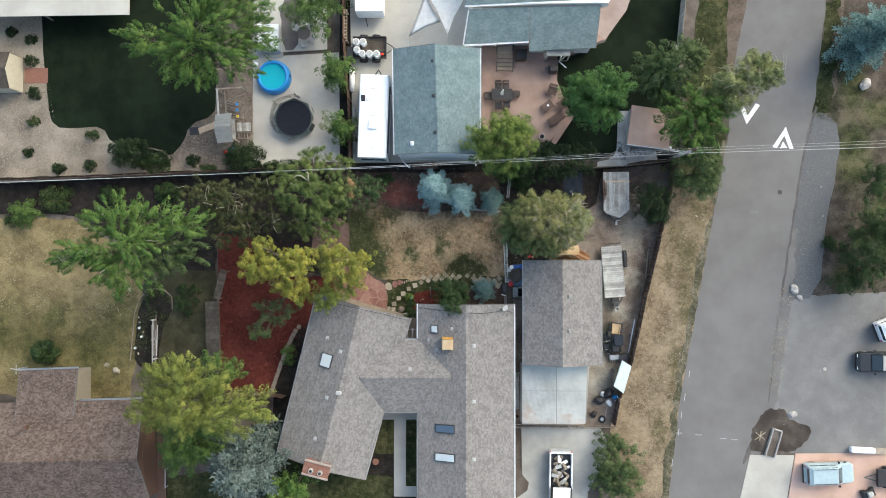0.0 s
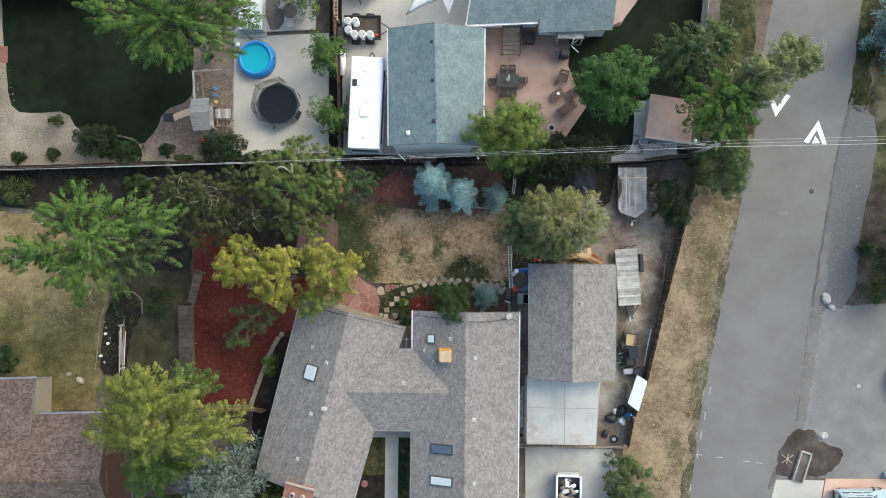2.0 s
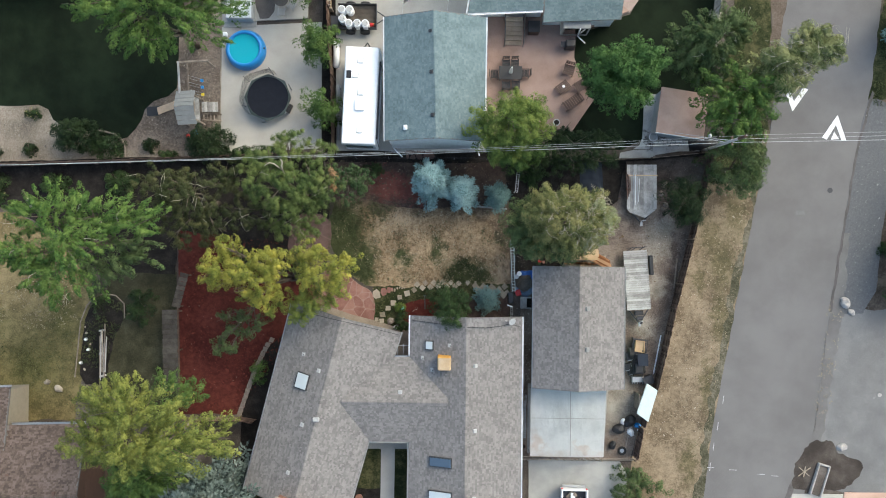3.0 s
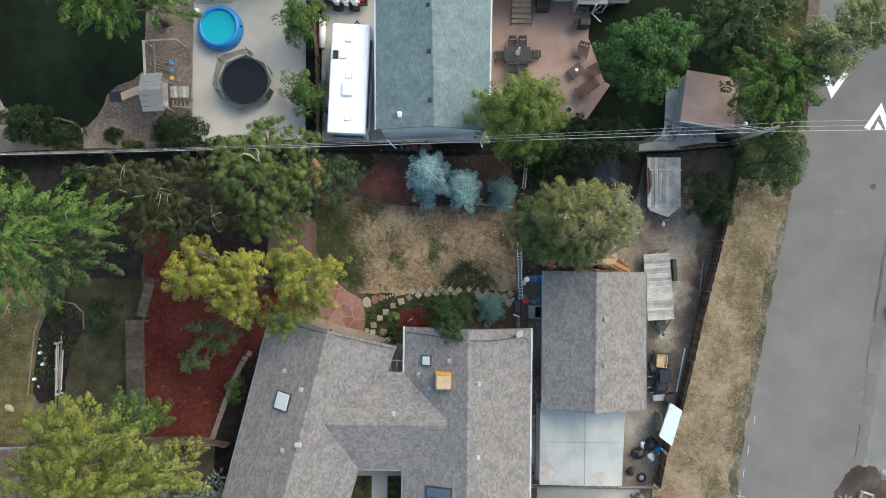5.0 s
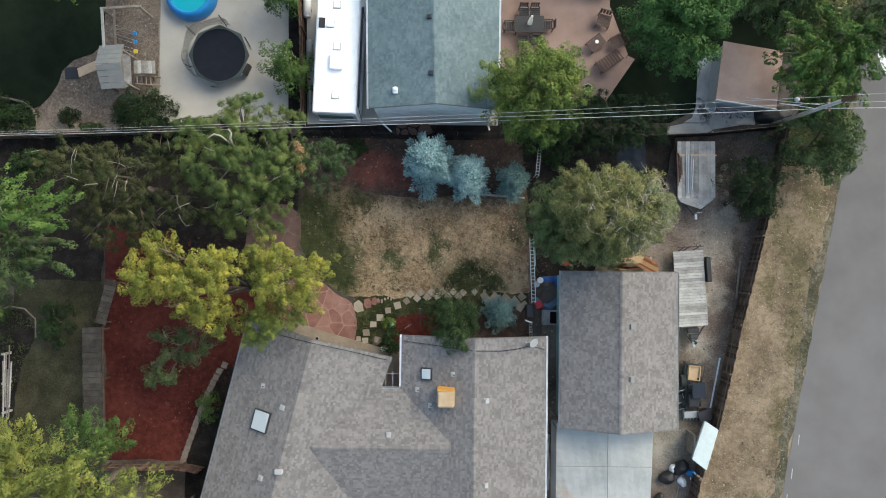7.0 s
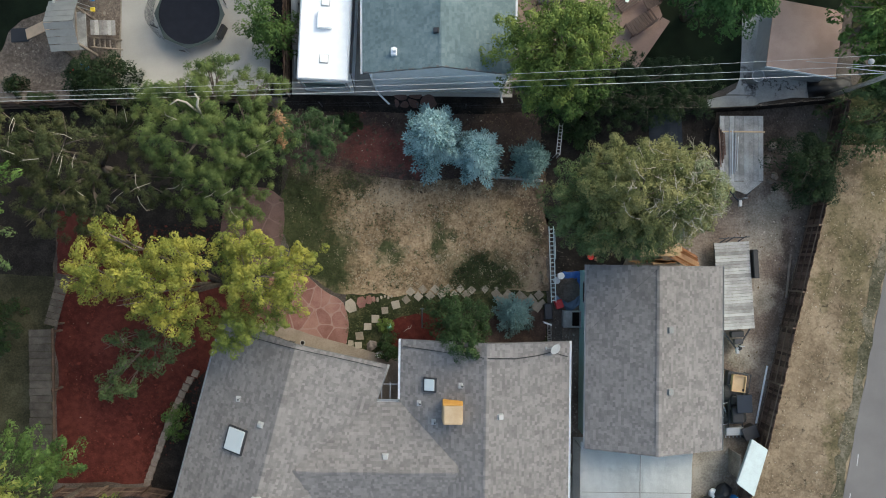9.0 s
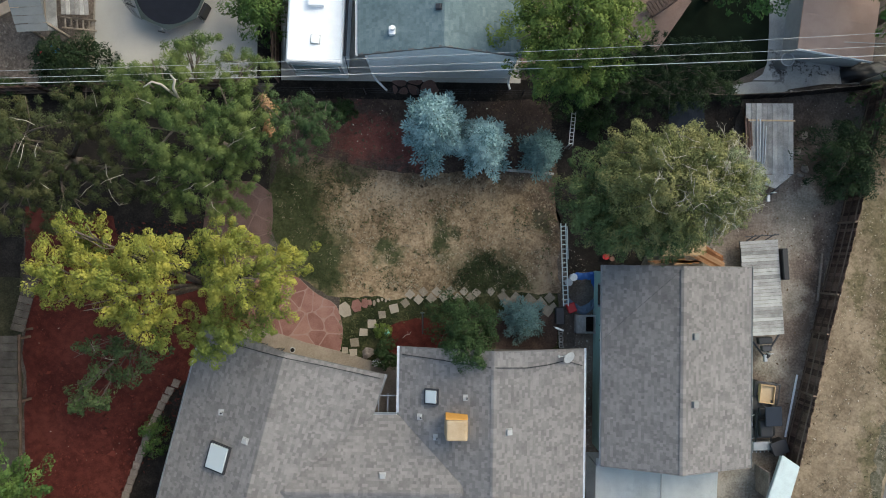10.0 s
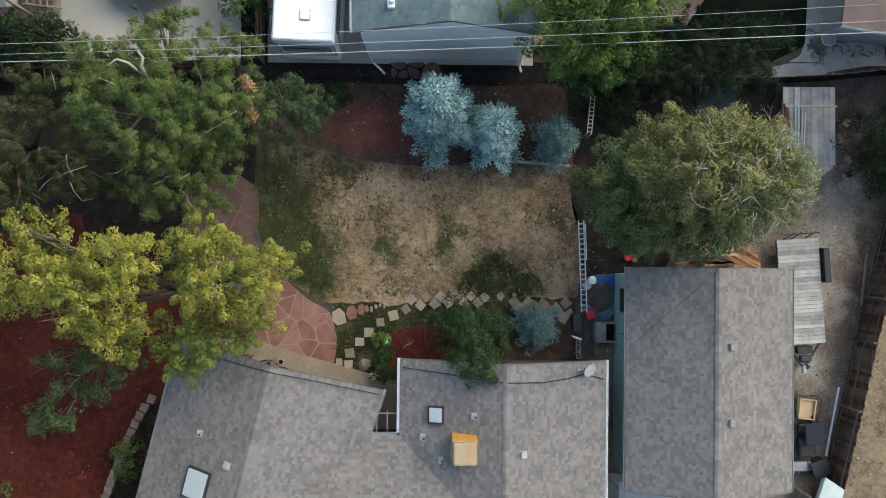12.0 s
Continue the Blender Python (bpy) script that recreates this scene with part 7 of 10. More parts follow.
# ---- fences, pole and wires ----
def fence(label, pts, height, material, rail_side=1, picket=0.14, posts=2.4, joined=False, group="yard fences", rails=(0.25, 0.9, 1.5)):
    """A board fence along pts: pickets on one face, posts and rails on the other."""
    ob = thing("fence", label, "fence", group=group)
    verts, faces = [], []
    me = None
    for (x, y), (x2, y2) in zip(pts, pts[1:]):
        ln = math.hypot(x2 - x, y2 - y)
        ang = math.degrees(math.atan2(y2 - y, x2 - x))
        m = pose(x, y, 0, 0, 0, ang)
        s = rail_side
        n = max(1, round(ln / posts))
        for i in range(n):
            part("post", box(bmesh.new(), ln * i / n - 0.045, ln * i / n + 0.045, s * 0.06 - 0.045, s * 0.06 + 0.045, 0, height * 0.97, m=m), M_WOOD_RAIL if material is M_WOOD_FENCE else M_RAIL, ob)
        for z in rails:
            if z < height:
                part("rail", box(bmesh.new(), 0.02, ln - 0.02, s * 0.03 - 0.018, s * 0.03 + 0.018, z, z + 0.07, m=m), M_WOOD_RAIL if material is M_WOOD_FENCE else M_RAIL, ob)
        k = int(ln / (picket + 0.001))
        for i in range(k):
            h = height * (1 + 0.012 * math.sin(i * 2.7 + x))
            lean = 0.012 * math.sin(i * 1.3 + y)
            if joined:
                b = len(verts)
                for zz in (0.03, h):
                    for xx in (i * (picket + 0.001), i * (picket + 0.001) + picket):
                        for yy in (-0.012 - s * 0.012, 0.006 - s * 0.012):
                            verts.append(tuple(m @ Vector((xx, yy + lean * zz, zz))))
                faces += [tuple(b + j for j in f) for f in ((0, 1, 3, 2), (4, 6, 7, 5), (0, 4, 5, 1), (2, 3, 7, 6), (0, 2, 6, 4), (1, 5, 7, 3))]
            else:
                if me is None:
                    bm = boxes((0, picket, -0.01, 0.01, 0.03, height))
                    me = bpy.data.meshes.new("board")
                    bm.to_mesh(me)
                    bm.free()
                    me.materials.append(material)
                b = new("board", me)
                b.parent = ob
                b.matrix_basis = m @ pose(i * (picket + 0.001), -s * 0.014, 0, 0.6 * math.sin(i * 1.3), 0, 0) @ Matrix.Diagonal((1, 1, h / height, 1))
    if joined:
        tagged(lump("board_run", verts, faces, material, ob), kind="stuff")
    return ob


fence("tall dark brown board fence beside the dry verge", [(18.15, 8.5), (17.45, 5.4), (16.75, 2.3), (15.95, -1.0), (15.5, -2.8), (14.9, -5.6), (14.15, -8.8), (13.2, -11.6), (12.75, -13.9)], 1.7, M_WOOD_FENCE, -1, rails=(0.2, 0.8, 1.4))
fence("low near-black board fence between back yards", [(4.2, 8.1), (11.4, 8.12), (14.0, 8.27), (18.1, 8.72)], 1.1, M_WOOD_BLACK, 1)
fence("long dark board fence behind landscaped rock", [(-46, 7.0), (-40.3, 7.1), (-25.4, 7.75), (-10.7, 8.45)], 1.6, M_WOOD_FENCE, -1, joined=True)
fence("weathered brown fence beside a parked camper", [(-10.4, 23.5), (-10.35, 19.3), (-10.2, 16.7), (-9.95, 14.1), (-9.8, 8.6)], 1.7, M_WOOD_FENCE, 1)
gate = thing("rail_gate", "weathered open lattice gate leaning across the driveway", "gate", 4.35, -14.32, 0, 0.5)
LEAN = pose(0, 0, 0, -25, 0, 0)
for z, long in ((0.12, 8.5), (0.62, 8.5), (1.22, 5.9)):
    part("rail", box(bmesh.new(), 0, long, -0.03, 0.03, z, z + 0.07, 0.006, m=LEAN), M_RAIL, gate)
for x in (0.05, 6.0, 8.45):
    part("post", boxes((x - 0.045, x + 0.045, 0.12, 0.2, 0, 0.95)), M_RAIL, gate)
for x0, count, slant in ((0.35, 5, 26), (2.25, 5, -18), (3.9, 3, 24), (4.75, 6, -28)):
    for i in range(count):
        part("slat", box(bmesh.new(), -0.03, 0.03, -0.05, -0.034, -0.1, 1.3 - 0.12 * (i % 3), 0.004, m=LEAN @ pose(x0 + i * 0.27, 0, 0.08, 0, slant + 5 * math.sin(i * 2.1), 0)), M_WOOD_OLD if i % 2 else M_RAIL, gate)
fence("low weathered timber gate fence by red mulch", [(-21.0, -11.5), (-16.6, -11.4), (-15.4, -11.6)], 1.5, M_WOOD_FENCE, 1)
fence("board fence along the street side lawn", [(19.0, 23.5), (18.6, 19.5), (18.1, 14.5)], 1.7, M_WOOD_OLD, 1)

wire_fence = thing("wire_fence", "low rusty wire fence on thin posts", "fence", group="yard fences")
for i in range(7):
    x = -10.6 + 2.45 * i
    part("post", rods(((x, 8.15, 0), (x, 8.15, 1.2), 0.03)), M_DARKMETAL, wire_fence)
for z in (0.4, 0.8, 1.18):
    part("strand", rods(((-10.6, 8.15, z), (4.1, 8.15, z), 0.004)), M_DARKMETAL, wire_fence)
bed_edge = thing("bed_edging", "grey timber edging below blue spruces", "edging", 1.9, 4.55, 0.02, -4)
part("plank", boxes((-1.6, 1.3, -0.05, 0.05, 0, 0.25)), M_WOOD_OLD, bed_edge)

walk_roof = thing("boardwalk_roof", "weathered grey board lean-to along the mulch bed", "lean-to", -21.55, -6.2, 0, 2)
for i in range(17):
    y = 2.7 - i * 0.36
    bm = box(bmesh.new(), -0.58, 0.55, -0.17, 0.17, -0.02, 0.02, 0.006, m=pose(0.03 * math.sin(i * 3), y, 1.45 + 0.01 * math.sin(i), 0, -3, 1.5 * math.sin(i * 1.7)))
    part("board", bm, M_WOOD_DIM, walk_roof)
part("edge_beam", boxes((0.52, 0.62, -3.3, 2.9, 1.3, 1.4)), M_WOOD_RAIL, walk_roof)
for y in (-3.1, -0.2, 2.7):
    part("post", boxes((0.3, 0.4, y - 0.05, y + 0.05, 0, 1.4)), M_WOOD_RAIL, walk_roof)
    part("post", boxes((-0.56, -0.46, y - 0.05, y + 0.05, 0, 1.4)), M_WOOD_RAIL, walk_roof)
walk_ramp = thing("board_ramp", "dark worn boards bending beside a mulch bed", "ramp", -21.1, -1.9, 0, -14)
for i in range(8):
    part("board", box(bmesh.new(), -0.32, 0.32, -1.3 + i * 0.33, -1.0 + i * 0.33, 0.9, 0.94, 0.005), M_WOOD_DUSK, walk_ramp)
for y in (-1.2, 1.2):
    for x in (-0.21, 0.21):
        part("post", boxes((x - 0.04, x + 0.04, y - 0.04, y + 0.04, 0, 0.92)), M_WOOD_RAIL, walk_ramp)

pole = thing("utility_pole", "weathered timber utility pole with crossarm and transformer hardware", "utility pole", 17.85, 9.0, 0)
part("shaft", cyl(bmesh.new(), (0, 0, -0.3), (-1.1, -0.8, 11.5), 0.12, 0.085, 14), M_POLE, pole, smooth=True)
part("pole_tip", cyl(bmesh.new(), (-0.957, -0.696, 10.0), (-1.102, -0.801, 11.52), 0.105, 0.1, 14), M_BROWNWALL, pole, "rust-brown tip band")
part("crossarm", boxes((-0.85, -0.75, -0.88, -0.28, 8.3, 8.4)), M_WOOD_RAIL, pole)
part("guy_wire", rods(((-0.78, -0.57, 8.2), (-3.5, 0.48, 5.0), 0.012), ((-0.67, -0.49, 7.0), (-2.0, 0.08, 5.6), 0.02)), M_CABLE, pole)
bm = bmesh.new()
ball(bm, (-1.9, -0.12, 7.4), 0.13)
part("insulator", bm, M_WHITE_DULL, pole)
for x, y, z in ((-1.08, -0.76, 11.5), (-0.83, -0.58, 8.62), (-0.7, -0.51, 7.32)):
    part("insulator", cyl(bmesh.new(), (x, y, z - 0.1), (x, y, z + 0.12), 0.06, 0.03, 10), M_WHITE_DULL, pole)
for y0, dy, z0, dz, bow, r, lab in ((7.56, 0.0425, 9.69, 0.0644, 0.0019, 0.0055, "thin pale overhead wire"), (7.79, 0.0402, 7.5, 0.0461, 0.00124, 0.007, "twisted pale overhead cable"), (7.86, 0.0354, 6.08, 0.0491, 0.00116, 0.013, "thick pale overhead cable")):
    w = thing("overhead_wire", lab, "wire", 0, 0, 0, group="overhead wires")
    bm = bmesh.new()
    end = z0 + dz * 17.5 + bow * 17.5 ** 2
    pts = [Vector((x, y0 + dy * x, z0 + dz * x + bow * x * x)) for x in [-52 + 69.5 * i / 40 for i in range(41)]]
    tube(bm, pts, [r] * len(pts), 6)
    pts = [Vector((17.5 + 45 * i / 20, y0 + dy * (17.5 + 45 * i / 20), end - 0.9 * 4 * (i / 20) * (1 - i / 20))) for i in range(21)]
    tube(bm, pts, [r] * len(pts), 6)
    part("strand", bm, M_CABLE, w)


# ---- vehicles ----
def wheel(parent, x, y, r=0.36, w=0.22):
    t = part("wheel", cyl(bmesh.new(), (x, y - w / 2, r), (x, y + w / 2, r), r, seg=20), M_RUBBER, parent, smooth=False)
    part("rim", cyl(bmesh.new(), (x, y - w / 2 - 0.01, r), (x, y + w / 2 + 0.01, r), r * 0.6, seg=16), M_METAL, t)


def hull(bm, rows, bevel=0.0):
    """A body from cross rows: (x, half width low, half width top, z low, z top)."""
    prev = None
    for x, wl, wt, z0, z1 in rows:
        ring = [bm.verts.new(p) for p in ((x, -wl, z0), (x, wl, z0), (x, wl, z0 + (z1 - z0) * 0.6), (x, wt, z1), (x, -wt, z1), (x, -wl, z0 + (z1 - z0) * 0.6))]
        if prev:
            for i in range(6):
                bm.faces.new((prev[i], prev[(i + 1) % 6], ring[(i + 1) % 6], ring[i]))
        else:
            bm.faces.new(ring[::-1])
        prev = ring
    bm.faces.new(prev)
    if bevel:
        bmesh.ops.bevel(bm, geom=bm.edges[:], offset=bevel, segments=2, affect="EDGES", profile=0.5, clamp_overlap=True)
    return bm


def wagon(name, label, x, y, rz, length, width, material, roof_material=None, roof_rack=True):
    """A square-backed car, nose along +x."""
    ob = thing(name, label, "car", x, y, 0.04, rz)
    h, L = width / 2, length / 2
    part("body", hull(bmesh.new(), [(-L, h * 0.9, h * 0.84, 0.38, 0.95), (-L + 0.15, h, h * 0.93, 0.3, 1.02), (L * 0.3, h, h * 0.93, 0.3, 1.0), (L * 0.42, h, h * 0.9, 0.3, 0.98), (L - 0.25, h * 0.97, h * 0.82, 0.3, 0.86), (L, h * 0.8, h * 0.7, 0.38, 0.72)], 0.03), material, ob)
    cab = part("cabin", hull(bmesh.new(), [(-L + 0.08, h * 0.9, h * 0.74, 0.95, 1.5), (-L + 0.35, h * 0.9, h * 0.75, 0.95, 1.64), (L * 0.18, h * 0.9, h * 0.74, 0.95, 1.62), (L * 0.45, h * 0.86, h * 0.72, 0.92, 1.05)], 0.02), material, ob)
    for s in (-1, 1):
        for x0, x1 in ((-L + 0.3, -L + 0.95), (-L + 1.05, -L * 0.12), (-L * 0.12 + 0.1, L * 0.2)):
            bm = bmesh.new()
            lo, hi = (s * h * 0.93, 1.08), (s * h * 0.79, 1.57)
            vs = [bm.verts.new((x, *q)) for x, q in ((x0, lo), (x1, lo), (x1 - 0.06, hi), (x0 + 0.06, hi))]
            vs += [bm.verts.new((v.co.x, v.co.y - s * 0.05, v.co.z)) for v in vs]
            bmesh.ops.convex_hull(bm, input=vs)
            part("side_window", bm, M_CARGLASS, cab)
    part("rear_window", boxes((-L + 0.06, -L + 0.12, -h * 0.7, h * 0.7, 1.1, 1.48)), M_CARGLASS, cab)
    part("roof", box(bmesh.new(), -L + 0.3, L * 0.17, -h * 0.72, h * 0.7, 1.6, 1.68, 0.03), roof_material or material, ob)
    if roof_rack:
        for s in (-1, 1):
            part("roof_rail", boxes((-L + 0.4, L * 0.1, s * h * 0.68 - 0.02, s * h * 0.68 + 0.02, 1.68, 1.73)), M_DARKMETAL, ob)
    for s in (-1, 1):
        part("mirror", box(bmesh.new(), L * 0.3, L * 0.38, s * (h + 0.1) - 0.09, s * (h + 0.1) + 0.09, 1.0, 1.15, 0.02), M_BLACK, ob)
        part("headlight", box(bmesh.new(), L - 0.12, L - 0.02, s * h * 0.6 - 0.14, s * h * 0.6 + 0.14, 0.62, 0.76, 0.02), M_SKYGLASS, ob)
        part("tail_light", boxes((-L - 0.01, -L + 0.05, s * h * 0.78 - 0.07, s * h * 0.78 + 0.07, 0.7, 0.95)), M_RED, ob)
        for wx in (-L * 0.62, L * 0.62):
            wheel(ob, wx, s * (h - 0.12))
    part("bumper", box(bmesh.new(), -L - 0.06, -L + 0.1, -h * 0.9, h * 0.9, 0.35, 0.55, 0.03), M_BLACK, ob)
    bm = bmesh.new()
    vs = [bm.verts.new((x, y, z + dz)) for x, z in ((L * 0.2, 1.61), (L * 0.46, 1.04)) for y in (-h * 0.7, h * 0.7) for dz in (0.0, 0.03)]
    bmesh.ops.convex_hull(bm, input=vs)
    part("windscreen", bm, M_CARGLASS, cab)
    return ob


wagon("sport_utility_car", "pale blue station wagon parked on salmon concrete", 30.95, -17.85, 2, 4.1, 1.78, M_CARBLUE)
jeep = wagon("off_road_car", "black off-road car with grey soft top on gravel", 35.4, -8.4, 180, 4.1, 1.75, M_CARBLACK, M_CONC_GREY, False)
part("spare_wheel", cyl(bmesh.new(), (-2.1, 0, 0.95), (-2.32, 0, 0.95), 0.36, seg=20), M_RUBBER, jeep)
wagon("white_car", "white car parked on gravel lot", 37.2, -5.2, 20, 4.4, 1.8, M_CARWHITE)

pickup = thing("pickup_truck", "white pickup truck loaded with boards and bags", "truck", 8.25, -18.9, 0.06, -91)
part("cab_body", hull(bmesh.new(), [(0.3, 0.93, 0.88, 0.4, 1.15), (1.5, 0.95, 0.88, 0.4, 1.15), (2.6, 0.93, 0.82, 0.4, 1.08), (2.95, 0.85, 0.7, 0.45, 0.95)], 0.03), M_CARWHITE, pickup)
part("cabin", hull(bmesh.new(), [(0.0, 0.88, 0.72, 1.1, 1.75), (1.0, 0.88, 0.72, 1.1, 1.78), (1.75, 0.85, 0.7, 1.1, 1.18)], 0.02), M_CARGLASS, pickup, "dark glass cabin")
part("roof", box(bmesh.new(), 0.0, 1.0, -0.73, 0.73, 1.76, 1.83, 0.03), M_CARWHITE, pickup)
for r in ((-2.7, 0.25, -0.98, -0.86, 0.5, 1.2), (-2.7, 0.25, 0.86, 0.98, 0.5, 1.2), (-2.75, -2.67, -0.98, 0.98, 0.5, 1.18)):
    part("bed_side", box(bmesh.new(), *r, 0.02), M_CARWHITE, pickup)
part("bed_floor", boxes((-2.66, 0.25, -0.855, 0.855, 0.55, 0.62)), M_DARKMETAL, pickup)
part("bumper", box(bmesh.new(), -2.95, -2.77, -0.85, 0.85, 0.45, 0.6, 0.03), M_METAL, pickup)
for s in (-1, 1):
    part("tail_light", boxes((-2.78, -2.7, s * 0.9 - 0.06, s * 0.9 + 0.06, 0.75, 1.05)), M_RED, pickup)
    part("mirror", box(bmesh.new(), 1.2, 1.35, s * 1.1 - 0.12, s * 1.1 + 0.12, 1.15, 1.35, 0.02), M_BLACK, pickup)
    for wx in (-1.8, 2.0):
        wheel(pickup, wx, s * 0.82, 0.38)
load = thing("truck_load", "jumbled boards, pale bags and buckets in a truck bed", "cargo", 8.25, -17.6, 0.7)
rng = random.Random(4)
for i in range(24):
    c = (rng.uniform(-0.55, 0.55), rng.uniform(-1.15, 1.1), 0.12 + rng.uniform(0, 0.4))
    part("bag" if i % 2 else "board", roughen(box(bmesh.new(), -0.3, 0.3, -rng.uniform(0.06, 0.2), 0.12, -0.08, 0.08, 0.04, m=pose(*c, 0, rng.uniform(-15, 15), rng.uniform(0, 180))), 0.04, 4), rng.choice((M_WHITE, M_STONE, M_STONE, M_TANSTONE, M_WHITE_DULL, M_BLACK)), load)

# camper trailer
camper = thing("camper_trailer", "long white camper trailer beside a workshop", "trailer", -7.55, 12.2, 0.06, -2)
part("body", box(bmesh.new(), -1.22, 1.22, -3.45, 3.55, 0.55, 3.2, 0.1, seg=3), M_WHITE, camper)
part("roof_skin", box(bmesh.new(), -1.15, 1.15, -3.38, 3.48, 3.19, 3.25, 0.025), M_RVWHITE, camper)
part("front_cap", hull(bmesh.new(), [(0, 1.15, 1.1, 0, 0.25), (0.01, 1.15, 1.1, 0, 0.26)]), M_WHITE, camper).matrix_basis = pose(0, -3.4, 3.0, 0, 0, -90)
part("windscreen", box(bmesh.new(), -1.0, 1.0, -3.475, -3.455, 1.75, 2.75, 0.008), M_TEALGLASS, camper, "teal front window with sky reflection in its colour")
part("window_graphic", prism(bmesh.new(), [(-0.85, -0.06), (-0.3, 0.08), (0.3, 0.02), (0.9, 0.1), (0.55, -0.05), (-0.2, -0.1)], 0, 0.006), M_BLACK, camper).matrix_basis = pose(0, -3.48, 2.3, 90, 0, 0)
part("front_trim", boxes((-1.14, 1.14, -3.5, -3.455, 1.45, 1.6)), M_WHITE_DULL, camper)
for sx in (-1.1, 1.1):
    part("corner_trim", boxes((sx - 0.05, sx + 0.05, -3.49, -3.455, 1.6, 2.95)), M_WHITE_DULL, camper)
for s, z in ((1.24, 2.2), (-1.24, 2.2)):
    part("side_stripe", boxes((s - 0.006, s + 0.006, -3.2, 3.3, 1.0, 1.25)), M_GREYSIDE, camper)
part("awning", rods(((1.3, -3.0, 2.95), (1.3, 2.6, 2.95), 0.06), ((1.3, -3.0, 2.95), (1.34, -3.4, 1.6), 0.02), ((1.3, 2.6, 2.95), (1.34, 2.2, 1.6), 0.02)), M_DARKMETAL, camper)
for x, y, s in ((-0.1, 2.55, 0.36), (-0.4, 1.48, 0.36), (0.0, 0.25, 0.36), (0.05, -2.45, 0.36)):
    part("roof_hatch", box(bmesh.new(), x - s / 2, x + s / 2, y - s / 2, y + s / 2, 3.27, 3.36, 0.02), M_RVWHITE, camper)
    part("hatch_gasket", boxes((x - s / 2 - 0.03, x + s / 2 + 0.03, y - s / 2 - 0.03, y + s / 2 + 0.03, 3.245, 3.268)), M_CONC_GREY, camper)
part("air_conditioner", box(bmesh.new(), -0.32, 0.38, -1.05, -0.2, 3.25, 3.52, 0.06, seg=2), M_RVWHITE, camper)
part("smoked_hatch", box(bmesh.new(), -1.05, -0.7, 1.25, 1.8, 3.25, 3.34, 0.02), M_BLACK, camper, "dark smoked roof hatch")
part("tongue", rods(((-0.7, 3.5, 0.5), (0, 4.6, 0.5), 0.05), ((0.7, 3.5, 0.5), (0, 4.6, 0.5), 0.05)), M_DARKMETAL, camper)
part("propane_cover", box(bmesh.new(), -0.38, 0.38, 3.62, 4.05, 0.55, 1.15, 0.12, seg=2), M_WHITE, camper)
for s in (-1.05, 1.05):
    for y in (-0.6, 0.25):
        t = part("wheel", cyl(bmesh.new(), (s - 0.1, y, 0.35), (s + 0.1, y, 0.35), 0.35, seg=18), M_RUBBER, camper)

# utility trailer with drums
util = thing("utility_trailer", "dark steel utility trailer with worn timber bed", "trailer", -8.15, 18.7, 0.06, 0)
for i in range(9):
    part("plank", boxes((-1.4, 1.4, -0.85 + i * 0.19, -0.85 + i * 0.19 + 0.18, 0.55, 0.6)), M_WOOD_DUSK, util)
for r in ((-1.45, 1.45, -0.92, -0.88, 0.5, 0.95), (-1.45, 1.45, 0.88, 0.92, 0.5, 0.95), (1.41, 1.45, -0.9, 0.9, 0.5, 0.95)):
    part("side_rail", boxes(r), M_DARKMETAL, util)
part("tongue", rods(((1.4, -0.5, 0.5), (2.15, 0, 0.5), 0.04), ((1.4, 0.5, 0.5), (2.15, 0, 0.5), 0.04)), M_DARKMETAL, util)
for x in (-0.55, 0.55):
    for s in (-1.05, 1.05):
        part("wheel", cyl(bmesh.new(), (x, s - 0.1, 0.36), (x, s + 0.1, 0.36), 0.36, seg=18), M_RUBBER, util)
for x, y in ((-9.25, 19.05), (-8.67, 19.05), (-9.2, 18.35), (-8.72, 18.02), (-8.1, 18.02), (-7.5, 18.0)):
    d = thing("drum", "white plastic drum standing on a trailer", "drum", x, y, 0.62, group="drums on the trailer")
    bm = cyl(bmesh.new(), (0, 0, 0), (0, 0, 0.85), 0.29, seg=20)
    bmesh.ops.bevel(bm, geom=[e for e in bm.edges if len({round(v.co.z, 2) for v in e.verts}) == 1], offset=0.04, segments=2, affect="EDGES")
    part("barrel", bm, M_WHITE, d)
    part("lid", cyl(bmesh.new(), (0, 0, 0.85), (0, 0, 0.88), 0.22, seg=20), M_WHITE_DULL, d)
    part("bung", cyl(bmesh.new(), (0.12, 0, 0.88), (0.12, 0, 0.9), 0.03, seg=8), M_BLACK, d)
fuel = thing("fuel_can", "red fuel can on a trailer bed", "can", -7.05, 18.1, 0.61)
part("can", box(bmesh.new(), -0.14, 0.14, -0.1, 0.1, 0, 0.3, 0.03), M_RED, fuel)
part("spout", rods(((0.08, 0, 0.3), (0.16, 0, 0.42), 0.02)), M_YELLOW, fuel)

cargo_trailer = thing("cargo_trailer", "white enclosed cargo trailer on concrete", "trailer", -8.05, 23.3, 0.06)
part("body", box(bmesh.new(), -1.2, 1.2, -1.9, 2.2, 0.5, 2.2, 0.06, seg=2), M_WHITE, cargo_trailer)
part("skirt", boxes((-1.15, 1.15, -1.94, -1.91, 0.5, 2.0)), M_GREYSIDE, cargo_trailer)
part("tongue", rods(((-0.5, -1.9, 0.5), (-0.3, -2.7, 0.5), 0.04)), M_DARKMETAL, cargo_trailer)
for s in (-1.1, 1.1):
    part("wheel", cyl(bmesh.new(), (s - 0.1, 0.2, 0.34), (s + 0.1, 0.2, 0.34), 0.34, seg=16), M_RUBBER, cargo_trailer)

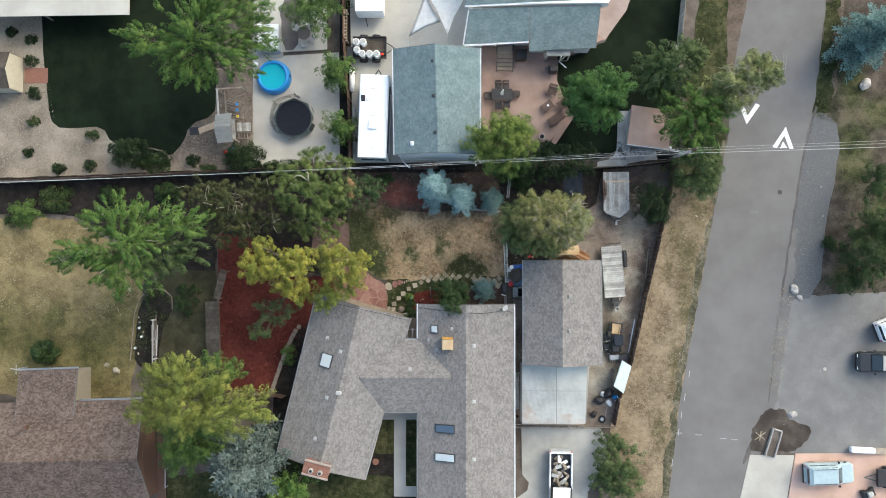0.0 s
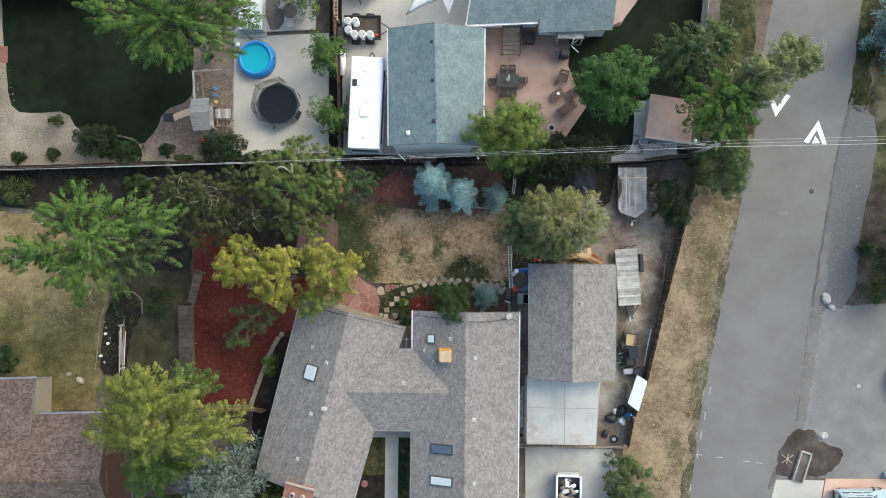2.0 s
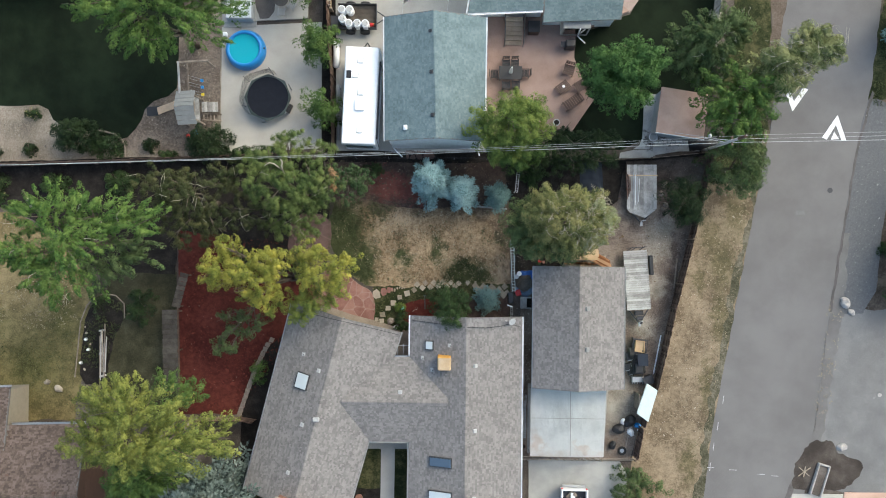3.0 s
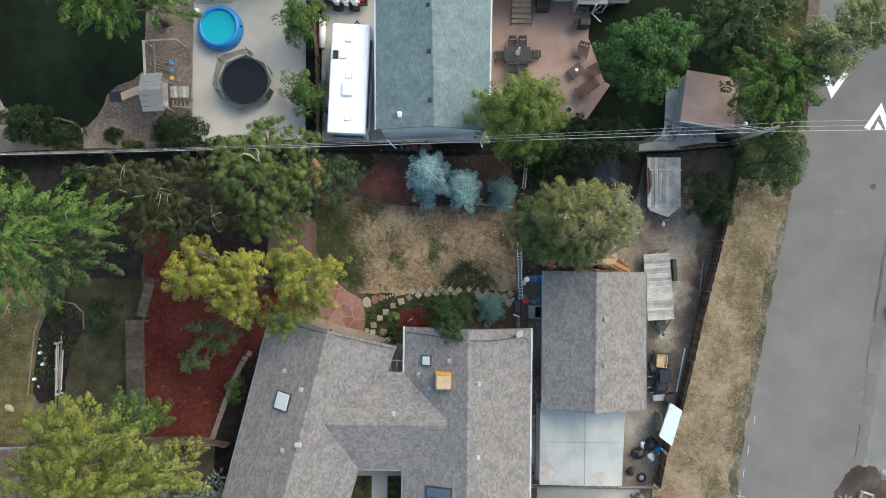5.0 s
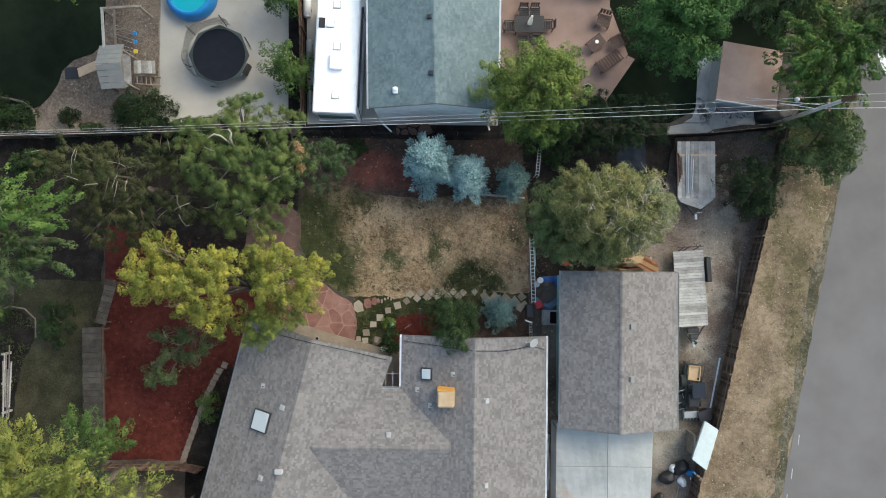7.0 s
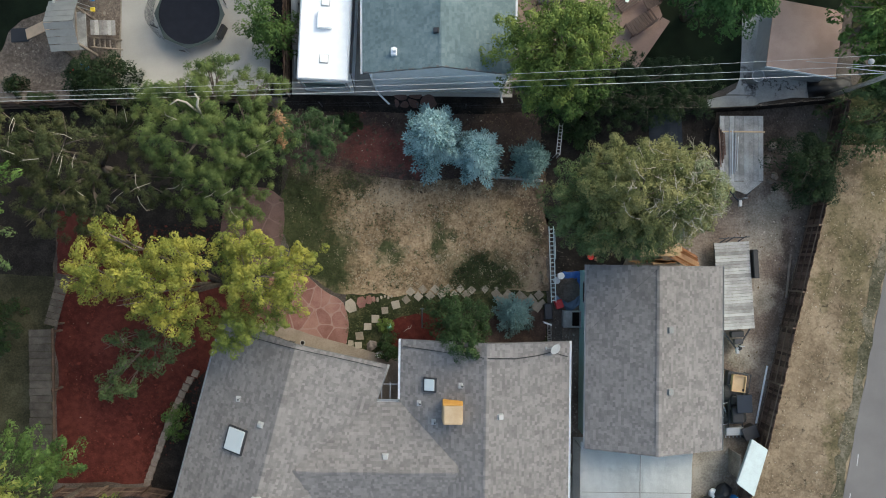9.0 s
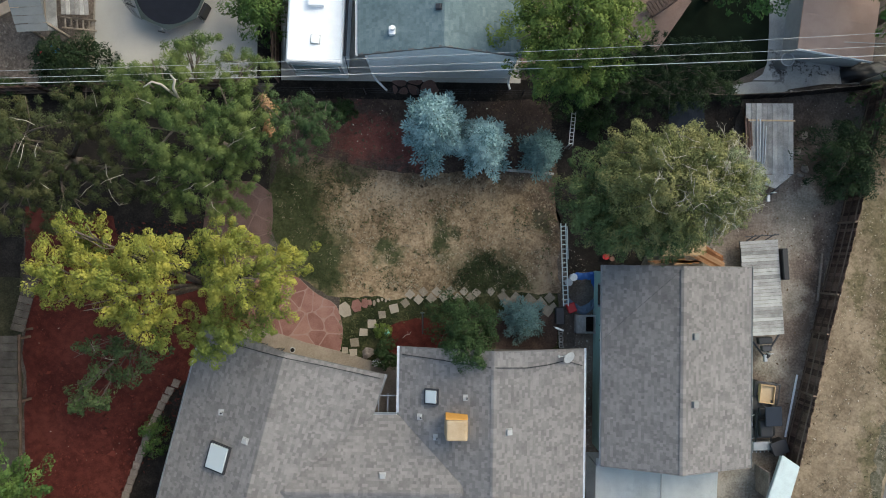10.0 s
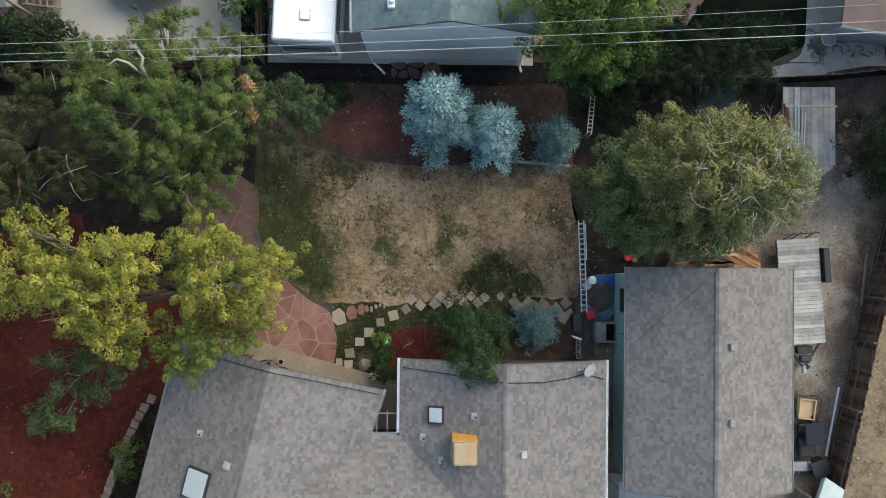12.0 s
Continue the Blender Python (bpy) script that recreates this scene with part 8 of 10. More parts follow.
for i, (pts, lab) in enumerate((((( -3.2, 22.6, 3.3), (-4.6, 19.1, 2.6), (-1.9, 20.2, 3.1)), "white triangular shade sail over concrete"), (((-3.1, 22.6, 3.4), (-1.34, 19.2, 2.7), (0.0, 21.9, 3.4)), "white shade sail tied to a house corner"))):
    sail = thing("shade_sail", lab, "shade sail", group="shade sails")
    bm = bmesh.new()
    a, b, c = [Vector(p) for p in pts]
    n = 8
    mid = (a + b + c) / 3
    vs = {}
    for u in range(n + 1):
        for v in range(n + 1 - u):
            s, t = u / n, v / n
            p = a * (1 - s - t) + b * s + c * t
            edge = min(s, t, 1 - s - t)
            pull = 0.16 * (1 - min(1, edge * 3)) * (1 - max(s, t, 1 - s - t)) * 1.6
            vs[u, v] = bm.verts.new(p.lerp(mid, pull) + Vector((0, 0, -0.15 * edge * 3)))
    for u in range(n):
        for v in range(n - u):
            bm.faces.new((vs[u, v], vs[u + 1, v], vs[u, v + 1]))
            if u + v < n - 1:
                bm.faces.new((vs[u + 1, v], vs[u + 1, v + 1], vs[u, v + 1]))
    bmesh.ops.solidify(bm, geom=bm.faces[:], thickness=0.01)
    part("cloth", bm, M_WHITE, sail, smooth=True)
    part("tie_rope", rods((tuple(b), (b.x - 0.1, b.y - 0.6, 2.0), 0.012)), M_CABLE, sail)
    part("mast", rods(((b.x - 0.1, b.y - 0.6, 0), (b.x - 0.1, b.y - 0.6, 2.1), 0.03)), M_METAL, sail)

# pool patio
pool = thing("inflatable_pool", "round blue soft-sided pool full of water", "pool", -16.62, 16.25, 0.07)
bm = bmesh.new()
prev = None
prof = [(1.5, 0.0), (1.52, 0.25), (1.45, 0.55), (1.38, 0.72), (1.3, 0.82), (1.2, 0.84), (1.13, 0.78), (1.13, 0.6), (1.2, 0.3)]
seg = 40
for r, z in prof:
    ring = [bm.verts.new((r * math.cos(2 * math.pi * k / seg), r * math.sin(2 * math.pi * k / seg), z)) for k in range(seg)]
    if prev:
        for k in range(seg):
            bm.faces.new((prev[k], prev[(k + 1) % seg], ring[(k + 1) % seg], ring[k]))
    prev = ring
part("wall", bm, M_POOL, pool, smooth=True)
part("water", cyl(bmesh.new(), (0, 0, 0.5), (0, 0, 0.66), 1.15, seg=40), M_WATER, pool, "still turquoise water")
part("inlet", box(bmesh.new(), 1.36, 1.5, 0.0, 0.14, 0.4, 0.62, 0.02), M_BLACK, pool)
part("pump", box(bmesh.new(), -1.75, -1.45, 1.05, 1.35, 0, 0.35, 0.04), M_WHITE, pool, "small white filter pump")

tramp = thing("trampoline", "round black trampoline with sagging net enclosure", "trampoline", -14.75, 12.55, 0.07)
part("mat", cyl(bmesh.new(), (0, 0, 0.84), (0, 0, 0.86), 1.55, seg=40), M_TRAMP, tramp)
bm = bmesh.new()
bmesh.ops.create_circle(bm, segments=40, radius=1.53)
inner = bm.edges[:]
out = bmesh.ops.extrude_edge_only(bm, edges=inner)
for v in [g for g in out["geom"] if isinstance(g, bmesh.types.BMVert)]:
    a = math.atan2(v.co.y, v.co.x) % (math.pi / 4) - math.pi / 8
    v.co *= 1.64 / math.cos(a) / 1.53
    v.co.z -= 0.03
for v in bm.verts:
    v.co.z += 0.9
bmesh.ops.solidify(bm, geom=bm.faces[:], thickness=0.03)
part("pad", bm, M_TRAMP_PAD, tramp, "faded green-grey rim pad")
for k in range(6):
    a = 2 * math.pi * k / 6 + 0.35
    part("leg", rods(((1.75 * math.cos(a), 1.75 * math.sin(a), 0), (1.75 * math.cos(a), 1.75 * math.sin(a), 0.87), 0.03)), M_METAL, tramp)
    h = 2.2 if k in (0, 1, 2) else 1.2
    part("net_pole", rods(((1.82 * math.cos(a), 1.82 * math.sin(a), 0.5), (1.95 * math.cos(a), 1.95 * math.sin(a), h), 0.028)), M_BLACK, tramp)
bm = bmesh.new()
for k in range(14):
    a0, a1 = 1.2 + k * 0.2, 1.2 + (k + 1) * 0.2
    z0 = 1.85 + 0.25 * math.cos((a0 - 1.35) * 6 * 0.98)
    z1 = 1.85 + 0.25 * math.cos((a1 - 1.35) * 6 * 0.98)
    q = [bm.verts.new(p) for p in ((1.8 * math.cos(a0), 1.8 * math.sin(a0), 0.92), (1.8 * math.cos(a1), 1.8 * math.sin(a1), 0.92), (1.88 * math.cos(a1), 1.88 * math.sin(a1), z1), (1.88 * math.cos(a0), 1.88 * math.sin(a0), z0))]
    for s in range(6):
        f0, f1 = s / 6, s / 6 + 0.06
        r = [q[0].co.lerp(q[1].co, f0), q[0].co.lerp(q[1].co, f1), q[3].co.lerp(q[2].co, f1), q[3].co.lerp(q[2].co, f0)]
        bm.faces.new([bm.verts.new(p) for p in r])
    for s in range(7):
        f0, f1 = s / 7, s / 7 + 0.03
        r = [q[0].co.lerp(q[3].co, f0), q[1].co.lerp(q[2].co, f0), q[1].co.lerp(q[2].co, f1), q[0].co.lerp(q[3].co, f1)]
        bm.faces.new([bm.verts.new(p) for p in r])
part("net", bm, M_BLACK, tramp, "sagging black safety net")
part("step_ladder", box(bmesh.new(), 1.6, 1.78, -0.35, 0.3, 0.1, 0.7, m=pose(0, 0, 0, 0, 0, -25)), M_BLACK, tramp)

tub = thing("hot_tub", "pale square hot tub with grey cover", "hot tub", -17.0, 19.6, 0.16)
part("shell", box(bmesh.new(), -1.0, 1.0, -1.2, 1.2, 0, 0.85, 0.12, seg=2), M_WHITE_DULL, tub)
part("cover", roughen(box(bmesh.new(), -0.94, 0.94, -1.14, 1.14, 0.85, 0.97, 0.05, seg=2), 0.01, 3), M_CANVAS, tub)
area("slab_step", [(-18.4, 18.5), (-15.9, 18.6), (-15.9, 18.1), (-18.4, 18.0)], 0.14, M_CONC_GREY, "low grey step beside a hot tub", "step")


def chair(name, label, x, y, rz, z=0.07, s=0.5, material=None, group="", category="chair"):
    ob = thing(name, label, category, x, y, z, rz, group)
    m = material or M_WICKER
    for i in range(5):
        part("seat_slat", boxes((-s / 2, s / 2, -s / 2 + i * s / 5, -s / 2 + i * s / 5 + s / 5 - 0.015, 0.4, 0.43)), m, ob)
    for i in range(4):
        part("back_slat", box(bmesh.new(), -s / 2 + 0.02 + i * s / 4, -s / 2 + 0.02 + i * s / 4 + s / 6, s / 2 - 0.01, s / 2 + 0.02, 0.45, 0.9, m=pose(0, 0, 0, -8, 0, 0)), m, ob)
    part("back_rail", box(bmesh.new(), -s / 2, s / 2, s / 2 - 0.015, s / 2 + 0.025, 0.88, 0.94, m=pose(0, 0, 0, -8, 0, 0)), m, ob)
    for a in (-1, 1):
        part("arm", boxes((a * s / 2 - 0.03, a * s / 2 + 0.03, -s / 2, s / 2, 0.62, 0.65)), m, ob)
        for b in (-1, 1):
            part("leg", boxes((a * s / 2 - 0.025, a * s / 2 + 0.025, b * s / 2 - 0.025, b * s / 2 + 0.025, 0, 0.62)), m, ob)
    return ob


rt = thing("round_table", "round dark patio table on concrete", "table", -13.9, 20.0, 0.16)
part("tabletop", cyl(bmesh.new(), (0, 0, 0.7), (0, 0, 0.74), 0.58, seg=28), M_WET, rt)
part("pedestal", rods(((0, 0, 0), (0, 0, 0.7), 0.05), ((0, 0, 0), (0, 0, 0.04), 0.3), seg=16), M_DARKMETAL, rt)
for x, y, a in ((-13.15, 19.6, -120), (-13.9, 19.1, 180), (-14.6, 20.5, 60), (-13.3, 20.8, -40)):
    chair("patio_chair", "pale patio chair at a round table", x, y, a, 0.16, 0.48, M_WHITE_DULL, "chairs round the patio table")

# play set
play = thing("play_set", "weathered timber play set with slide, swings and ramp", "play set", -20.4, 11.5, 0.03, 4)
for i in range(2):
    s = 1 if i else -1
    for k in range(4):
        bm = box(bmesh.new(), -0.7, 0.7, -0.16, 0.16, -0.015, 0.015, m=pose(0, s * (0.16 + 0.31 * k), 2.72 - 0.16 * k - (0.03 if k > 2 else 0), -26 * s, 0, 0))
        part("roof_board", bm, M_VENT, play)
for x in (-0.6, 0.6):
    for y in (-0.9, 0.9):
        part("post", boxes((x - 0.05, x + 0.05, y - 0.05, y + 0.05, 0, 2.3)), M_RAIL, play)
part("platform", boxes((-0.65, 0.65, -0.95, 0.95, 1.2, 1.26)), M_WOOD_OLD, play)
sl = part("slide", box(bmesh.new(), -1.0, 1.0, -0.27, 0.27, -0.03, 0.03, 0.02, m=pose(-1.95, 0.4, 0.72, 0, -26, 8)), M_SLIDE, play, "tan plastic slide chute")
part("landing_mat", boxes((-3.75, -2.85, 0.0, 0.7, 0.02, 0.05)), M_BLACK, play, "black rubber landing mat")
part("swing_beam", boxes((-0.5, -0.38, 1.0, 3.4, 2.1, 2.22)), M_WOOD_OLD, play)
part("swing_beam", boxes((0.1, 0.2, 1.0, 3.4, 1.9, 2.0)), M_RAIL, play)
part("cross_beam", boxes((-0.6, 1.7, 3.35, 3.47, 1.9, 2.05)), M_RAIL, play)
for x in (-0.55, 1.6):
    part("beam_post", boxes((x - 0.05, x + 0.05, 3.36, 3.46, 0, 1.95)), M_RAIL, play)
for y, m in ((2.3, M_POOL), (1.8, M_POOL), (1.25, M_YELLOW)):
    sw = part("swing_seat", box(bmesh.new(), 0.62, 0.86, y - 0.12, y + 0.12, 0.55, 0.65, 0.03), m, play)
    part("swing_chain", rods(((0.74, y - 0.1, 0.6), (0.2, y - 0.1, 1.95), 0.01), ((0.74, y + 0.1, 0.6), (0.2, y + 0.1, 1.95), 0.01)), M_METAL, sw)
for i in range(6):
    part("ramp_board", box(bmesh.new(), 0.75 + i * 0.19, 0.75 + i * 0.19 + 0.18, -0.15, 0.6, 0.95 - i * 0.05, 1.0 - i * 0.05), M_WOOD_OLD, play)
for i in range(5):
    part("rung", boxes((0.75 + i * 0.22, 0.81 + i * 0.22, -0.7, -0.25, 0.2 + 0.12 * (4 - i), 0.26 + 0.12 * (4 - i))), M_RAIL, play)
for a, b in (((0.7, -0.72, 0.9), (1.95, -0.72, 0.1)), ((0.7, -0.23, 0.9), (1.95, -0.23, 0.1)), ((0.55, -0.9, 2.1), (0.55, 1.1, 2.1))):
    part("side_rail", rods((a, b, 0.045)), M_RAIL, play)
toy = thing("toy_bucket", "blue plastic toy bucket on gravel", "toy", -20.3, 10.0, 0.03)
part("shell", cyl(bmesh.new(), (0, 0, 0), (0, 0, 0.3), 0.16, 0.2, 14), M_POOL, toy)
ballo = thing("toy_ball", "red toy ball on gravel", "toy", -20.95, 9.75, 0.03)
part("shell", ball(bmesh.new(), (0, 0, 0.17), 0.17), M_RED, ballo)

# propane tanks and long white cylinders by the fence
for x, y, ln, r, m in ((-9.75, 16.0, 1.9, 0.24, M_WHITE), (-9.6, 13.0, 1.2, 0.18, M_WHITE_DULL), (-9.55, 10.4, 1.6, 0.1, M_METAL)):
    tk = thing("gas_tank", "long pale cylindrical tank lying beside a fence", "tank", x, y, 0.06, 0, "cylinders by the fence")
    bm = cyl(bmesh.new(), (0, -ln / 2, 0.1 + r), (0, ln / 2, 0.1 + r), r, seg=16)
    ball(bm, (0, ln / 2, 0.1 + r), r, 1, 0.5, 1)
    ball(bm, (0, -ln / 2, 0.1 + r), r, 1, 0.5, 1)
    part("shell", bm, m, tk, smooth=True)
    part("cradle", boxes((-r, r, -ln * 0.3, -ln * 0.3 + 0.08, 0, 0.14), (-r, r, ln * 0.3, ln * 0.3 + 0.08, 0, 0.14)), M_DARKMETAL, tk)
bin_ = thing("storage_bin", "dark storage bin between fence and camper", "bin", -9.85, 18.2, 0.06)
part("tub", box(bmesh.new(), -0.25, 0.25, -0.5, 0.5, 0, 0.8, 0.04), M_BLACK, bin_)
part("lid", box(bmesh.new(), -0.28, 0.28, -0.53, 0.53, 0.8, 0.86, 0.02), M_DARKMETAL, bin_)
lad = thing("ladder", "yellow fibreglass ladder against a fence", "ladder", -10.15, 20.6, 0.05)
for x in (-0.2, 0.2):
    part("rail", rods(((x * 0.6 - 0.1, -1.3, 0.9), (x * 0.6 - 0.05, 1.3, 1.2), 0.04)), M_YELLOWCOVER, lad)
for i in range(8):
    part("rung", rods(((-0.22, -1.1 + i * 0.3, 0.95 + i * 0.03), (0.05, -1.1 + i * 0.3, 0.95 + i * 0.03), 0.018)), M_ALU, lad)
for x in (-0.1,):
    part("bracket", boxes((-0.2, 0.08, -1.35, -1.25, 0, 0.92), (-0.2, 0.08, 1.2, 1.3, 0, 1.18)), M_RAIL, lad)

# patio furniture on the raised red patio
PZ = 0.32
table = thing("dining_table", "dark rectangular outdoor dining table", "table", 3.3, 14.5, PZ)
part("tabletop", box(bmesh.new(), -0.85, 0.85, -0.5, 0.5, 0.7, 0.75, 0.02), M_BLACK, table)
for x in (-0.75, 0.75):
    for y in (-0.42, 0.42):
        part("leg", boxes((x - 0.03, x + 0.03, y - 0.03, y + 0.03, 0, 0.7)), M_BLACK, table)
cloth = thing("folded_umbrella", "pale folded umbrella top above a table", "umbrella", 3.32, 14.55, PZ + 0.75)
part("shaft", rods(((0, 0, -0.7), (0, 0, 0.9), 0.02)), M_METAL, cloth)
part("folds", roughen(cyl(bmesh.new(), (0, 0, 0.0), (0.05, 0.12, 0.95), 0.16, 0.05, 10), 0.03, 6), M_CANVAS, cloth)
for x, y, a in ((2.99, 15.3, 0), (3.64, 15.3, 0), (2.14, 14.45, 90), (4.43, 14.55, -90), (3.0, 13.65, 180), (3.72, 13.7, 180)):
    chair("dining_chair", "dark slatted outdoor dining chair", x, y, a, PZ, 0.52, M_BLACK, "chairs round the dining table")
ct = thing("coffee_table", "low dark brown slatted coffee table", "table", 7.24, 13.55, PZ, 38)
for i in range(6):
    part("slat", boxes((-0.5, 0.5, -0.36 + i * 0.12, -0.36 + i * 0.12 + 0.105, 0.38, 0.42)), M_WICKER, ct)
for x in (-0.45, 0.45):
    for y in (-0.3, 0.3):
        part("leg", boxes((x - 0.03, x + 0.03, y - 0.03, y + 0.03, 0, 0.38)), M_WICKER, ct)
cup = thing("bowl", "small white bowl on a coffee table", "bowl", 7.28, 13.58, PZ + 0.42)
part("bowl_shell", cyl(bmesh.new(), (0, 0, 0), (0, 0, 0.07), 0.05, 0.11, 14), M_WHITE, cup)
chair("lounge_chair", "brown slatted lounge chair on a patio", 7.66, 14.85, -15, PZ, 0.72, M_WICKER, "lounge seats")
chair("lounge_chair", "brown slatted lounge chair by the patio edge", 8.5, 13.6, -60, PZ, 0.7, M_WICKER, "lounge seats")
bench = thing("lounge_bench", "brown slatted two-seat lounge bench", "bench", 7.95, 12.5, PZ, 35, "lounge seats")
for i in range(8):
    part("seat_slat", boxes((-0.7 + i * 0.175, -0.7 + i * 0.175 + 0.14, -0.38, 0.3, 0.38, 0.42)), M_WICKER, bench)
part("back_rail", boxes((-0.72, 0.72, -0.45, -0.39, 0.42, 0.85)), M_WICKER, bench)
for a in (-1, 1):
    part("arm", boxes((a * 0.72 - 0.03, a * 0.72 + 0.03, -0.4, 0.32, 0.6, 0.64)), M_WICKER, bench)
    for b in (-0.36, 0.26):
        part("leg", boxes((a * 0.7 - 0.03, a * 0.7 + 0.03, b - 0.03, b + 0.03, 0, 0.6)), M_WICKER, bench)
pot = thing("plant_pot", "round pale pot with dark soil", "pot", 6.78, 10.9, PZ)
part("pot_shell", cyl(bmesh.new(), (0, 0, 0), (0, 0, 0.42), 0.18, 0.26, 20), M_WHITE_DULL, pot)
part("soil", cyl(bmesh.new(), (0, 0, 0.42), (0, 0, 0.425), 0.19, seg=20), M_SOIL, pot)
stairs = thing("porch_stairs", "grey timber porch stairs with dark side rails", "stairs", 3.55, 17.6, PZ)
for i in range(6):
    part("step", box(bmesh.new(), -0.62, 0.62, -0.85 + i * 0.3, -0.55 + i * 0.3, 0.0, 0.17 * (i + 1), 0.008), M_TANWALK, stairs)
for s in (-0.7, 0.7):
    part("stair_rail", rods(((s, -0.95, 0.9), (s, 1.0, 1.9), 0.04), ((s, -0.95, 0), (s, -0.95, 0.9), 0.035), ((s, 1.0, 0), (s, 1.0, 1.9), 0.035)), M_DARKMETAL, stairs)
grill = thing("barbecue_grill", "dark covered barbecue beside a bay window", "grill", 7.7, 16.65, PZ)
part("hood", box(bmesh.new(), -0.35, 0.35, -0.28, 0.28, 0.75, 1.1, 0.1, seg=2), M_BLACK, grill)
part("cart", boxes((-0.35, 0.35, -0.25, 0.25, 0.0, 0.74)), M_DARKMETAL, grill)
part("side_shelf", boxes((-0.7, -0.36, -0.2, 0.2, 0.72, 0.76)), M_DARKMETAL, grill)
store = thing("wicker_storage", "dark storage boxes against a house wall", "box", 5.0, 17.9, PZ)
part("chest", box(bmesh.new(), -0.4, 0.4, -0.4, 0.4, 0, 0.9, 0.04), M_WICKER, store)
part("lid", box(bmesh.new(), -0.43, 0.43, -0.43, 0.43, 0.9, 0.96, 0.02), M_BLACK, store)

# ---- central yard: patio stones, steps and clutter ----
def clip(poly, px, py, nx, ny):
    """The side of an outline where (p - px, py) . n <= 0."""
    out = []
    for i in range(len(poly)):
        a, b = poly[i - 1], poly[i]
        da, db = (a[0] - px) * nx + (a[1] - py) * ny, (b[0] - px) * nx + (b[1] - py) * ny
        if da <= 0:
            out.append(a)
        if (da <= 0) != (db <= 0):
            t = da / (da - db)
            out.append((a[0] + (b[0] - a[0]) * t, a[1] + (b[1] - a[1]) * t))
    return out


def flagstones(parent, outline, count, seed, z=0.06, gap=0.03, material=None):
    """Irregular slabs that fill an outline, each a piece of its own."""
    rng = random.Random(seed)
    xs, ys = [p[0] for p in outline], [p[1] for p in outline]
    pts = []
    while len(pts) < count:
        p = (rng.uniform(min(xs), max(xs)), rng.uniform(min(ys), max(ys)))
        if inside(*p, outline) and all(math.hypot(p[0] - q[0], p[1] - q[1]) > 0.33 for q in pts):
            pts.append(p)
    for p in pts:
        cell = list(outline)
        for q in pts:
            if q is not p:
                d = math.hypot(q[0] - p[0], q[1] - p[1])
                nx, ny = (q[0] - p[0]) / d, (q[1] - p[1]) / d
                cell = clip(cell, (p[0] + q[0]) / 2 - nx * gap, (p[1] + q[1]) / 2 - ny * gap, nx, ny)
                if len(cell) < 3:
                    break
        if len(cell) >= 3:
            cx, cy = sum(c[0] for c in cell) / len(cell), sum(c[1] for c in cell) / len(cell)
            cell = rounded(wavy([(cx + (x - cx) * 0.98, cy + (y - cy) * 0.98) for x, y in cell], 0.3, 0.03, 3, count), 1)
            part("flagstone", prism(bmesh.new(), cell, 0.0, z + rng.uniform(-0.002, 0.006)), material or M_FLAG, parent)


P1 = rounded([(-10.6, -0.3), (-9.5, 0.25), (-9.0, -0.35), (-8.4, -0.9), (-7.8, -1.4), (-7.0, -1.75), (-6.75, -2.3), (-6.6, -3.1), (-6.75, -4.2), (-7.3, -4.2), (-8.4, -3.72), (-10.4, -2.95), (-11.6, -2.6)], 1)
t1 = area("stone_terrace", P1, 0.035, M_FLAG_JOINT, "rounded red flagstone terrace with pale joints", "terrace")
flagstones(t1, P1, 24, 3, 0.04, 0.02)
P2 = rounded([(-13.0, 4.0), (-10.1, 3.9), (-9.95, 1.8), (-10.4, 0.3), (-11.6, -0.4), (-13.4, 0.6)], 1)
t2 = area("stone_walk", P2, 0.042, M_OLDJOINT, "dusty red flagstone path under trees", "path")
flagstones(t2, P2, 18, 5, 0.048, 0.022, M_OLDFLAG)

path = thing("stepping_stone_path", "buff square stepping stones across weedy ground", "path")
rng = random.Random(8)
for i, (x, y, s) in enumerate(((-4.78, -2.26, 0.24), (-4.23, -1.97, 0.3), (-3.71, -1.7, 0.24), (-3.49, -1.29, 0.25), (-3.1, -1.54, 0.26), (-2.86, -1.16, 0.26), (-2.5, -1.47, 0.26), (-2.24, -1.14, 0.26), (-1.91, -1.42, 0.26), (-1.6, -1.12, 0.26), (-1.25, -1.42, 0.25), (-0.95, -1.12, 0.24), (-0.37, -1.16, 0.24), (-0.64, -1.4, 0.25), (0.3, -1.1, 0.22), (0.87, -1.33, 0.26), (1.52, -1.38, 0.3), (1.14, -1.6, 0.28), (2.12, -1.52, 0.36), (2.66, -1.64, 0.33), (3.09, -1.37, 0.28), (3.25, -1.76, 0.18), (2.99, -1.98, 0.3), (0.9, -1.05, 0.12),
                              (-5.26, -2.7, 0.27), (-5.65, -3.1, 0.25), (-6.06, -3.59, 0.29), (-6.12, -4.04, 0.24), (-6.5, -3.95, 0.2))):
    a = 45 if -4.0 < x < 4 and y > -2.1 else 6
    s *= 0.7
    pts = [(u * s * rng.uniform(0.9, 1.08), v * s * rng.uniform(0.9, 1.08)) for u, v in ((-1, -1), (1, -1), (1, 1), (-1, 1))]
    bm = prism(bmesh.new(), wavy(pts, 0.2, 0.03, 5, i), 0.0, 0.055 + rng.uniform(0, 0.012))
    st = part("stone", bm, M_STONE, path)
    st.matrix_basis = pose(x, y, 0.02, rng.uniform(-1, 1), rng.uniform(-1, 1), a + rng.uniform(-8, 8))
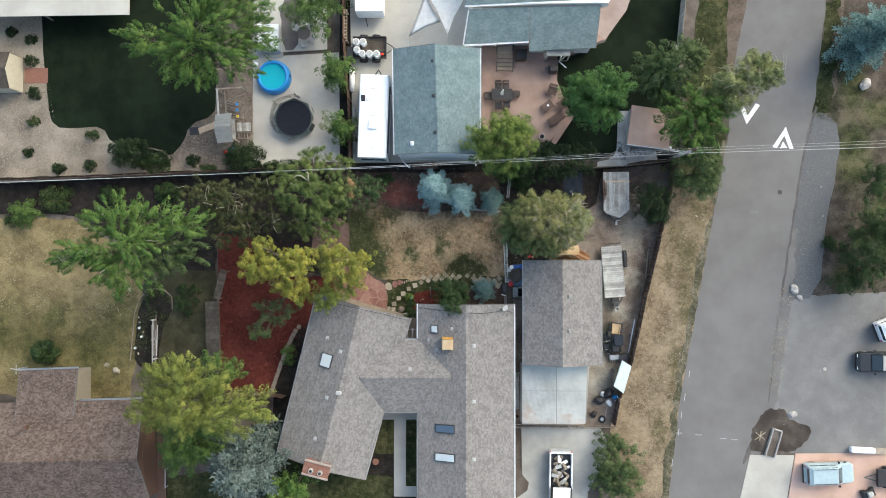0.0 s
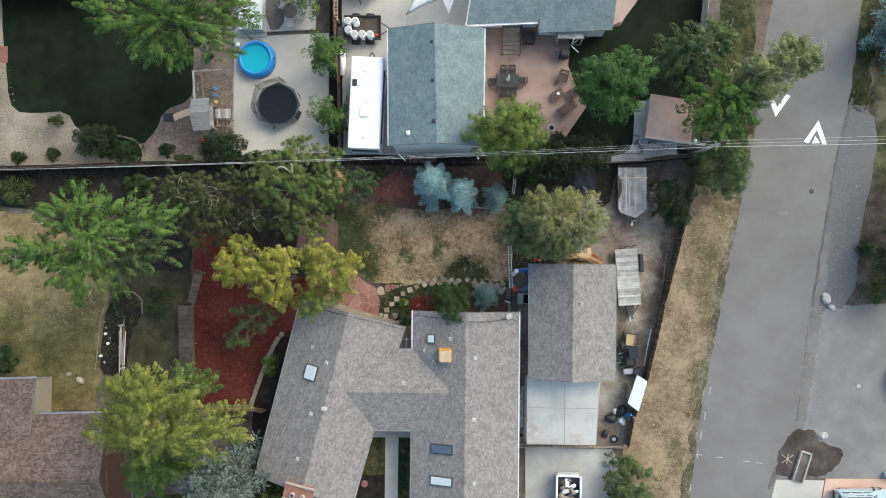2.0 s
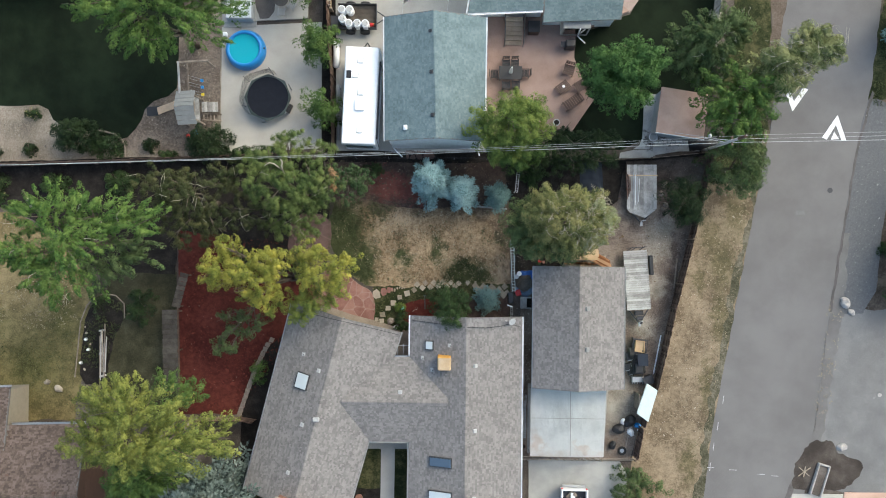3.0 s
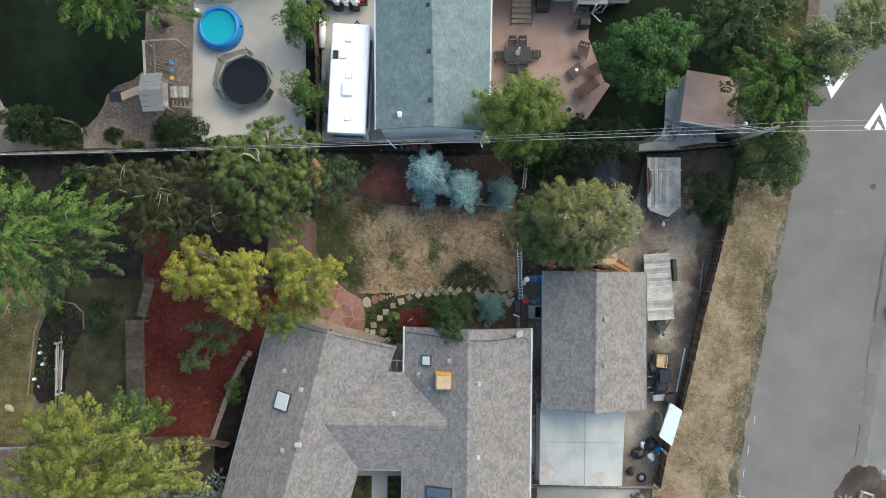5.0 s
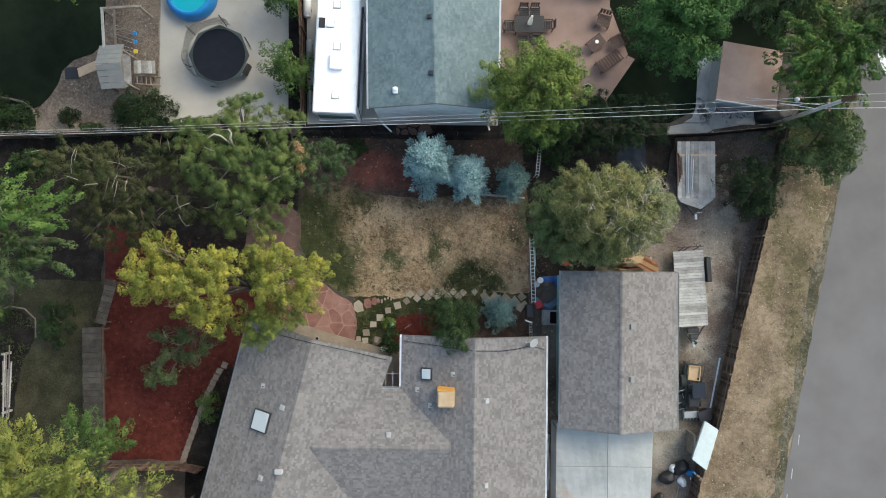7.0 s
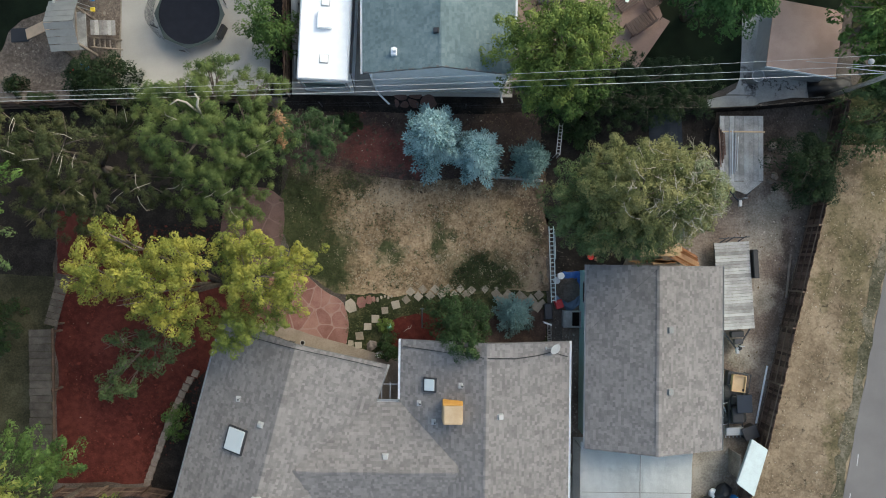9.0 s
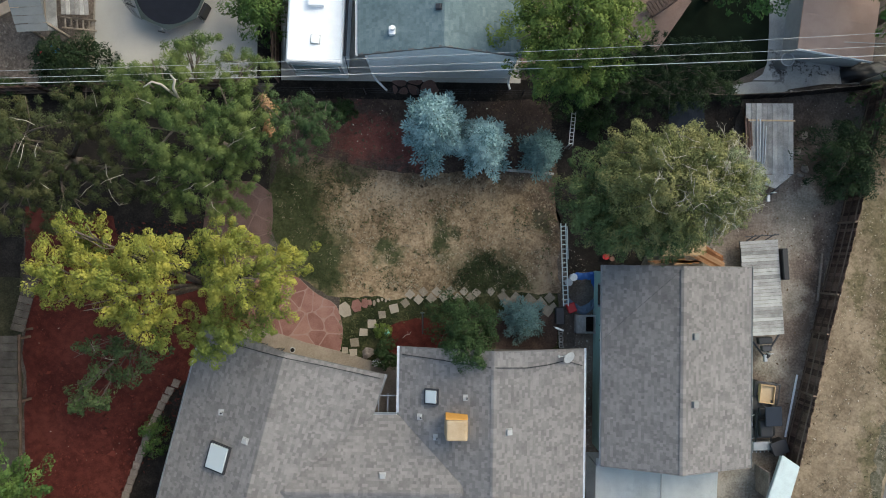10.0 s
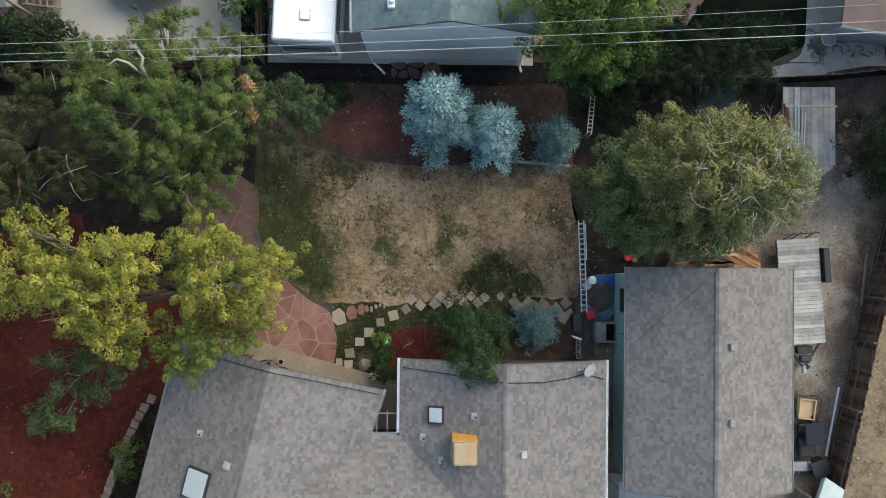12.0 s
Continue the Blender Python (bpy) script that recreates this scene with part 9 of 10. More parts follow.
for x, y, w, h, a in ((-6.55, -2.05, 0.34, 0.42, 20), (-5.99, -1.86, 0.24, 0.36, 5), (-5.61, -1.74, 0.19, 0.26, 0), (-5.37, -1.7, 0.11, 0.18, 10), (-5.17, -1.72, 0.08, 0.14, 0), (-4.97, -1.6, 0.07, 0.1, 20), (-4.8, -1.55, 0.06, 0.09, 0), (-4.62, -1.6, 0.06, 0.1, 0), (-4.45, -1.55, 0.05, 0.08, 0)):
    pts = [(math.cos(k) * w * rng.uniform(0.8, 1.15), math.sin(k) * h * rng.uniform(0.8, 1.15)) for k in (0.2, 1.2, 2.3, 3.3, 4.2, 5.4)]
    st = part("stone", prism(bmesh.new(), pts, 0.0, 0.06), M_FLAG if -6.2 < x < -5.3 else M_STONE, path)
    st.matrix_basis = pose(x, y, 0.02, 0, 0, a)
edge = thing("mulch_edging", "curving row of rough edging stones beside mulch", "edging")
for i in range(17):
    f = i / 16
    x, y = -14.4 - 2.35 * f ** 0.75, -5.6 - 5.6 * f
    st = part("stone", prism(bmesh.new(), wavy([(-0.16, -0.17), (0.16, -0.17), (0.16, 0.17), (-0.16, 0.17)], 0.17, 0.03, 4, i), 0, 0.12), M_TANSTONE, edge)
    st.matrix_basis = pose(x, y, 0.02, 0, 0, -20 + 12 * f)


def boulder(label, x, y, r, seed, material=None, group=""):
    ob = thing("boulder", label, "rock", x, y, 0, seed * 37, group)
    bm = ball(bmesh.new(), (0, 0, r * 0.35), r, 1.15, 0.85, 0.6, 3)
    for v in bm.verts:
        v.co += noise.noise_vector(v.co * (1.6 / r) + Vector((seed, 0, 0))) * r * 0.28
    part("rock", bm, material or M_PALESTONE, ob, smooth=False)


boulder("tan rough boulder beside a path end", -5.42, -4.05, 0.27, 1, M_TANSTONE)
boulder("small tan rock in weeds", -5.0, -4.5, 0.16, 2, M_TANSTONE)
boulder("large pale boulder on gravel beside the street", 28.4, -2.3, 0.4, 3)
boulder("small pale rock beside a gravel strip", 28.9, -3.0, 0.25, 4)
boulder("pale rock beside damp soil", 28.2, -13.0, 0.32, 5)
boulder("pale rock near a parked car lot", 34.6, 15.4, 0.5, 6)
for i, (x, y, r) in enumerate(((-28.5, -5.25, 0.14), (-28.2, -6.1, 0.12), (-28.6, -4.8, 0.1), (-28.6, -8.0, 0.14), (-30.5, -9.5, 0.4), (-31.4, -9.0, 0.3), (15.0, 6.4, 0.24), (14.75, 5.75, 0.2), (15.1, 4.9, 0.2), (14.9, 4.6, 0.16))):
    boulder("flat tan stone on packed dirt" if x > 0 else "pale garden stone on dark soil", x, y, r if x > 0 else r * 0.75, 10 + i, M_TANSTONE if x > 0 else M_STONE, group="scattered stones")

# chair shapes added in place of small dark T-shaped rods
for x, y, a in ((-10.33, -4.0, 12), (-9.53, -4.22, 15)):
    chair("chair_shape", "slatted chair shape for small dark rods on a house path", x, y, a, 0.06, 0.5, M_BLACK, "chairs on the house path")
wp = thing("plant_pot", "small pale pot on a house path", "pot", -8.93, -3.95, 0.06)
part("pot_shell", cyl(bmesh.new(), (0, 0, 0), (0, 0, 0.22), 0.09, 0.13, 14), M_WHITE_DULL, wp)
part("soil", cyl(bmesh.new(), (0, 0, 0.22), (0, 0, 0.225), 0.1, seg=14), M_SOIL, wp)
R1 = [(-4.5, 8.8), (-2.5, 8.85), (-2.2, 8.3), (-2.6, 8.1), (-4.4, 8.15)]
t3 = area("rear_paving", R1, 0.04, M_SOIL, "dark red slabs behind a workshop", "paving")
flagstones(t3, R1, 6, 9, 0.06, 0.03, M_OLDFLAG)
barrel = thing("metal_barrel", "grey lidded barrel on a shed apron", "barrel", 13.92, 9.85, 0.06)
part("drum_wall", cyl(bmesh.new(), (0, 0, 0), (0, 0, 0.75), 0.3, seg=20), M_VENT, barrel)
part("barrel_rim", cyl(bmesh.new(), (0, 0, 0.75), (0, 0, 0.78), 0.32, seg=20), M_METAL, barrel)
part("lid", cyl(bmesh.new(), (0, 0, 0.78), (0, 0, 0.785), 0.27, seg=20), M_VENT, barrel)

heap = thing("covered_heap", "low heap under a black plastic sheet beside a shed", "heap", 17.9, 9.5, 0.05, 8)
bm = bmesh.new()
bmesh.ops.create_grid(bm, x_segments=22, y_segments=14, size=1)
for v in bm.verts:
    rise = max(0.0, 1 - (abs(v.co.x) ** 2.5 + abs(v.co.y) ** 2.5))
    v.co.z = 0.03 + 0.42 * rise ** 0.6 + 0.06 * noise.noise(v.co * 3.1)
    v.co.x *= 1.15
    v.co.y *= 0.42
part("sheet", bm, M_BLACK, heap, smooth=True)
# things in the passage between house and garage
for x, y, a, ln in ((4.52, -10.2, 8, 1.4), (4.72, -10.0, -5, 1.1)):
    bd = thing("loose_board", "weathered grey-brown board lying in a passage", "board", x, y, 0.02, a, "boards in the passage")
    part("plank", box(bmesh.new(), -0.09, 0.09, -ln / 2, ln / 2, 0.0, 0.04, 0.006), M_WOOD_OLD, bd)
jug = thing("plastic_jug", "white plastic jug standing in a passage", "jug", 4.6, -11.15, 0.02)
part("jug_body", cyl(bmesh.new(), (0, 0, 0), (0, 0, 0.26), 0.1, seg=14), M_WHITE, jug)
part("cap", cyl(bmesh.new(), (0.03, 0, 0.26), (0.03, 0, 0.31), 0.03, seg=10), M_WHITE_DULL, jug)
crate = thing("slatted_crate", "long pale slatted crate standing in a passage", "crate", 4.62, -12.15, 0.02)
for i in range(7):
    part("crate_slat", boxes((-0.14, 0.14, -0.48 + i * 0.14, -0.48 + i * 0.14 + 0.11, 0.26, 0.28)), M_WHITE_DULL, crate)
for q in (-0.13, 0.13):
    part("crate_side", boxes((q - 0.012, q + 0.012, -0.5, 0.5, 0, 0.255)), M_WOOD_OLD, crate)
claypot = thing("plant_pot", "brown clay pot in a passage", "pot", 4.6, -13.25, 0.02)
part("pot_shell", cyl(bmesh.new(), (0, 0, 0), (0, 0, 0.3), 0.13, 0.19, 18), M_BRICK, claypot)
part("soil", cyl(bmesh.new(), (0, 0, 0.3), (0, 0, 0.305), 0.15, seg=18), M_SOIL, claypot)

# extension ladder lying on a low rail, with clutter round it
ladder2 = thing("extension_ladder", "long bare aluminium extension ladder on its edge", "ladder", 3.62, 0.25, 0.0, 2.5)
for x in (-0.11, 0.11):
    part("side_rail", boxes((x - 0.018, x + 0.018, -1.95, 1.85, 0.95, 1.05)), M_MINT, ladder2)
part("side_rail", boxes((0.15, 0.175, 0.2, 1.7, 1.0, 1.1)), M_MINT, ladder2)
for i in range(18):
    part("rung", boxes((-0.091, 0.091, -1.87 + i * 0.21, -1.835 + i * 0.21, 0.98, 1.03)), M_MINT, ladder2)
for y in (-1.7, 0.0, 1.7):
    part("trestle", boxes((-0.03, 0.03, y - 0.03, y + 0.03, 0, 0.94)), M_RAIL, ladder2)
low_ladder = thing("trellis_ladder", "narrow white trellis standing in shade", "trellis", 3.88, 6.45, 0, -5)
for x in (-0.09, 0.09):
    part("side_rail", boxes((x - 0.016, x + 0.016, -0.8, 0.8, 1.2, 1.25), (x - 0.016, x + 0.016, -0.8, -0.75, 0, 1.2)), M_METAL, low_ladder)
for i in range(9):
    part("rung", boxes((-0.073, 0.073, -0.72 + i * 0.17, -0.69 + i * 0.17, 1.21, 1.24)), M_METAL, low_ladder)
sandbox = thing("tarp_pile", "heap of dirt on a crumpled blue tarpaulin", "tarpaulin", 4.55, -1.05, 0.02)
for cx, cy, rx, ry, a, m in ((0.05, 0.72, 0.6, 0.15, 2, M_TARP), (0.64, 0.4, 0.13, 0.42, 8, M_TARP), (0.35, -0.75, 0.5, 0.22, 35, M_TARPGREY), (-0.3, -0.72, 0.42, 0.15, -40, M_TARPGREY)):
    bm = bmesh.new()
    bmesh.ops.create_grid(bm, x_segments=12, y_segments=8, size=1)
    for v in bm.verts:
        p = pose(cx, cy, 0, 0, 0, a) @ Vector((v.co.x * rx, v.co.y * ry, 0))
        q = noise.noise_vector(p * 3.1)
        v.co = p + Vector((q.x * 0.13, q.y * 0.13, 0.13 + 0.1 * noise.noise(p * 5)))
    bmesh.ops.solidify(bm, geom=bm.faces[:], thickness=0.012)
    part("tarp", bm, m, sandbox)
bm = ball(bmesh.new(), (0, 0, 0.0), 0.68, 1, 1.05, 0.3, 3)
part("dirt", roughen(bm, 0.06, 3), M_DIRT, sandbox)
for x, y, h, r, m, lab in ((4.15, -0.38, 0.4, 0.17, M_WHITE, "white plastic bucket by a tarpaulin"), (3.95, -0.62, 0.3, 0.17, M_METAL, "grey bucket by a tarpaulin"), (5.68, 0.6, 0.3, 0.15, M_RED, "red plastic bucket behind the garage"), (5.98, 0.5, 0.25, 0.11, M_BRICK, "red can behind the garage")):
    b = thing("bucket", lab, "bucket", x, y, 0.02, group="buckets")
    part("pail", cyl(bmesh.new(), (0, 0, 0), (0, 0, h), r * 0.85, r, 18), m, b)
    part("lid", cyl(bmesh.new(), (0, 0, h), (0, 0, h + 0.02), r * 1.04, seg=18), m, b)
crate = thing("red_crate", "red plastic crate tilted beside clutter", "crate", 4.08, -1.82, 0.02, 20)
part("tray", box(bmesh.new(), -0.2, 0.2, -0.22, 0.22, 0, 0.4, 0.03), M_RED, crate)
frame_box = thing("cold_frame", "grey timber cold frame with dark opening", "planter", 4.72, -2.56, 0.02)
for r in ((-0.45, 0.45, -0.42, -0.36, 0, 0.6), (-0.45, 0.45, 0.36, 0.42, 0, 0.6), (-0.45, -0.39, -0.357, 0.357, 0, 0.6), (0.39, 0.45, -0.357, 0.357, 0, 0.6)):
    part("side_board", boxes(r), M_WOOD_OLD, frame_box)
part("cover_board", boxes((-0.44, -0.02, -0.41, 0.41, 0.61, 0.64)), M_WOOD_OLD, frame_box)
part("soil", boxes((-0.38, 0.38, -0.35, 0.35, 0, 0.3)), M_SOIL, frame_box)
for i in range(3):
    cb = thing("cinder_block", "grey hollow concrete block in a row", "block", 3.62 + 0.01 * i, -3.0 - 0.29 * i, 0.02, 4 * i, "cinder blocks")
    for r in ((-0.1, 0.1, -0.13, -0.1, 0, 0.19), (-0.1, 0.1, 0.1, 0.13, 0, 0.19), (-0.1, -0.07, -0.097, 0.097, 0, 0.19), (0.07, 0.1, -0.097, 0.097, 0, 0.19), (-0.067, 0.067, -0.015, 0.015, 0, 0.19)):
        part("web", boxes(r), M_PALESTONE, cb)
downpipe = thing("pipe_length", "short white pipe propped beside clutter", "pipe", 3.45, -2.78, 0.0, -20)
part("tube", rods(((-0.2, 0, 0.8), (0.2, 0, 0.8), 0.045), ((-0.15, 0, 0), (-0.15, 0, 0.8), 0.02), ((0.15, 0, 0), (0.15, 0, 0.8), 0.02)), M_WHITE, downpipe)
trough = thing("dark_trough", "dark rectangular trough beside a ladder", "trough", 3.55, -2.2, 0.02, 3)
part("tub", box(bmesh.new(), -0.2, 0.2, -0.4, 0.4, 0, 0.35, 0.03), M_DARKMETAL, trough)
hose = thing("hose_post", "thin green post beside red mulch", "post", -2.87, -2.6, 0)
part("stake", rods(((0, -0.55, 0.0), (0, 0.5, 0.9), 0.035), ((-0.1, 0.5, 0.85), (0.1, 0.5, 0.85), 0.03)), M_TRAMP_PAD, hose)
sign = thing("garden_marker", "green plastic garden marker in flowers", "marker", -4.72, -2.72, 0.0, 30)
part("plate", box(bmesh.new(), -0.12, 0.12, -0.02, 0.02, 0.5, 0.8, 0.01, m=pose(0, 0, 0, 35, 0, 0)), M_GREEN_PLASTIC, sign)
part("stake", rods(((0, 0, 0), (0, -0.3, 0.55), 0.015)), M_METAL, sign)
spade = thing("pale_branch", "pale fallen branch on red mulch", "branch", -3.6, -3.2, 0.05, 25)
bm = bmesh.new()
tube(bm, [Vector(p) for p in ((-0.25, -0.05, 0.02), (-0.05, 0.02, 0.05), (0.12, -0.02, 0.05), (0.26, 0.1, 0.04))], [0.012, 0.016, 0.014, 0.008], 5)
tube(bm, [Vector(p) for p in ((0.05, 0.0, 0.05), (0.1, 0.14, 0.05))], [0.01, 0.006], 5)
part("stick", bm, M_DEADWOOD, spade)

# cedar boards leaning behind the garage
stack = thing("timber_stack", "stack of cedar boards and pale sheets behind the garage", "lumber", 9.0, 0.75, 0)
for x in (-1.1, 0.0, 1.3):
    part("trestle", boxes((x - 0.05, x + 0.05, -0.4, 0.3, 0, 1.55)), M_RAIL, stack)
for i in range(9):
    m = pose(0.75 + 0.02 * i, -0.02 + 0.07 * i - 0.28, 1.62 + 0.035 * i, 0, 2, -27 + 2.2 * math.sin(i * 2.1))
    part("board", box(bmesh.new(), -1.25 + 0.1 * (i % 3), 1.2 - 0.06 * i, -0.05, 0.05, -0.02, 0.02, m=m), M_WOOD_NEW, stack)
for i in range(6):
    m = pose(-1.0 + 0.3 * i, -0.35 + 0.03 * (i % 2), 1.56, 0, 0, 8 * math.sin(i * 1.9))
    part("board", box(bmesh.new(), -0.7, 0.7, -0.045, 0.045, -0.02, 0.02, m=m), M_WOOD_NEW, stack)
for i, (x, y, w, h, a) in enumerate(((-0.3, 0.22, 1.0, 0.3, 2), (-0.2, 0.33, 0.95, 0.26, 6), (0.25, 0.45, 0.45, 0.2, 12), (-0.5, 0.12, 0.7, 0.1, 0))):
    part("panel", box(bmesh.new(), -w, w, -h, h, -0.015, 0.015, m=pose(x, y, 2.06 + 0.05 * i, 4, 2, a)), M_PINEBOARD, stack)
for x in (-0.55, 0.35):
    part("bracket", boxes((x - 0.05, x + 0.05, -0.1, 0.5, 1.58, 2.02)), M_RAIL, stack)

# flat trailers in the side yard
def deck_trailer(label, x, y, rz, w, ln, along, planks, z=0.78, nose=0.0):
    ob = thing("flatbed_trailer", label, "trailer", x, y, 0.02, rz, "flatbed trailers")
    for i in range(planks):
        if along:
            a = -w / 2 + w * i / planks
            part("plank", boxes((a, a + w / planks - 0.012, -ln / 2 + 0.03 * math.sin(i * 5), ln / 2, z - 0.045, z + 0.004 * math.sin(i * 3))), M_WOOD_OLD, ob)
        else:
            a = -ln / 2 + ln * i / planks
            part("plank", boxes((-w / 2 + 0.015 * math.sin(i * 4), w / 2, a, a + ln / planks - 0.014, z - 0.045, z + 0.004 * math.sin(i * 3))), M_WOOD_OLD, ob)
    for s in (-1, 1):
        part("frame_rail", boxes((s * (w / 2 - 0.05) - 0.04, s * (w / 2 - 0.05) + 0.04, -ln / 2, ln / 2, z - 0.16, z - 0.05)), M_DARKMETAL, ob)
        for wy in (-0.45, 0.4):
            part("wheel", cyl(bmesh.new(), (s * (w / 2 - 0.28) - 0.1, wy, 0.34), (s * (w / 2 - 0.28) + 0.1, wy, 0.34), 0.34, seg=18), M_RUBBER, ob)
    t = -ln / 2 - 1.05
    part("tongue", rods(((-w / 2 + 0.15, -ln / 2, z - 0.2), (0, t, z - 0.25), 0.045), ((w / 2 - 0.15, -ln / 2, z - 0.2), (0, t, z - 0.25), 0.045)), M_DARKMETAL, ob)
    part("coupler", box(bmesh.new(), -0.08, 0.08, t - 0.2, t + 0.12, z - 0.32, z - 0.15, 0.02), M_METAL, ob)
    part("jack", rods(((0.12, t + 0.2, 0.05), (0.12, t + 0.2, z + 0.2), 0.035), ((0.0, t + 0.2, z + 0.15), (0.25, t + 0.2, z + 0.15), 0.02)), M_METAL, ob)
    return ob


tr1 = deck_trailer("weathered flatbed trailer with lengthwise grey planks", 13.12, 6.15, 0.5, 2.2, 3.3, True, 9, 0.8)
part("nose_board", prism(bmesh.new(), [(-1.05, -1.66), (1.05, -1.66), (0.25, -2.3), (-0.9, -1.9)], 0.74, 0.79), M_WOOD_OLD, tr1)
for i, (x, r) in enumerate(((-0.62, 0.03), (-0.48, 0.025), (-0.35, 0.04), (-0.22, 0.02))):
    pp = thing("pipe_length", "thin pale metal pipe lying on a trailer", "pipe", 13.12 + x, 6.0, 0.84, 1 - i, "pipes on a trailer")
    part("tube", rods(((0, -1.3 + 0.1 * i, r), (0, 1.2 - 0.15 * i, r), r)), M_ALU if i % 2 else M_METAL, pp)
strap = thing("cross_batten", "pale timber batten across a trailer deck", "batten", 13.15, 7.0, 0.81)
part("lath", boxes((-1.08, 1.12, -0.035, 0.035, 0, 0.05)), M_PINEBOARD, strap)
junk = thing("scrap_timber", "reddish scrap boards along a trailer edge", "lumber", 12.15, 6.2, 0.81, 3)
for i in range(4):
    part("board", boxes((-0.16 + i * 0.08, -0.1 + i * 0.08, -1.0 + 0.2 * i, 1.0 - 0.1 * i, 0.0, 0.04 + 0.02 * (i % 2))), M_WOOD_FENCE, junk)
tr2 = deck_trailer("weathered flatbed trailer with crosswise grey planks", 12.83, -0.75, 4.3, 1.75, 4.4, False, 27, 0.75)
part("tool_chest", box(bmesh.new(), 0.95, 1.22, 0.3, 1.75, 0.5, 0.95, 0.03), M_BLACK, tr2, "long black side tool chest")
part("latch", boxes((1.222, 1.235, 1.0, 1.14, 0.75, 0.85)), M_ALU, tr2)
part("tail_ramp", rods(((-0.6, 2.2, 0.75), (-0.2, 2.45, 0.95), 0.03), ((-0.3, 2.2, 0.75), (0.1, 2.45, 0.95), 0.03), ((0.3, 2.2, 0.75), (0.7, 2.45, 0.95), 0.03), ((-0.7, 2.4, 0.95), (0.85, 2.4, 0.95), 0.025)), M_DARKMETAL, tr2)
part("winch_box", box(bmesh.new(), -0.35, 0.3, -2.6, -2.3, 0.5, 0.8, 0.03), M_BLACK, tr2)
part("toolbox", box(bmesh.new(), -0.2, 0.25, -2.95, -2.68, 0.5, 0.75, 0.03), M_DARKMETAL, tr2)
part("chain_heap", roughen(ball(bmesh.new(), (0.1, -3.2, 0.55), 0.12, 1.3, 0.9, 0.5, 2), 0.05, 9), M_BLACK, tr2)
part("fender", box(bmesh.new(), -1.1, -0.9, -0.9, 0.85, 0.55, 0.75, 0.05), M_DARKMETAL, tr2)

# compact tractor with a crate on its carrier
tractor = thing("compact_tractor", "black compact tractor with crate and toothed bucket", "tractor", 12.95, -6.7, 0.02, 3)
part("chassis", box(bmesh.new(), -0.35, 0.35, -1.0, 1.0, 0.3, 0.7, 0.05), M_DARKMETAL, tractor)
part("hood", box(bmesh.new(), -0.3, 0.3, -0.9, -0.1, 0.7, 1.0, 0.08, seg=2), M_BLACK, tractor)
part("seat", box(bmesh.new(), -0.25, 0.22, 0.05, 0.45, 0.7, 0.85, 0.06, seg=2), M_BLACK, tractor)
part("canopy_top", box(bmesh.new(), -0.15, 0.62, -0.35, 0.55, 1.2, 1.27, 0.04, seg=2), M_TARPDARK, tractor, "dark blue-grey canopy panel")
for x, y in ((-0.1, 0.5), (0.55, 0.5)):
    part("canopy_post", rods(((x, y, 0.5), (x, y, 1.2), 0.025)), M_DARKMETAL, tractor)
for s in (-0.45, 0.45):
    part("wheel", cyl(bmesh.new(), (s - 0.13, 0.55, 0.42), (s + 0.13, 0.55, 0.42), 0.42, seg=18), M_RUBBER, tractor)
    part("wheel", cyl(bmesh.new(), (s - 0.1, -0.7, 0.3), (s + 0.1, -0.7, 0.3), 0.3, seg=18), M_RUBBER, tractor)
    part("loader_arm", rods(((s * 0.8, 0.2, 0.9), (s * 0.8, -1.2, 0.5), 0.04)), M_BLACK, tractor)
bk = part("bucket", box(bmesh.new(), -0.45, 0.45, -1.65, -1.2, 0.1, 0.45, 0.04), M_METAL, tractor, "grey loader bucket")
for i in range(5):
    part("tooth", boxes((-0.4 + i * 0.19, -0.35 + i * 0.19, -1.8, -1.65, 0.12, 0.16)), M_METAL, bk)
carrier = thing("tan_crate", "open tan plywood crate on a dark carrier", "crate", 13.05, -5.65, 0.02, -6)
part("stand", boxes((-0.5, 0.5, -0.42, 0.5, 0.2, 0.6)), M_DARKMETAL, carrier)
for r in ((-0.34, 0.34, -0.42, -0.38, 0.6, 0.9), (-0.34, 0.34, 0.38, 0.42, 0.6, 0.9), (-0.34, -0.3, -0.377, 0.377, 0.6, 0.9), (0.3, 0.34, -0.377, 0.377, 0.6, 0.9)):
    part("side", boxes(r), M_PINEBOARD, carrier)
part("contents", boxes((-0.29, 0.29, -0.37, 0.37, 0.6, 0.78)), M_YELLOWCOVER, carrier)
part("rack_bar", rods(((-0.55, 0.55, 0.9), (0.55, 0.5, 0.9), 0.03), ((0.52, 0.5, 0.9), (0.5, -0.4, 0.9), 0.03), ((-0.5, 0.55, 0.02), (-0.5, 0.55, 0.9), 0.03), ((0.52, 0.5, 0.02), (0.52, 0.5, 0.9), 0.03)), M_DARKMETAL, carrier)
for x, y, s in ((12.4, -6.4, 0.3), (12.3, -7.2, 0.25), (12.5, -7.6, 0.2)):
    sc = thing("scrap_box", "dark scrap box against the garage wall", "box", x, y, 0.02, 15, "scrap by the garage")
    part("bin", box(bmesh.new(), -s, s, -s, s, 0, s * 1.8, 0.03), M_BLACK, sc)
    part("rim", rods(((-s, -s, s * 1.8), (s, -s, s * 1.8), 0.025), ((s, -s, s * 1.8), (s, s, s * 1.8), 0.025)), M_METAL, sc)

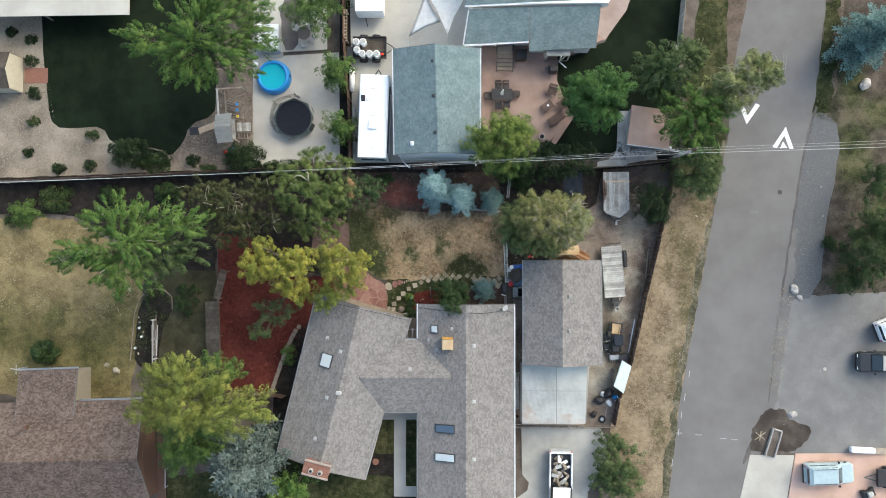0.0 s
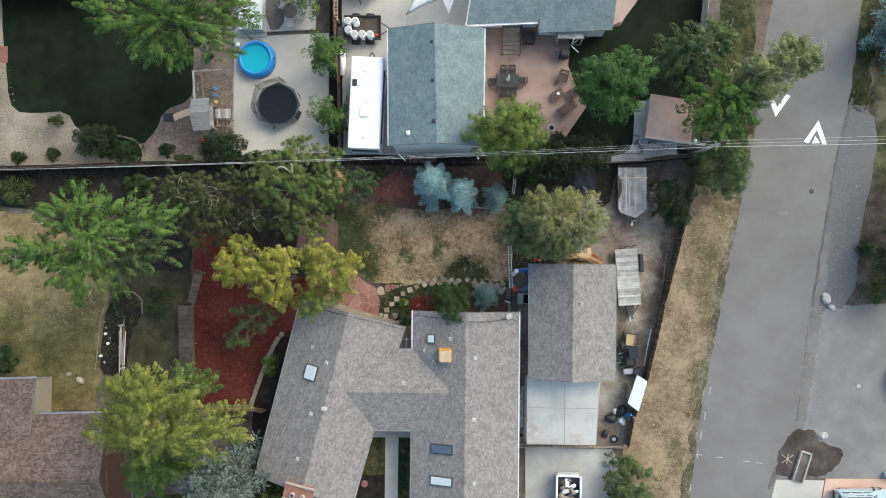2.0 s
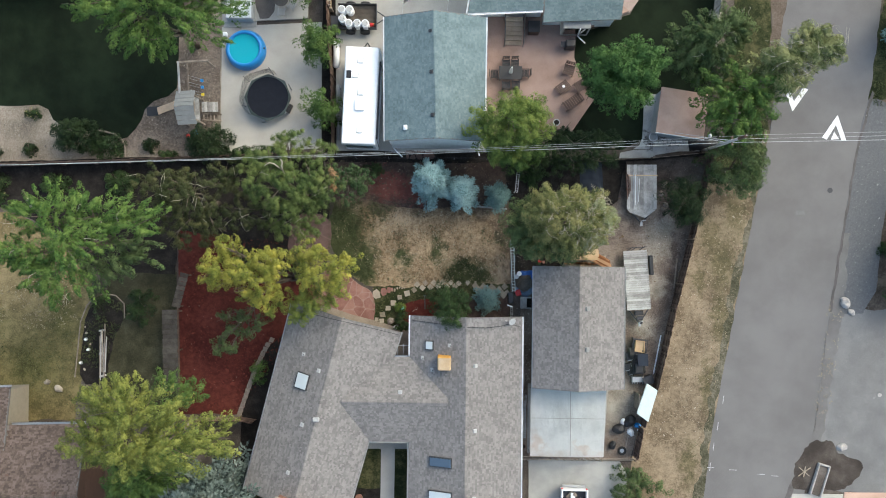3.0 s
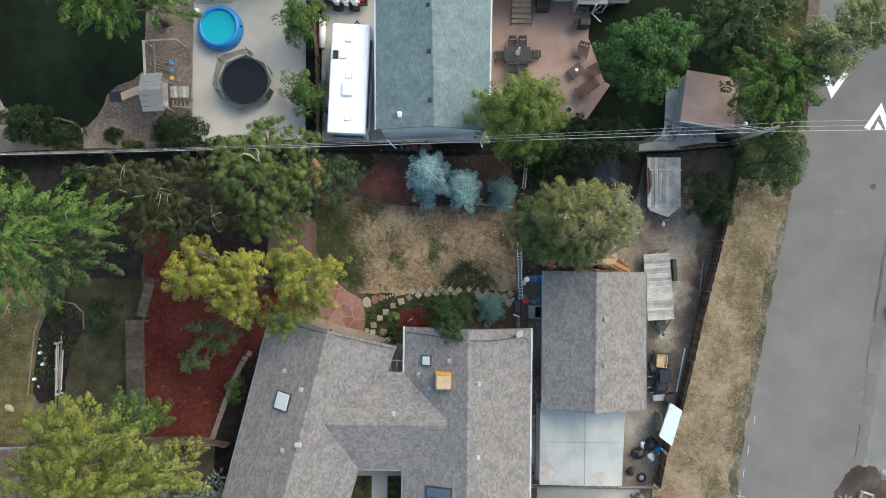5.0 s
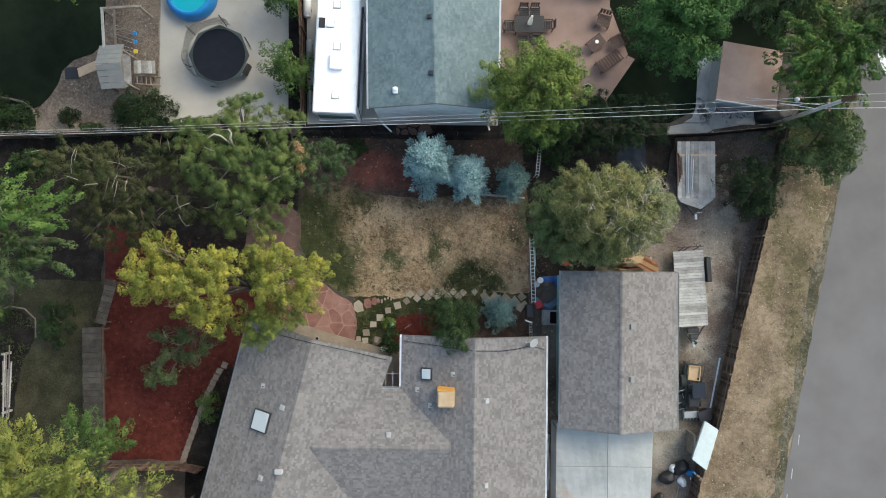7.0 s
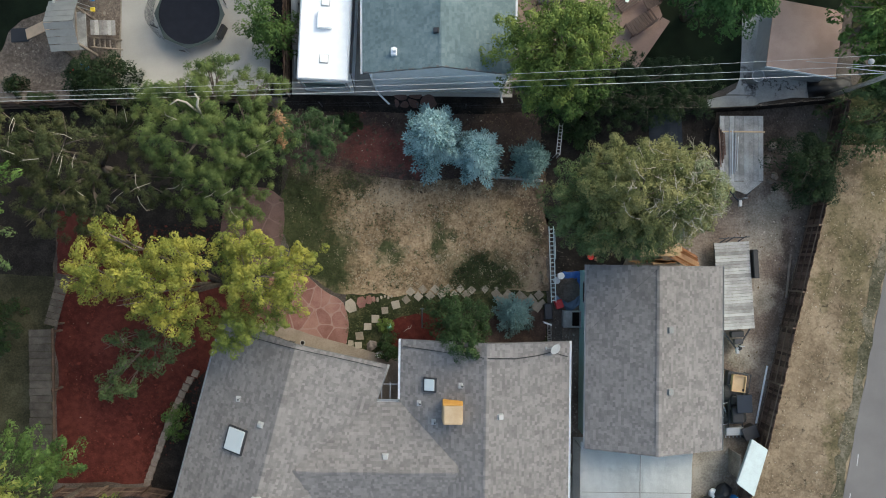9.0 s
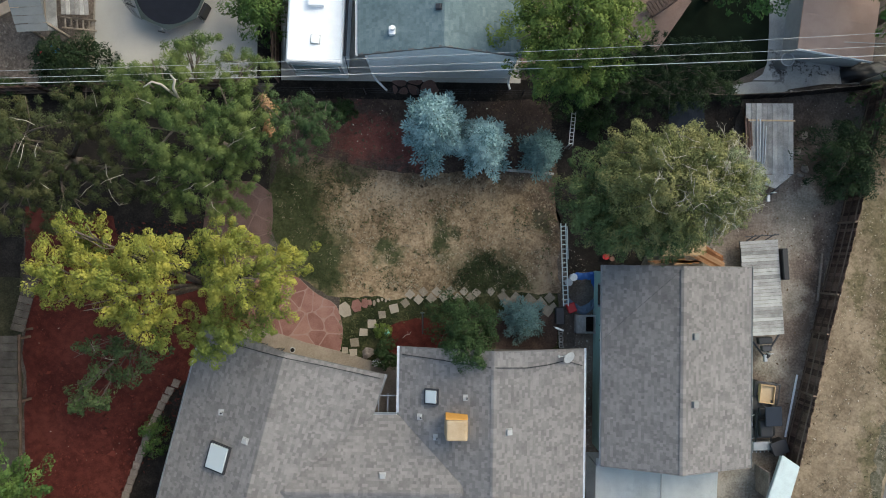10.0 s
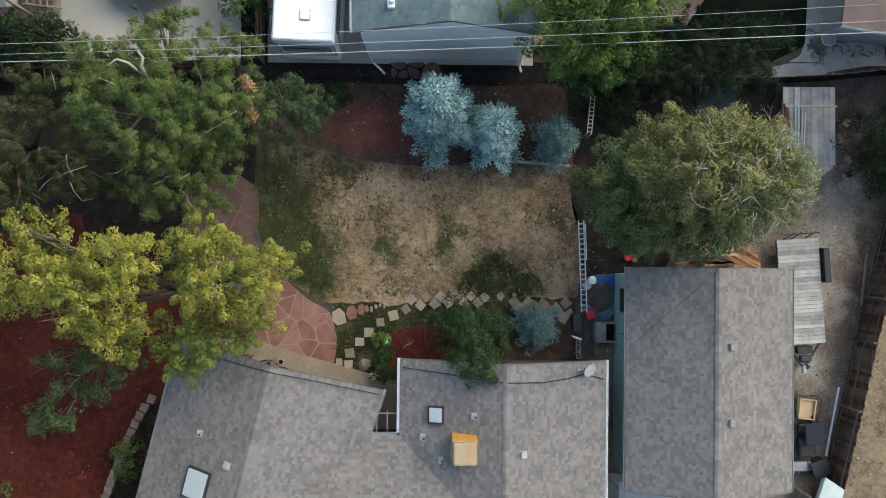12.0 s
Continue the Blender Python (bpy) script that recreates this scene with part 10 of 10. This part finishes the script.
topper = thing("truck_topper", "white moulded truck bed cover leaning over the fence", "truck topper", 13.4, -9.57, 0.02)
LID = [(-0.05, 1.37), (0.73, 0.86), (0.06, -1.43), (-0.78, -0.81)]
bm = prism(bmesh.new(), LID, 1.72, 1.8)
bmesh.ops.bevel(bm, geom=bm.edges[:], offset=0.02, segments=2, affect="EDGES")
part("shell", bm, M_MINT, topper)
part("skirt", prism(bmesh.new(), [(x * 0.93, y * 0.95) for x, y in LID], 1.5, 1.717), M_WHITE_DULL, topper)
part("prop", boxes((-0.55, -0.47, -0.7, 0.5, 0, 1.5)), M_RAIL, topper)
tub2 = thing("black_tub", "black plastic tub beside the fence", "tub", 13.75, -8.15, 0.02, 20)
part("tub", box(bmesh.new(), -0.35, 0.35, -0.3, 0.3, 0, 0.6, 0.05), M_BLACK, tub2)
part("lid", box(bmesh.new(), -0.38, 0.38, -0.33, 0.33, 0.6, 0.65, 0.02), M_DARKMETAL, tub2)
for i, (x, y, r, m, lab) in enumerate(((11.62, -11.82, 0.42, M_BLACK, "full black rubbish bag"), (12.42, -11.25, 0.44, M_BLACK, "full black rubbish bag"), (12.02, -11.4, 0.27, M_WHITE, "white plastic bag of rubbish"), (12.56, -12.12, 0.27, M_WHITE, "white plastic bag of rubbish"), (13.08, -11.6, 0.24, M_POOL, "blue plastic bag of rubbish"), (13.22, -11.9, 0.14, M_WHITE, "white plastic bag of rubbish"), (11.25, -13.05, 0.28, M_BLACK, "dark rubbish bag by the gate"), (12.6, -11.9, 0.18, M_WHITE_DULL, "white plastic bag of rubbish"))):
    bg = thing("rubbish_bag", lab + " in the side yard", "bag", x, y, 0.02, i * 40, "rubbish bags")
    part("sack", roughen(ball(bmesh.new(), (0, 0, r * 0.75), r, 1.15, 0.85, 0.75, 4), r * 0.24, 1.1 / r), m, bg, smooth=False)
    part("knot", roughen(cyl(bmesh.new(), (0, 0, r * 1.4), (0.04, 0.02, r * 1.75), r * 0.12, r * 0.22, 8), 0.01, 9), m, bg)
for x, y, r in ((11.95, -13.5, 0.24),):
    ty = thing("spare_tyre", "old tyre lying beside a timber gate", "tyre", x, y, 0.02)
    bm = bmesh.new()
    prev = first = None
    for k in range(24):
        a = 2 * math.pi * k / 24
        ring = [bm.verts.new(((r + 0.09 * math.cos(b)) * math.cos(a), (r + 0.09 * math.cos(b)) * math.sin(a), 0.1 + 0.09 * math.sin(b))) for b in [j * math.pi / 4 for j in range(8)]]
        if prev:
            for j in range(8):
                bm.faces.new((prev[j], prev[(j + 1) % 8], ring[(j + 1) % 8], ring[j]))
        first = first or ring
        prev = ring
    for j in range(8):
        bm.faces.new((prev[j], prev[(j + 1) % 8], first[(j + 1) % 8], first[j]))
    part("casing", bm, M_RUBBER, ty, smooth=True)
    part("rim", cyl(bmesh.new(), (0, 0, 0.05), (0, 0, 0.12), r * 0.62, seg=18), M_METAL, ty)
for lab, a, b, r, m in (("long white plastic pipe on dirt", (14.8, -4.85), (14.25, -7.78), 0.05, M_WHITE), ("weathered plank lying on dirt", (15.95, 0.88), (15.74, -1.35), 0.06, M_RAIL), ("timber pole propped by rubbish bags", (12.42, -12.4), (12.22, -13.3), 0.04, M_RAIL)):
    ob = thing("pole_length", lab, "pole", a[0], a[1], 0.02)
    part("stick", rods(((0, 0, r), (b[0] - a[0], b[1] - a[1], r), r), seg=8), m, ob)
sheet = thing("dark_tarpaulin", "dark blue-grey tarpaulin on shaded dirt", "tarpaulin", 9.5, 6.9, 0.02, 3)
bm = bmesh.new()
bmesh.ops.create_grid(bm, x_segments=14, y_segments=16, size=1)
for v in bm.verts:
    v.co.x *= 0.85
    v.co.y *= 1.1
    v.co.z = 0.06 + 0.05 * noise.noise(v.co * 2.5)
bmesh.ops.solidify(bm, geom=bm.faces[:], thickness=0.012)
part("sheet", bm, M_TARPDARK, sheet)

# ---- street side ----
def chevron(name, label, pts):
    ob = tagged(part(name, prism(bmesh.new(), pts, 0.05, 0.056), M_FADED if "dash" in name else M_LINE), label, "road marking", "road markings", "structure")
    return ob


chevron("road_marking", "white painted road chevron", [(27.85, 11.75), (28.5, 9.85), (28.15, 9.85), (27.72, 11.0), (27.05, 9.9), (26.7, 10.05)])
chevron("road_marking", "white painted road arrowhead", [(27.6, 10.5), (27.95, 9.95), (27.35, 9.9)])
chevron("road_marking", "white painted road chevron under leaves", [(24.5, 12.0), (23.9, 13.6), (24.25, 13.7), (24.6, 12.75), (25.3, 13.8), (25.65, 13.65)])
for x, y in ((19.45, -9.6), (19.05, -11.6), (18.75, -13.1), (18.5, -14.6), (17.95, -17.2)):
    chevron("road_dash", "short faded white road dash", [(x - 0.05, y - 0.3), (x, y - 0.3), (x + 0.07, y + 0.3), (x + 0.02, y + 0.3)])
for x, y, a in ((18.55, -14.65, 0), (20.2, -14.8, 0), (22.3, -15.1, 0), (23.3, -15.2, 0)):
    chevron("road_dash", "short faded white road dash", [(x - 0.28, y - 0.02), (x + 0.28, y - 0.04), (x + 0.28, y), (x - 0.28, y + 0.02)])
mh = tagged(part("manhole_cover", cyl(bmesh.new(), (27.3, 6.1, 0.04), (27.3, 6.1, 0.06), 0.2, seg=18), M_DARKMETAL), "small dark iron cover in the asphalt", "manhole", "", "structure")
for x, y in ((25.1, 4.4),):
    area("asphalt_patch", [(x - 0.35, y - 0.2), (x + 0.35, y - 0.15), (x + 0.3, y + 0.2), (x - 0.3, y + 0.15)], 0.054, M_GRAVEL, "pale worn patch in the asphalt", "patch", 0.08, 0.1)
trough2 = thing("concrete_trough", "narrow concrete planter trough in damp soil", "planter", 26.55, -15.4, 0.05, -17)
for r in ((-0.45, -0.33, -1.25, 1.2, 0, 0.3), (0.33, 0.45, -1.25, 1.2, 0, 0.3), (-0.327, 0.327, 1.06, 1.2, 0, 0.3)):
    part("side", roughen(box(bmesh.new(), *r, 0.04), 0.02, 3), M_PALESTONE, trough2)
part("soil", boxes((-0.32, 0.32, -1.2, 1.05, 0, 0.18)), M_DIRT, trough2)
stakes = thing("crossed_stakes", "pale crossed timber stakes on damp soil", "stakes", 25.45, -14.85, 0.06)
for a, ln in ((35, 0.55), (-40, 0.5), (80, 0.4)):
    part("stake", box(bmesh.new(), -ln, ln, -0.03, 0.03, 0.0, 0.05, m=pose(0, 0, 0.03 + a * 0.0004, 0, 0, a)), M_STONE, stakes)
bollard = thing("barrier_block", "rounded white barrier block on concrete", "barrier", 33.95, -15.95, 0.06, -2)
part("block", box(bmesh.new(), -1.05, 1.05, -0.25, 0.25, 0, 0.6, 0.2, seg=3), M_WHITE, bollard)
part("skid", boxes((1.06, 2.2, -0.3, 0.2, 0, 0.3)), M_RAIL, bollard)
black_tr = thing("small_trailer", "small black trailer on salmon concrete", "trailer", 35.9, -18.2, 0.07, 0)
part("bed", box(bmesh.new(), -0.9, 1.2, -0.75, 0.75, 0.45, 0.75, 0.03), M_BLACK, black_tr)
part("tongue", rods(((-0.9, 0.3, 0.5), (-1.9, 0, 0.5), 0.04), ((-0.9, -0.3, 0.5), (-1.9, 0, 0.5), 0.04)), M_DARKMETAL, black_tr)
for s in (-0.8, 0.8):
    part("wheel", cyl(bmesh.new(), (0, s - 0.09, 0.3), (0, s + 0.09, 0.3), 0.3, seg=16), M_RUBBER, black_tr)
moto = thing("garden_machine", "dark garden machine with pale fittings", "machine", 34.4, -19.6, 0.07, 20)
part("deck", box(bmesh.new(), -0.5, 0.5, -0.3, 0.3, 0.15, 0.5, 0.06), M_BLACK, moto)
part("engine", box(bmesh.new(), -0.2, 0.25, -0.2, 0.2, 0.5, 0.8, 0.05), M_WHITE_DULL, moto)
for x in (-0.4, 0.4):
    part("wheel", cyl(bmesh.new(), (x, -0.35, 0.2), (x, 0.35, 0.2), 0.2, seg=14), M_RUBBER, moto)
ringo = thing("tyre_ring", "small pale ring lying on gravel", "ring", 31.0, -9.1, 0.04)
bm = cyl(bmesh.new(), (0, 0, 0), (0, 0, 0.06), 0.15, seg=18)
part("hoop", bm, M_PALESTONE, ringo)

# west garden clutter
rails = thing("split_rail_heap", "pale weathered rails leaning in a garden border", "fence", -27.1, -6.4, 0, 2)
for i in range(6):
    part("rail", rods(((-0.1 + 0.09 * i, -2.9 + 0.6 * (i % 3), 0.7 + 0.08 * (i % 2)), (0.0 + 0.1 * i, 1.0 + 0.45 * ((i * 2) % 3) - 0.5 * (i % 2), 0.75), 0.03 + 0.008 * (i % 3))), M_WOOD_OLD if i % 2 else M_RAIL, rails)
for y in (-2.0, -0.3, 1.4):
    part("post", boxes((0.0, 0.12, y - 0.06, y + 0.06, 0, 0.95)), M_WOOD_OLD, rails)
curb = thing("lawn_edging", "thin curved timber edging of a lawn", "edging", 0, 0, 0)
bm = bmesh.new()
tube(bm, [Vector(p) for p in ((-25.6, -4.1, 0.07), (-25.65, -3.0, 0.07), (-26.3, -2.4, 0.07), (-27.2, -2.27, 0.07), (-28.0, -2.6, 0.07), (-28.5, -3.2, 0.07), (-28.95, -4.4, 0.07), (-29.1, -6.3, 0.07), (-29.3, -8.6, 0.07))], [0.05] * 9, 6)
part("edge_strip", bm, M_TANSTONE, curb)
for x, y in ((-28.5, -5.73), (-28.3, -6.5), (-28.85, -7.5)):
    og = thing("garden_ornament", "small white garden ornament on dark soil", "ornament", x, y, 0.02, 0, "garden ornaments")
    part("figure_base", cyl(bmesh.new(), (0, 0, 0), (0, 0, 0.12), 0.14, 0.11, 14), M_WHITE_DULL, og)
    part("globe", ball(bmesh.new(), (0, 0, 0.2), 0.1), M_WHITE, og)
bird = thing("clothes_post", "pale clothes post with crossed arms", "post", -38.5, -9.2, 0)
part("upright", rods(((0, 0, 0), (0, 0, 1.8), 0.05)), M_WHITE_DULL, bird)
part("cross_bar", rods(((-0.5, 0.1, 1.75), (0.5, -0.1, 1.75), 0.04), ((0, 0.4, 1.75), (0, -0.4, 1.75), 0.03)), M_WHITE_DULL, bird)
urn = thing("garden_urn", "small terracotta urn in a courtyard bed", "urn", -7.6, -17.2, 0.02)
part("urn_body", cyl(bmesh.new(), (0, 0, 0), (0, 0, 0.45), 0.14, 0.24, 16), M_BRICK, urn)
part("urn_rim", cyl(bmesh.new(), (0, 0, 0.45), (0, 0, 0.5), 0.28, seg=16), M_BRICK, urn)
walkstuff = thing("side_planks", "boards and buckets stored in a narrow side passage", "lumber", 4.55, -11.3, 0.03, 2)
for i in range(4):
    part("board", boxes((-0.3 + 0.13 * i, -0.2 + 0.13 * i, -1.2 + 0.2 * i, 0.9, 0, 0.5 + 0.08 * i)), M_WOOD_OLD, walkstuff)
part("pail", cyl(bmesh.new(), (0.05, 1.6, 0), (0.05, 1.6, 0.4), 0.17, seg=14), M_STONE, walkstuff)

# dead branch and rusty needles in the broad pine
dead = thing("dead_branch", "bleached curved dead branch in a pine crown", "branch", -12.3, 6.7, 0)
bm = bmesh.new()
tube(bm, [Vector(p) for p in ((0.0, -0.9, 4.2), (0.1, -0.3, 6.9), (0.2, -0.1, 7.75), (0.3, 0.15, 7.9), (0.15, 0.35, 7.95))], [0.07, 0.06, 0.055, 0.05, 0.03], 7)
tube(bm, [Vector(p) for p in ((0.1, -0.3, 6.9), (-0.3, 0.05, 7.6), (-0.6, 0.12, 7.75), (-0.9, -0.1, 7.8))], [0.05, 0.045, 0.04, 0.02], 6)
part("wood", bm, M_DEADWOOD, dead, smooth=True)
rng_np = np.random.default_rng(77)
rust = thing("dead_bough", "rust-orange dead bough at a pine edge", "branch", -8.9, 6.2, 0)
part("stem", rods(((0, 0, 3.5), (0, 0, 6.4), 0.03)), M_BARK, rust)
c, n, s, al = clumps(rng_np, [(0, 0.1, 0.35, 0.3, 6.6, 0.5), (-0.1, -0.6, 0.18, 0.35, 6.2, 0.4)], 9, 0.2, 40, 0.08)
leaves("needles", c, n, s, 0.3, L_ORANGE, rust, rng=rng_np)

# pale edging round the shrub bed, with stones in it
bed_ring = thing("bed_edging", "pale curved stone edging round a shrub bed", "edging", 0, 0, 0)
bm = bmesh.new()
tube(bm, [Vector(p) for p in ((-28.9, 9.9, 0.1), (-28.1, 10.12, 0.1), (-27.4, 10.05, 0.1), (-26.6, 9.85, 0.1), (-26.0, 9.4, 0.1), (-25.75, 8.7, 0.1), (-25.8, 8.1, 0.1))], [0.07] * 7, 6)
part("edge_strip", bm, M_TANSTONE, bed_ring)
for i, (x, y, r) in enumerate(((-27.4, 9.2, 0.13), (-27.1, 9.45, 0.1), (-26.75, 9.15, 0.12), (-26.9, 8.8, 0.09))):
    boulder("small white stone among low shrubs", x, y, r, 40 + i, M_PALESTONE, "bed stones")

# thin dark tube drawn along a faint diagonal line on the garage roof
line = thing("roof_cable", "thin dark line lying over garage shingles", "cable", 0, 0, 0)
part("cable", tube(bmesh.new(), [Vector((8.0, 0.1, 4.38)), Vector((7.0, -0.9, 3.98)), Vector((6.0, -1.9, 3.55)), Vector((4.97, -3.0, 3.05))], [0.007] * 4, 5), M_DARKMETAL, line)


# ---- roof tabs nearest the open yard, one object each ----
TAB_MESHES = {}
for deck, own, rot, material in LATER:
    for p, wd in own:
        key = (wd, material.name)
        if key not in TAB_MESHES:
            me = bpy.data.meshes.new("shingle")
            me.from_pydata(shingle_box(wd), [], SHINGLE_FACES)
            me.materials.append(material)
            TAB_MESHES[key] = me
        tab = new("shingle", TAB_MESHES[key])
        tab.parent = deck
        tab.matrix_basis = Matrix.Translation(p) @ rot.to_4x4()
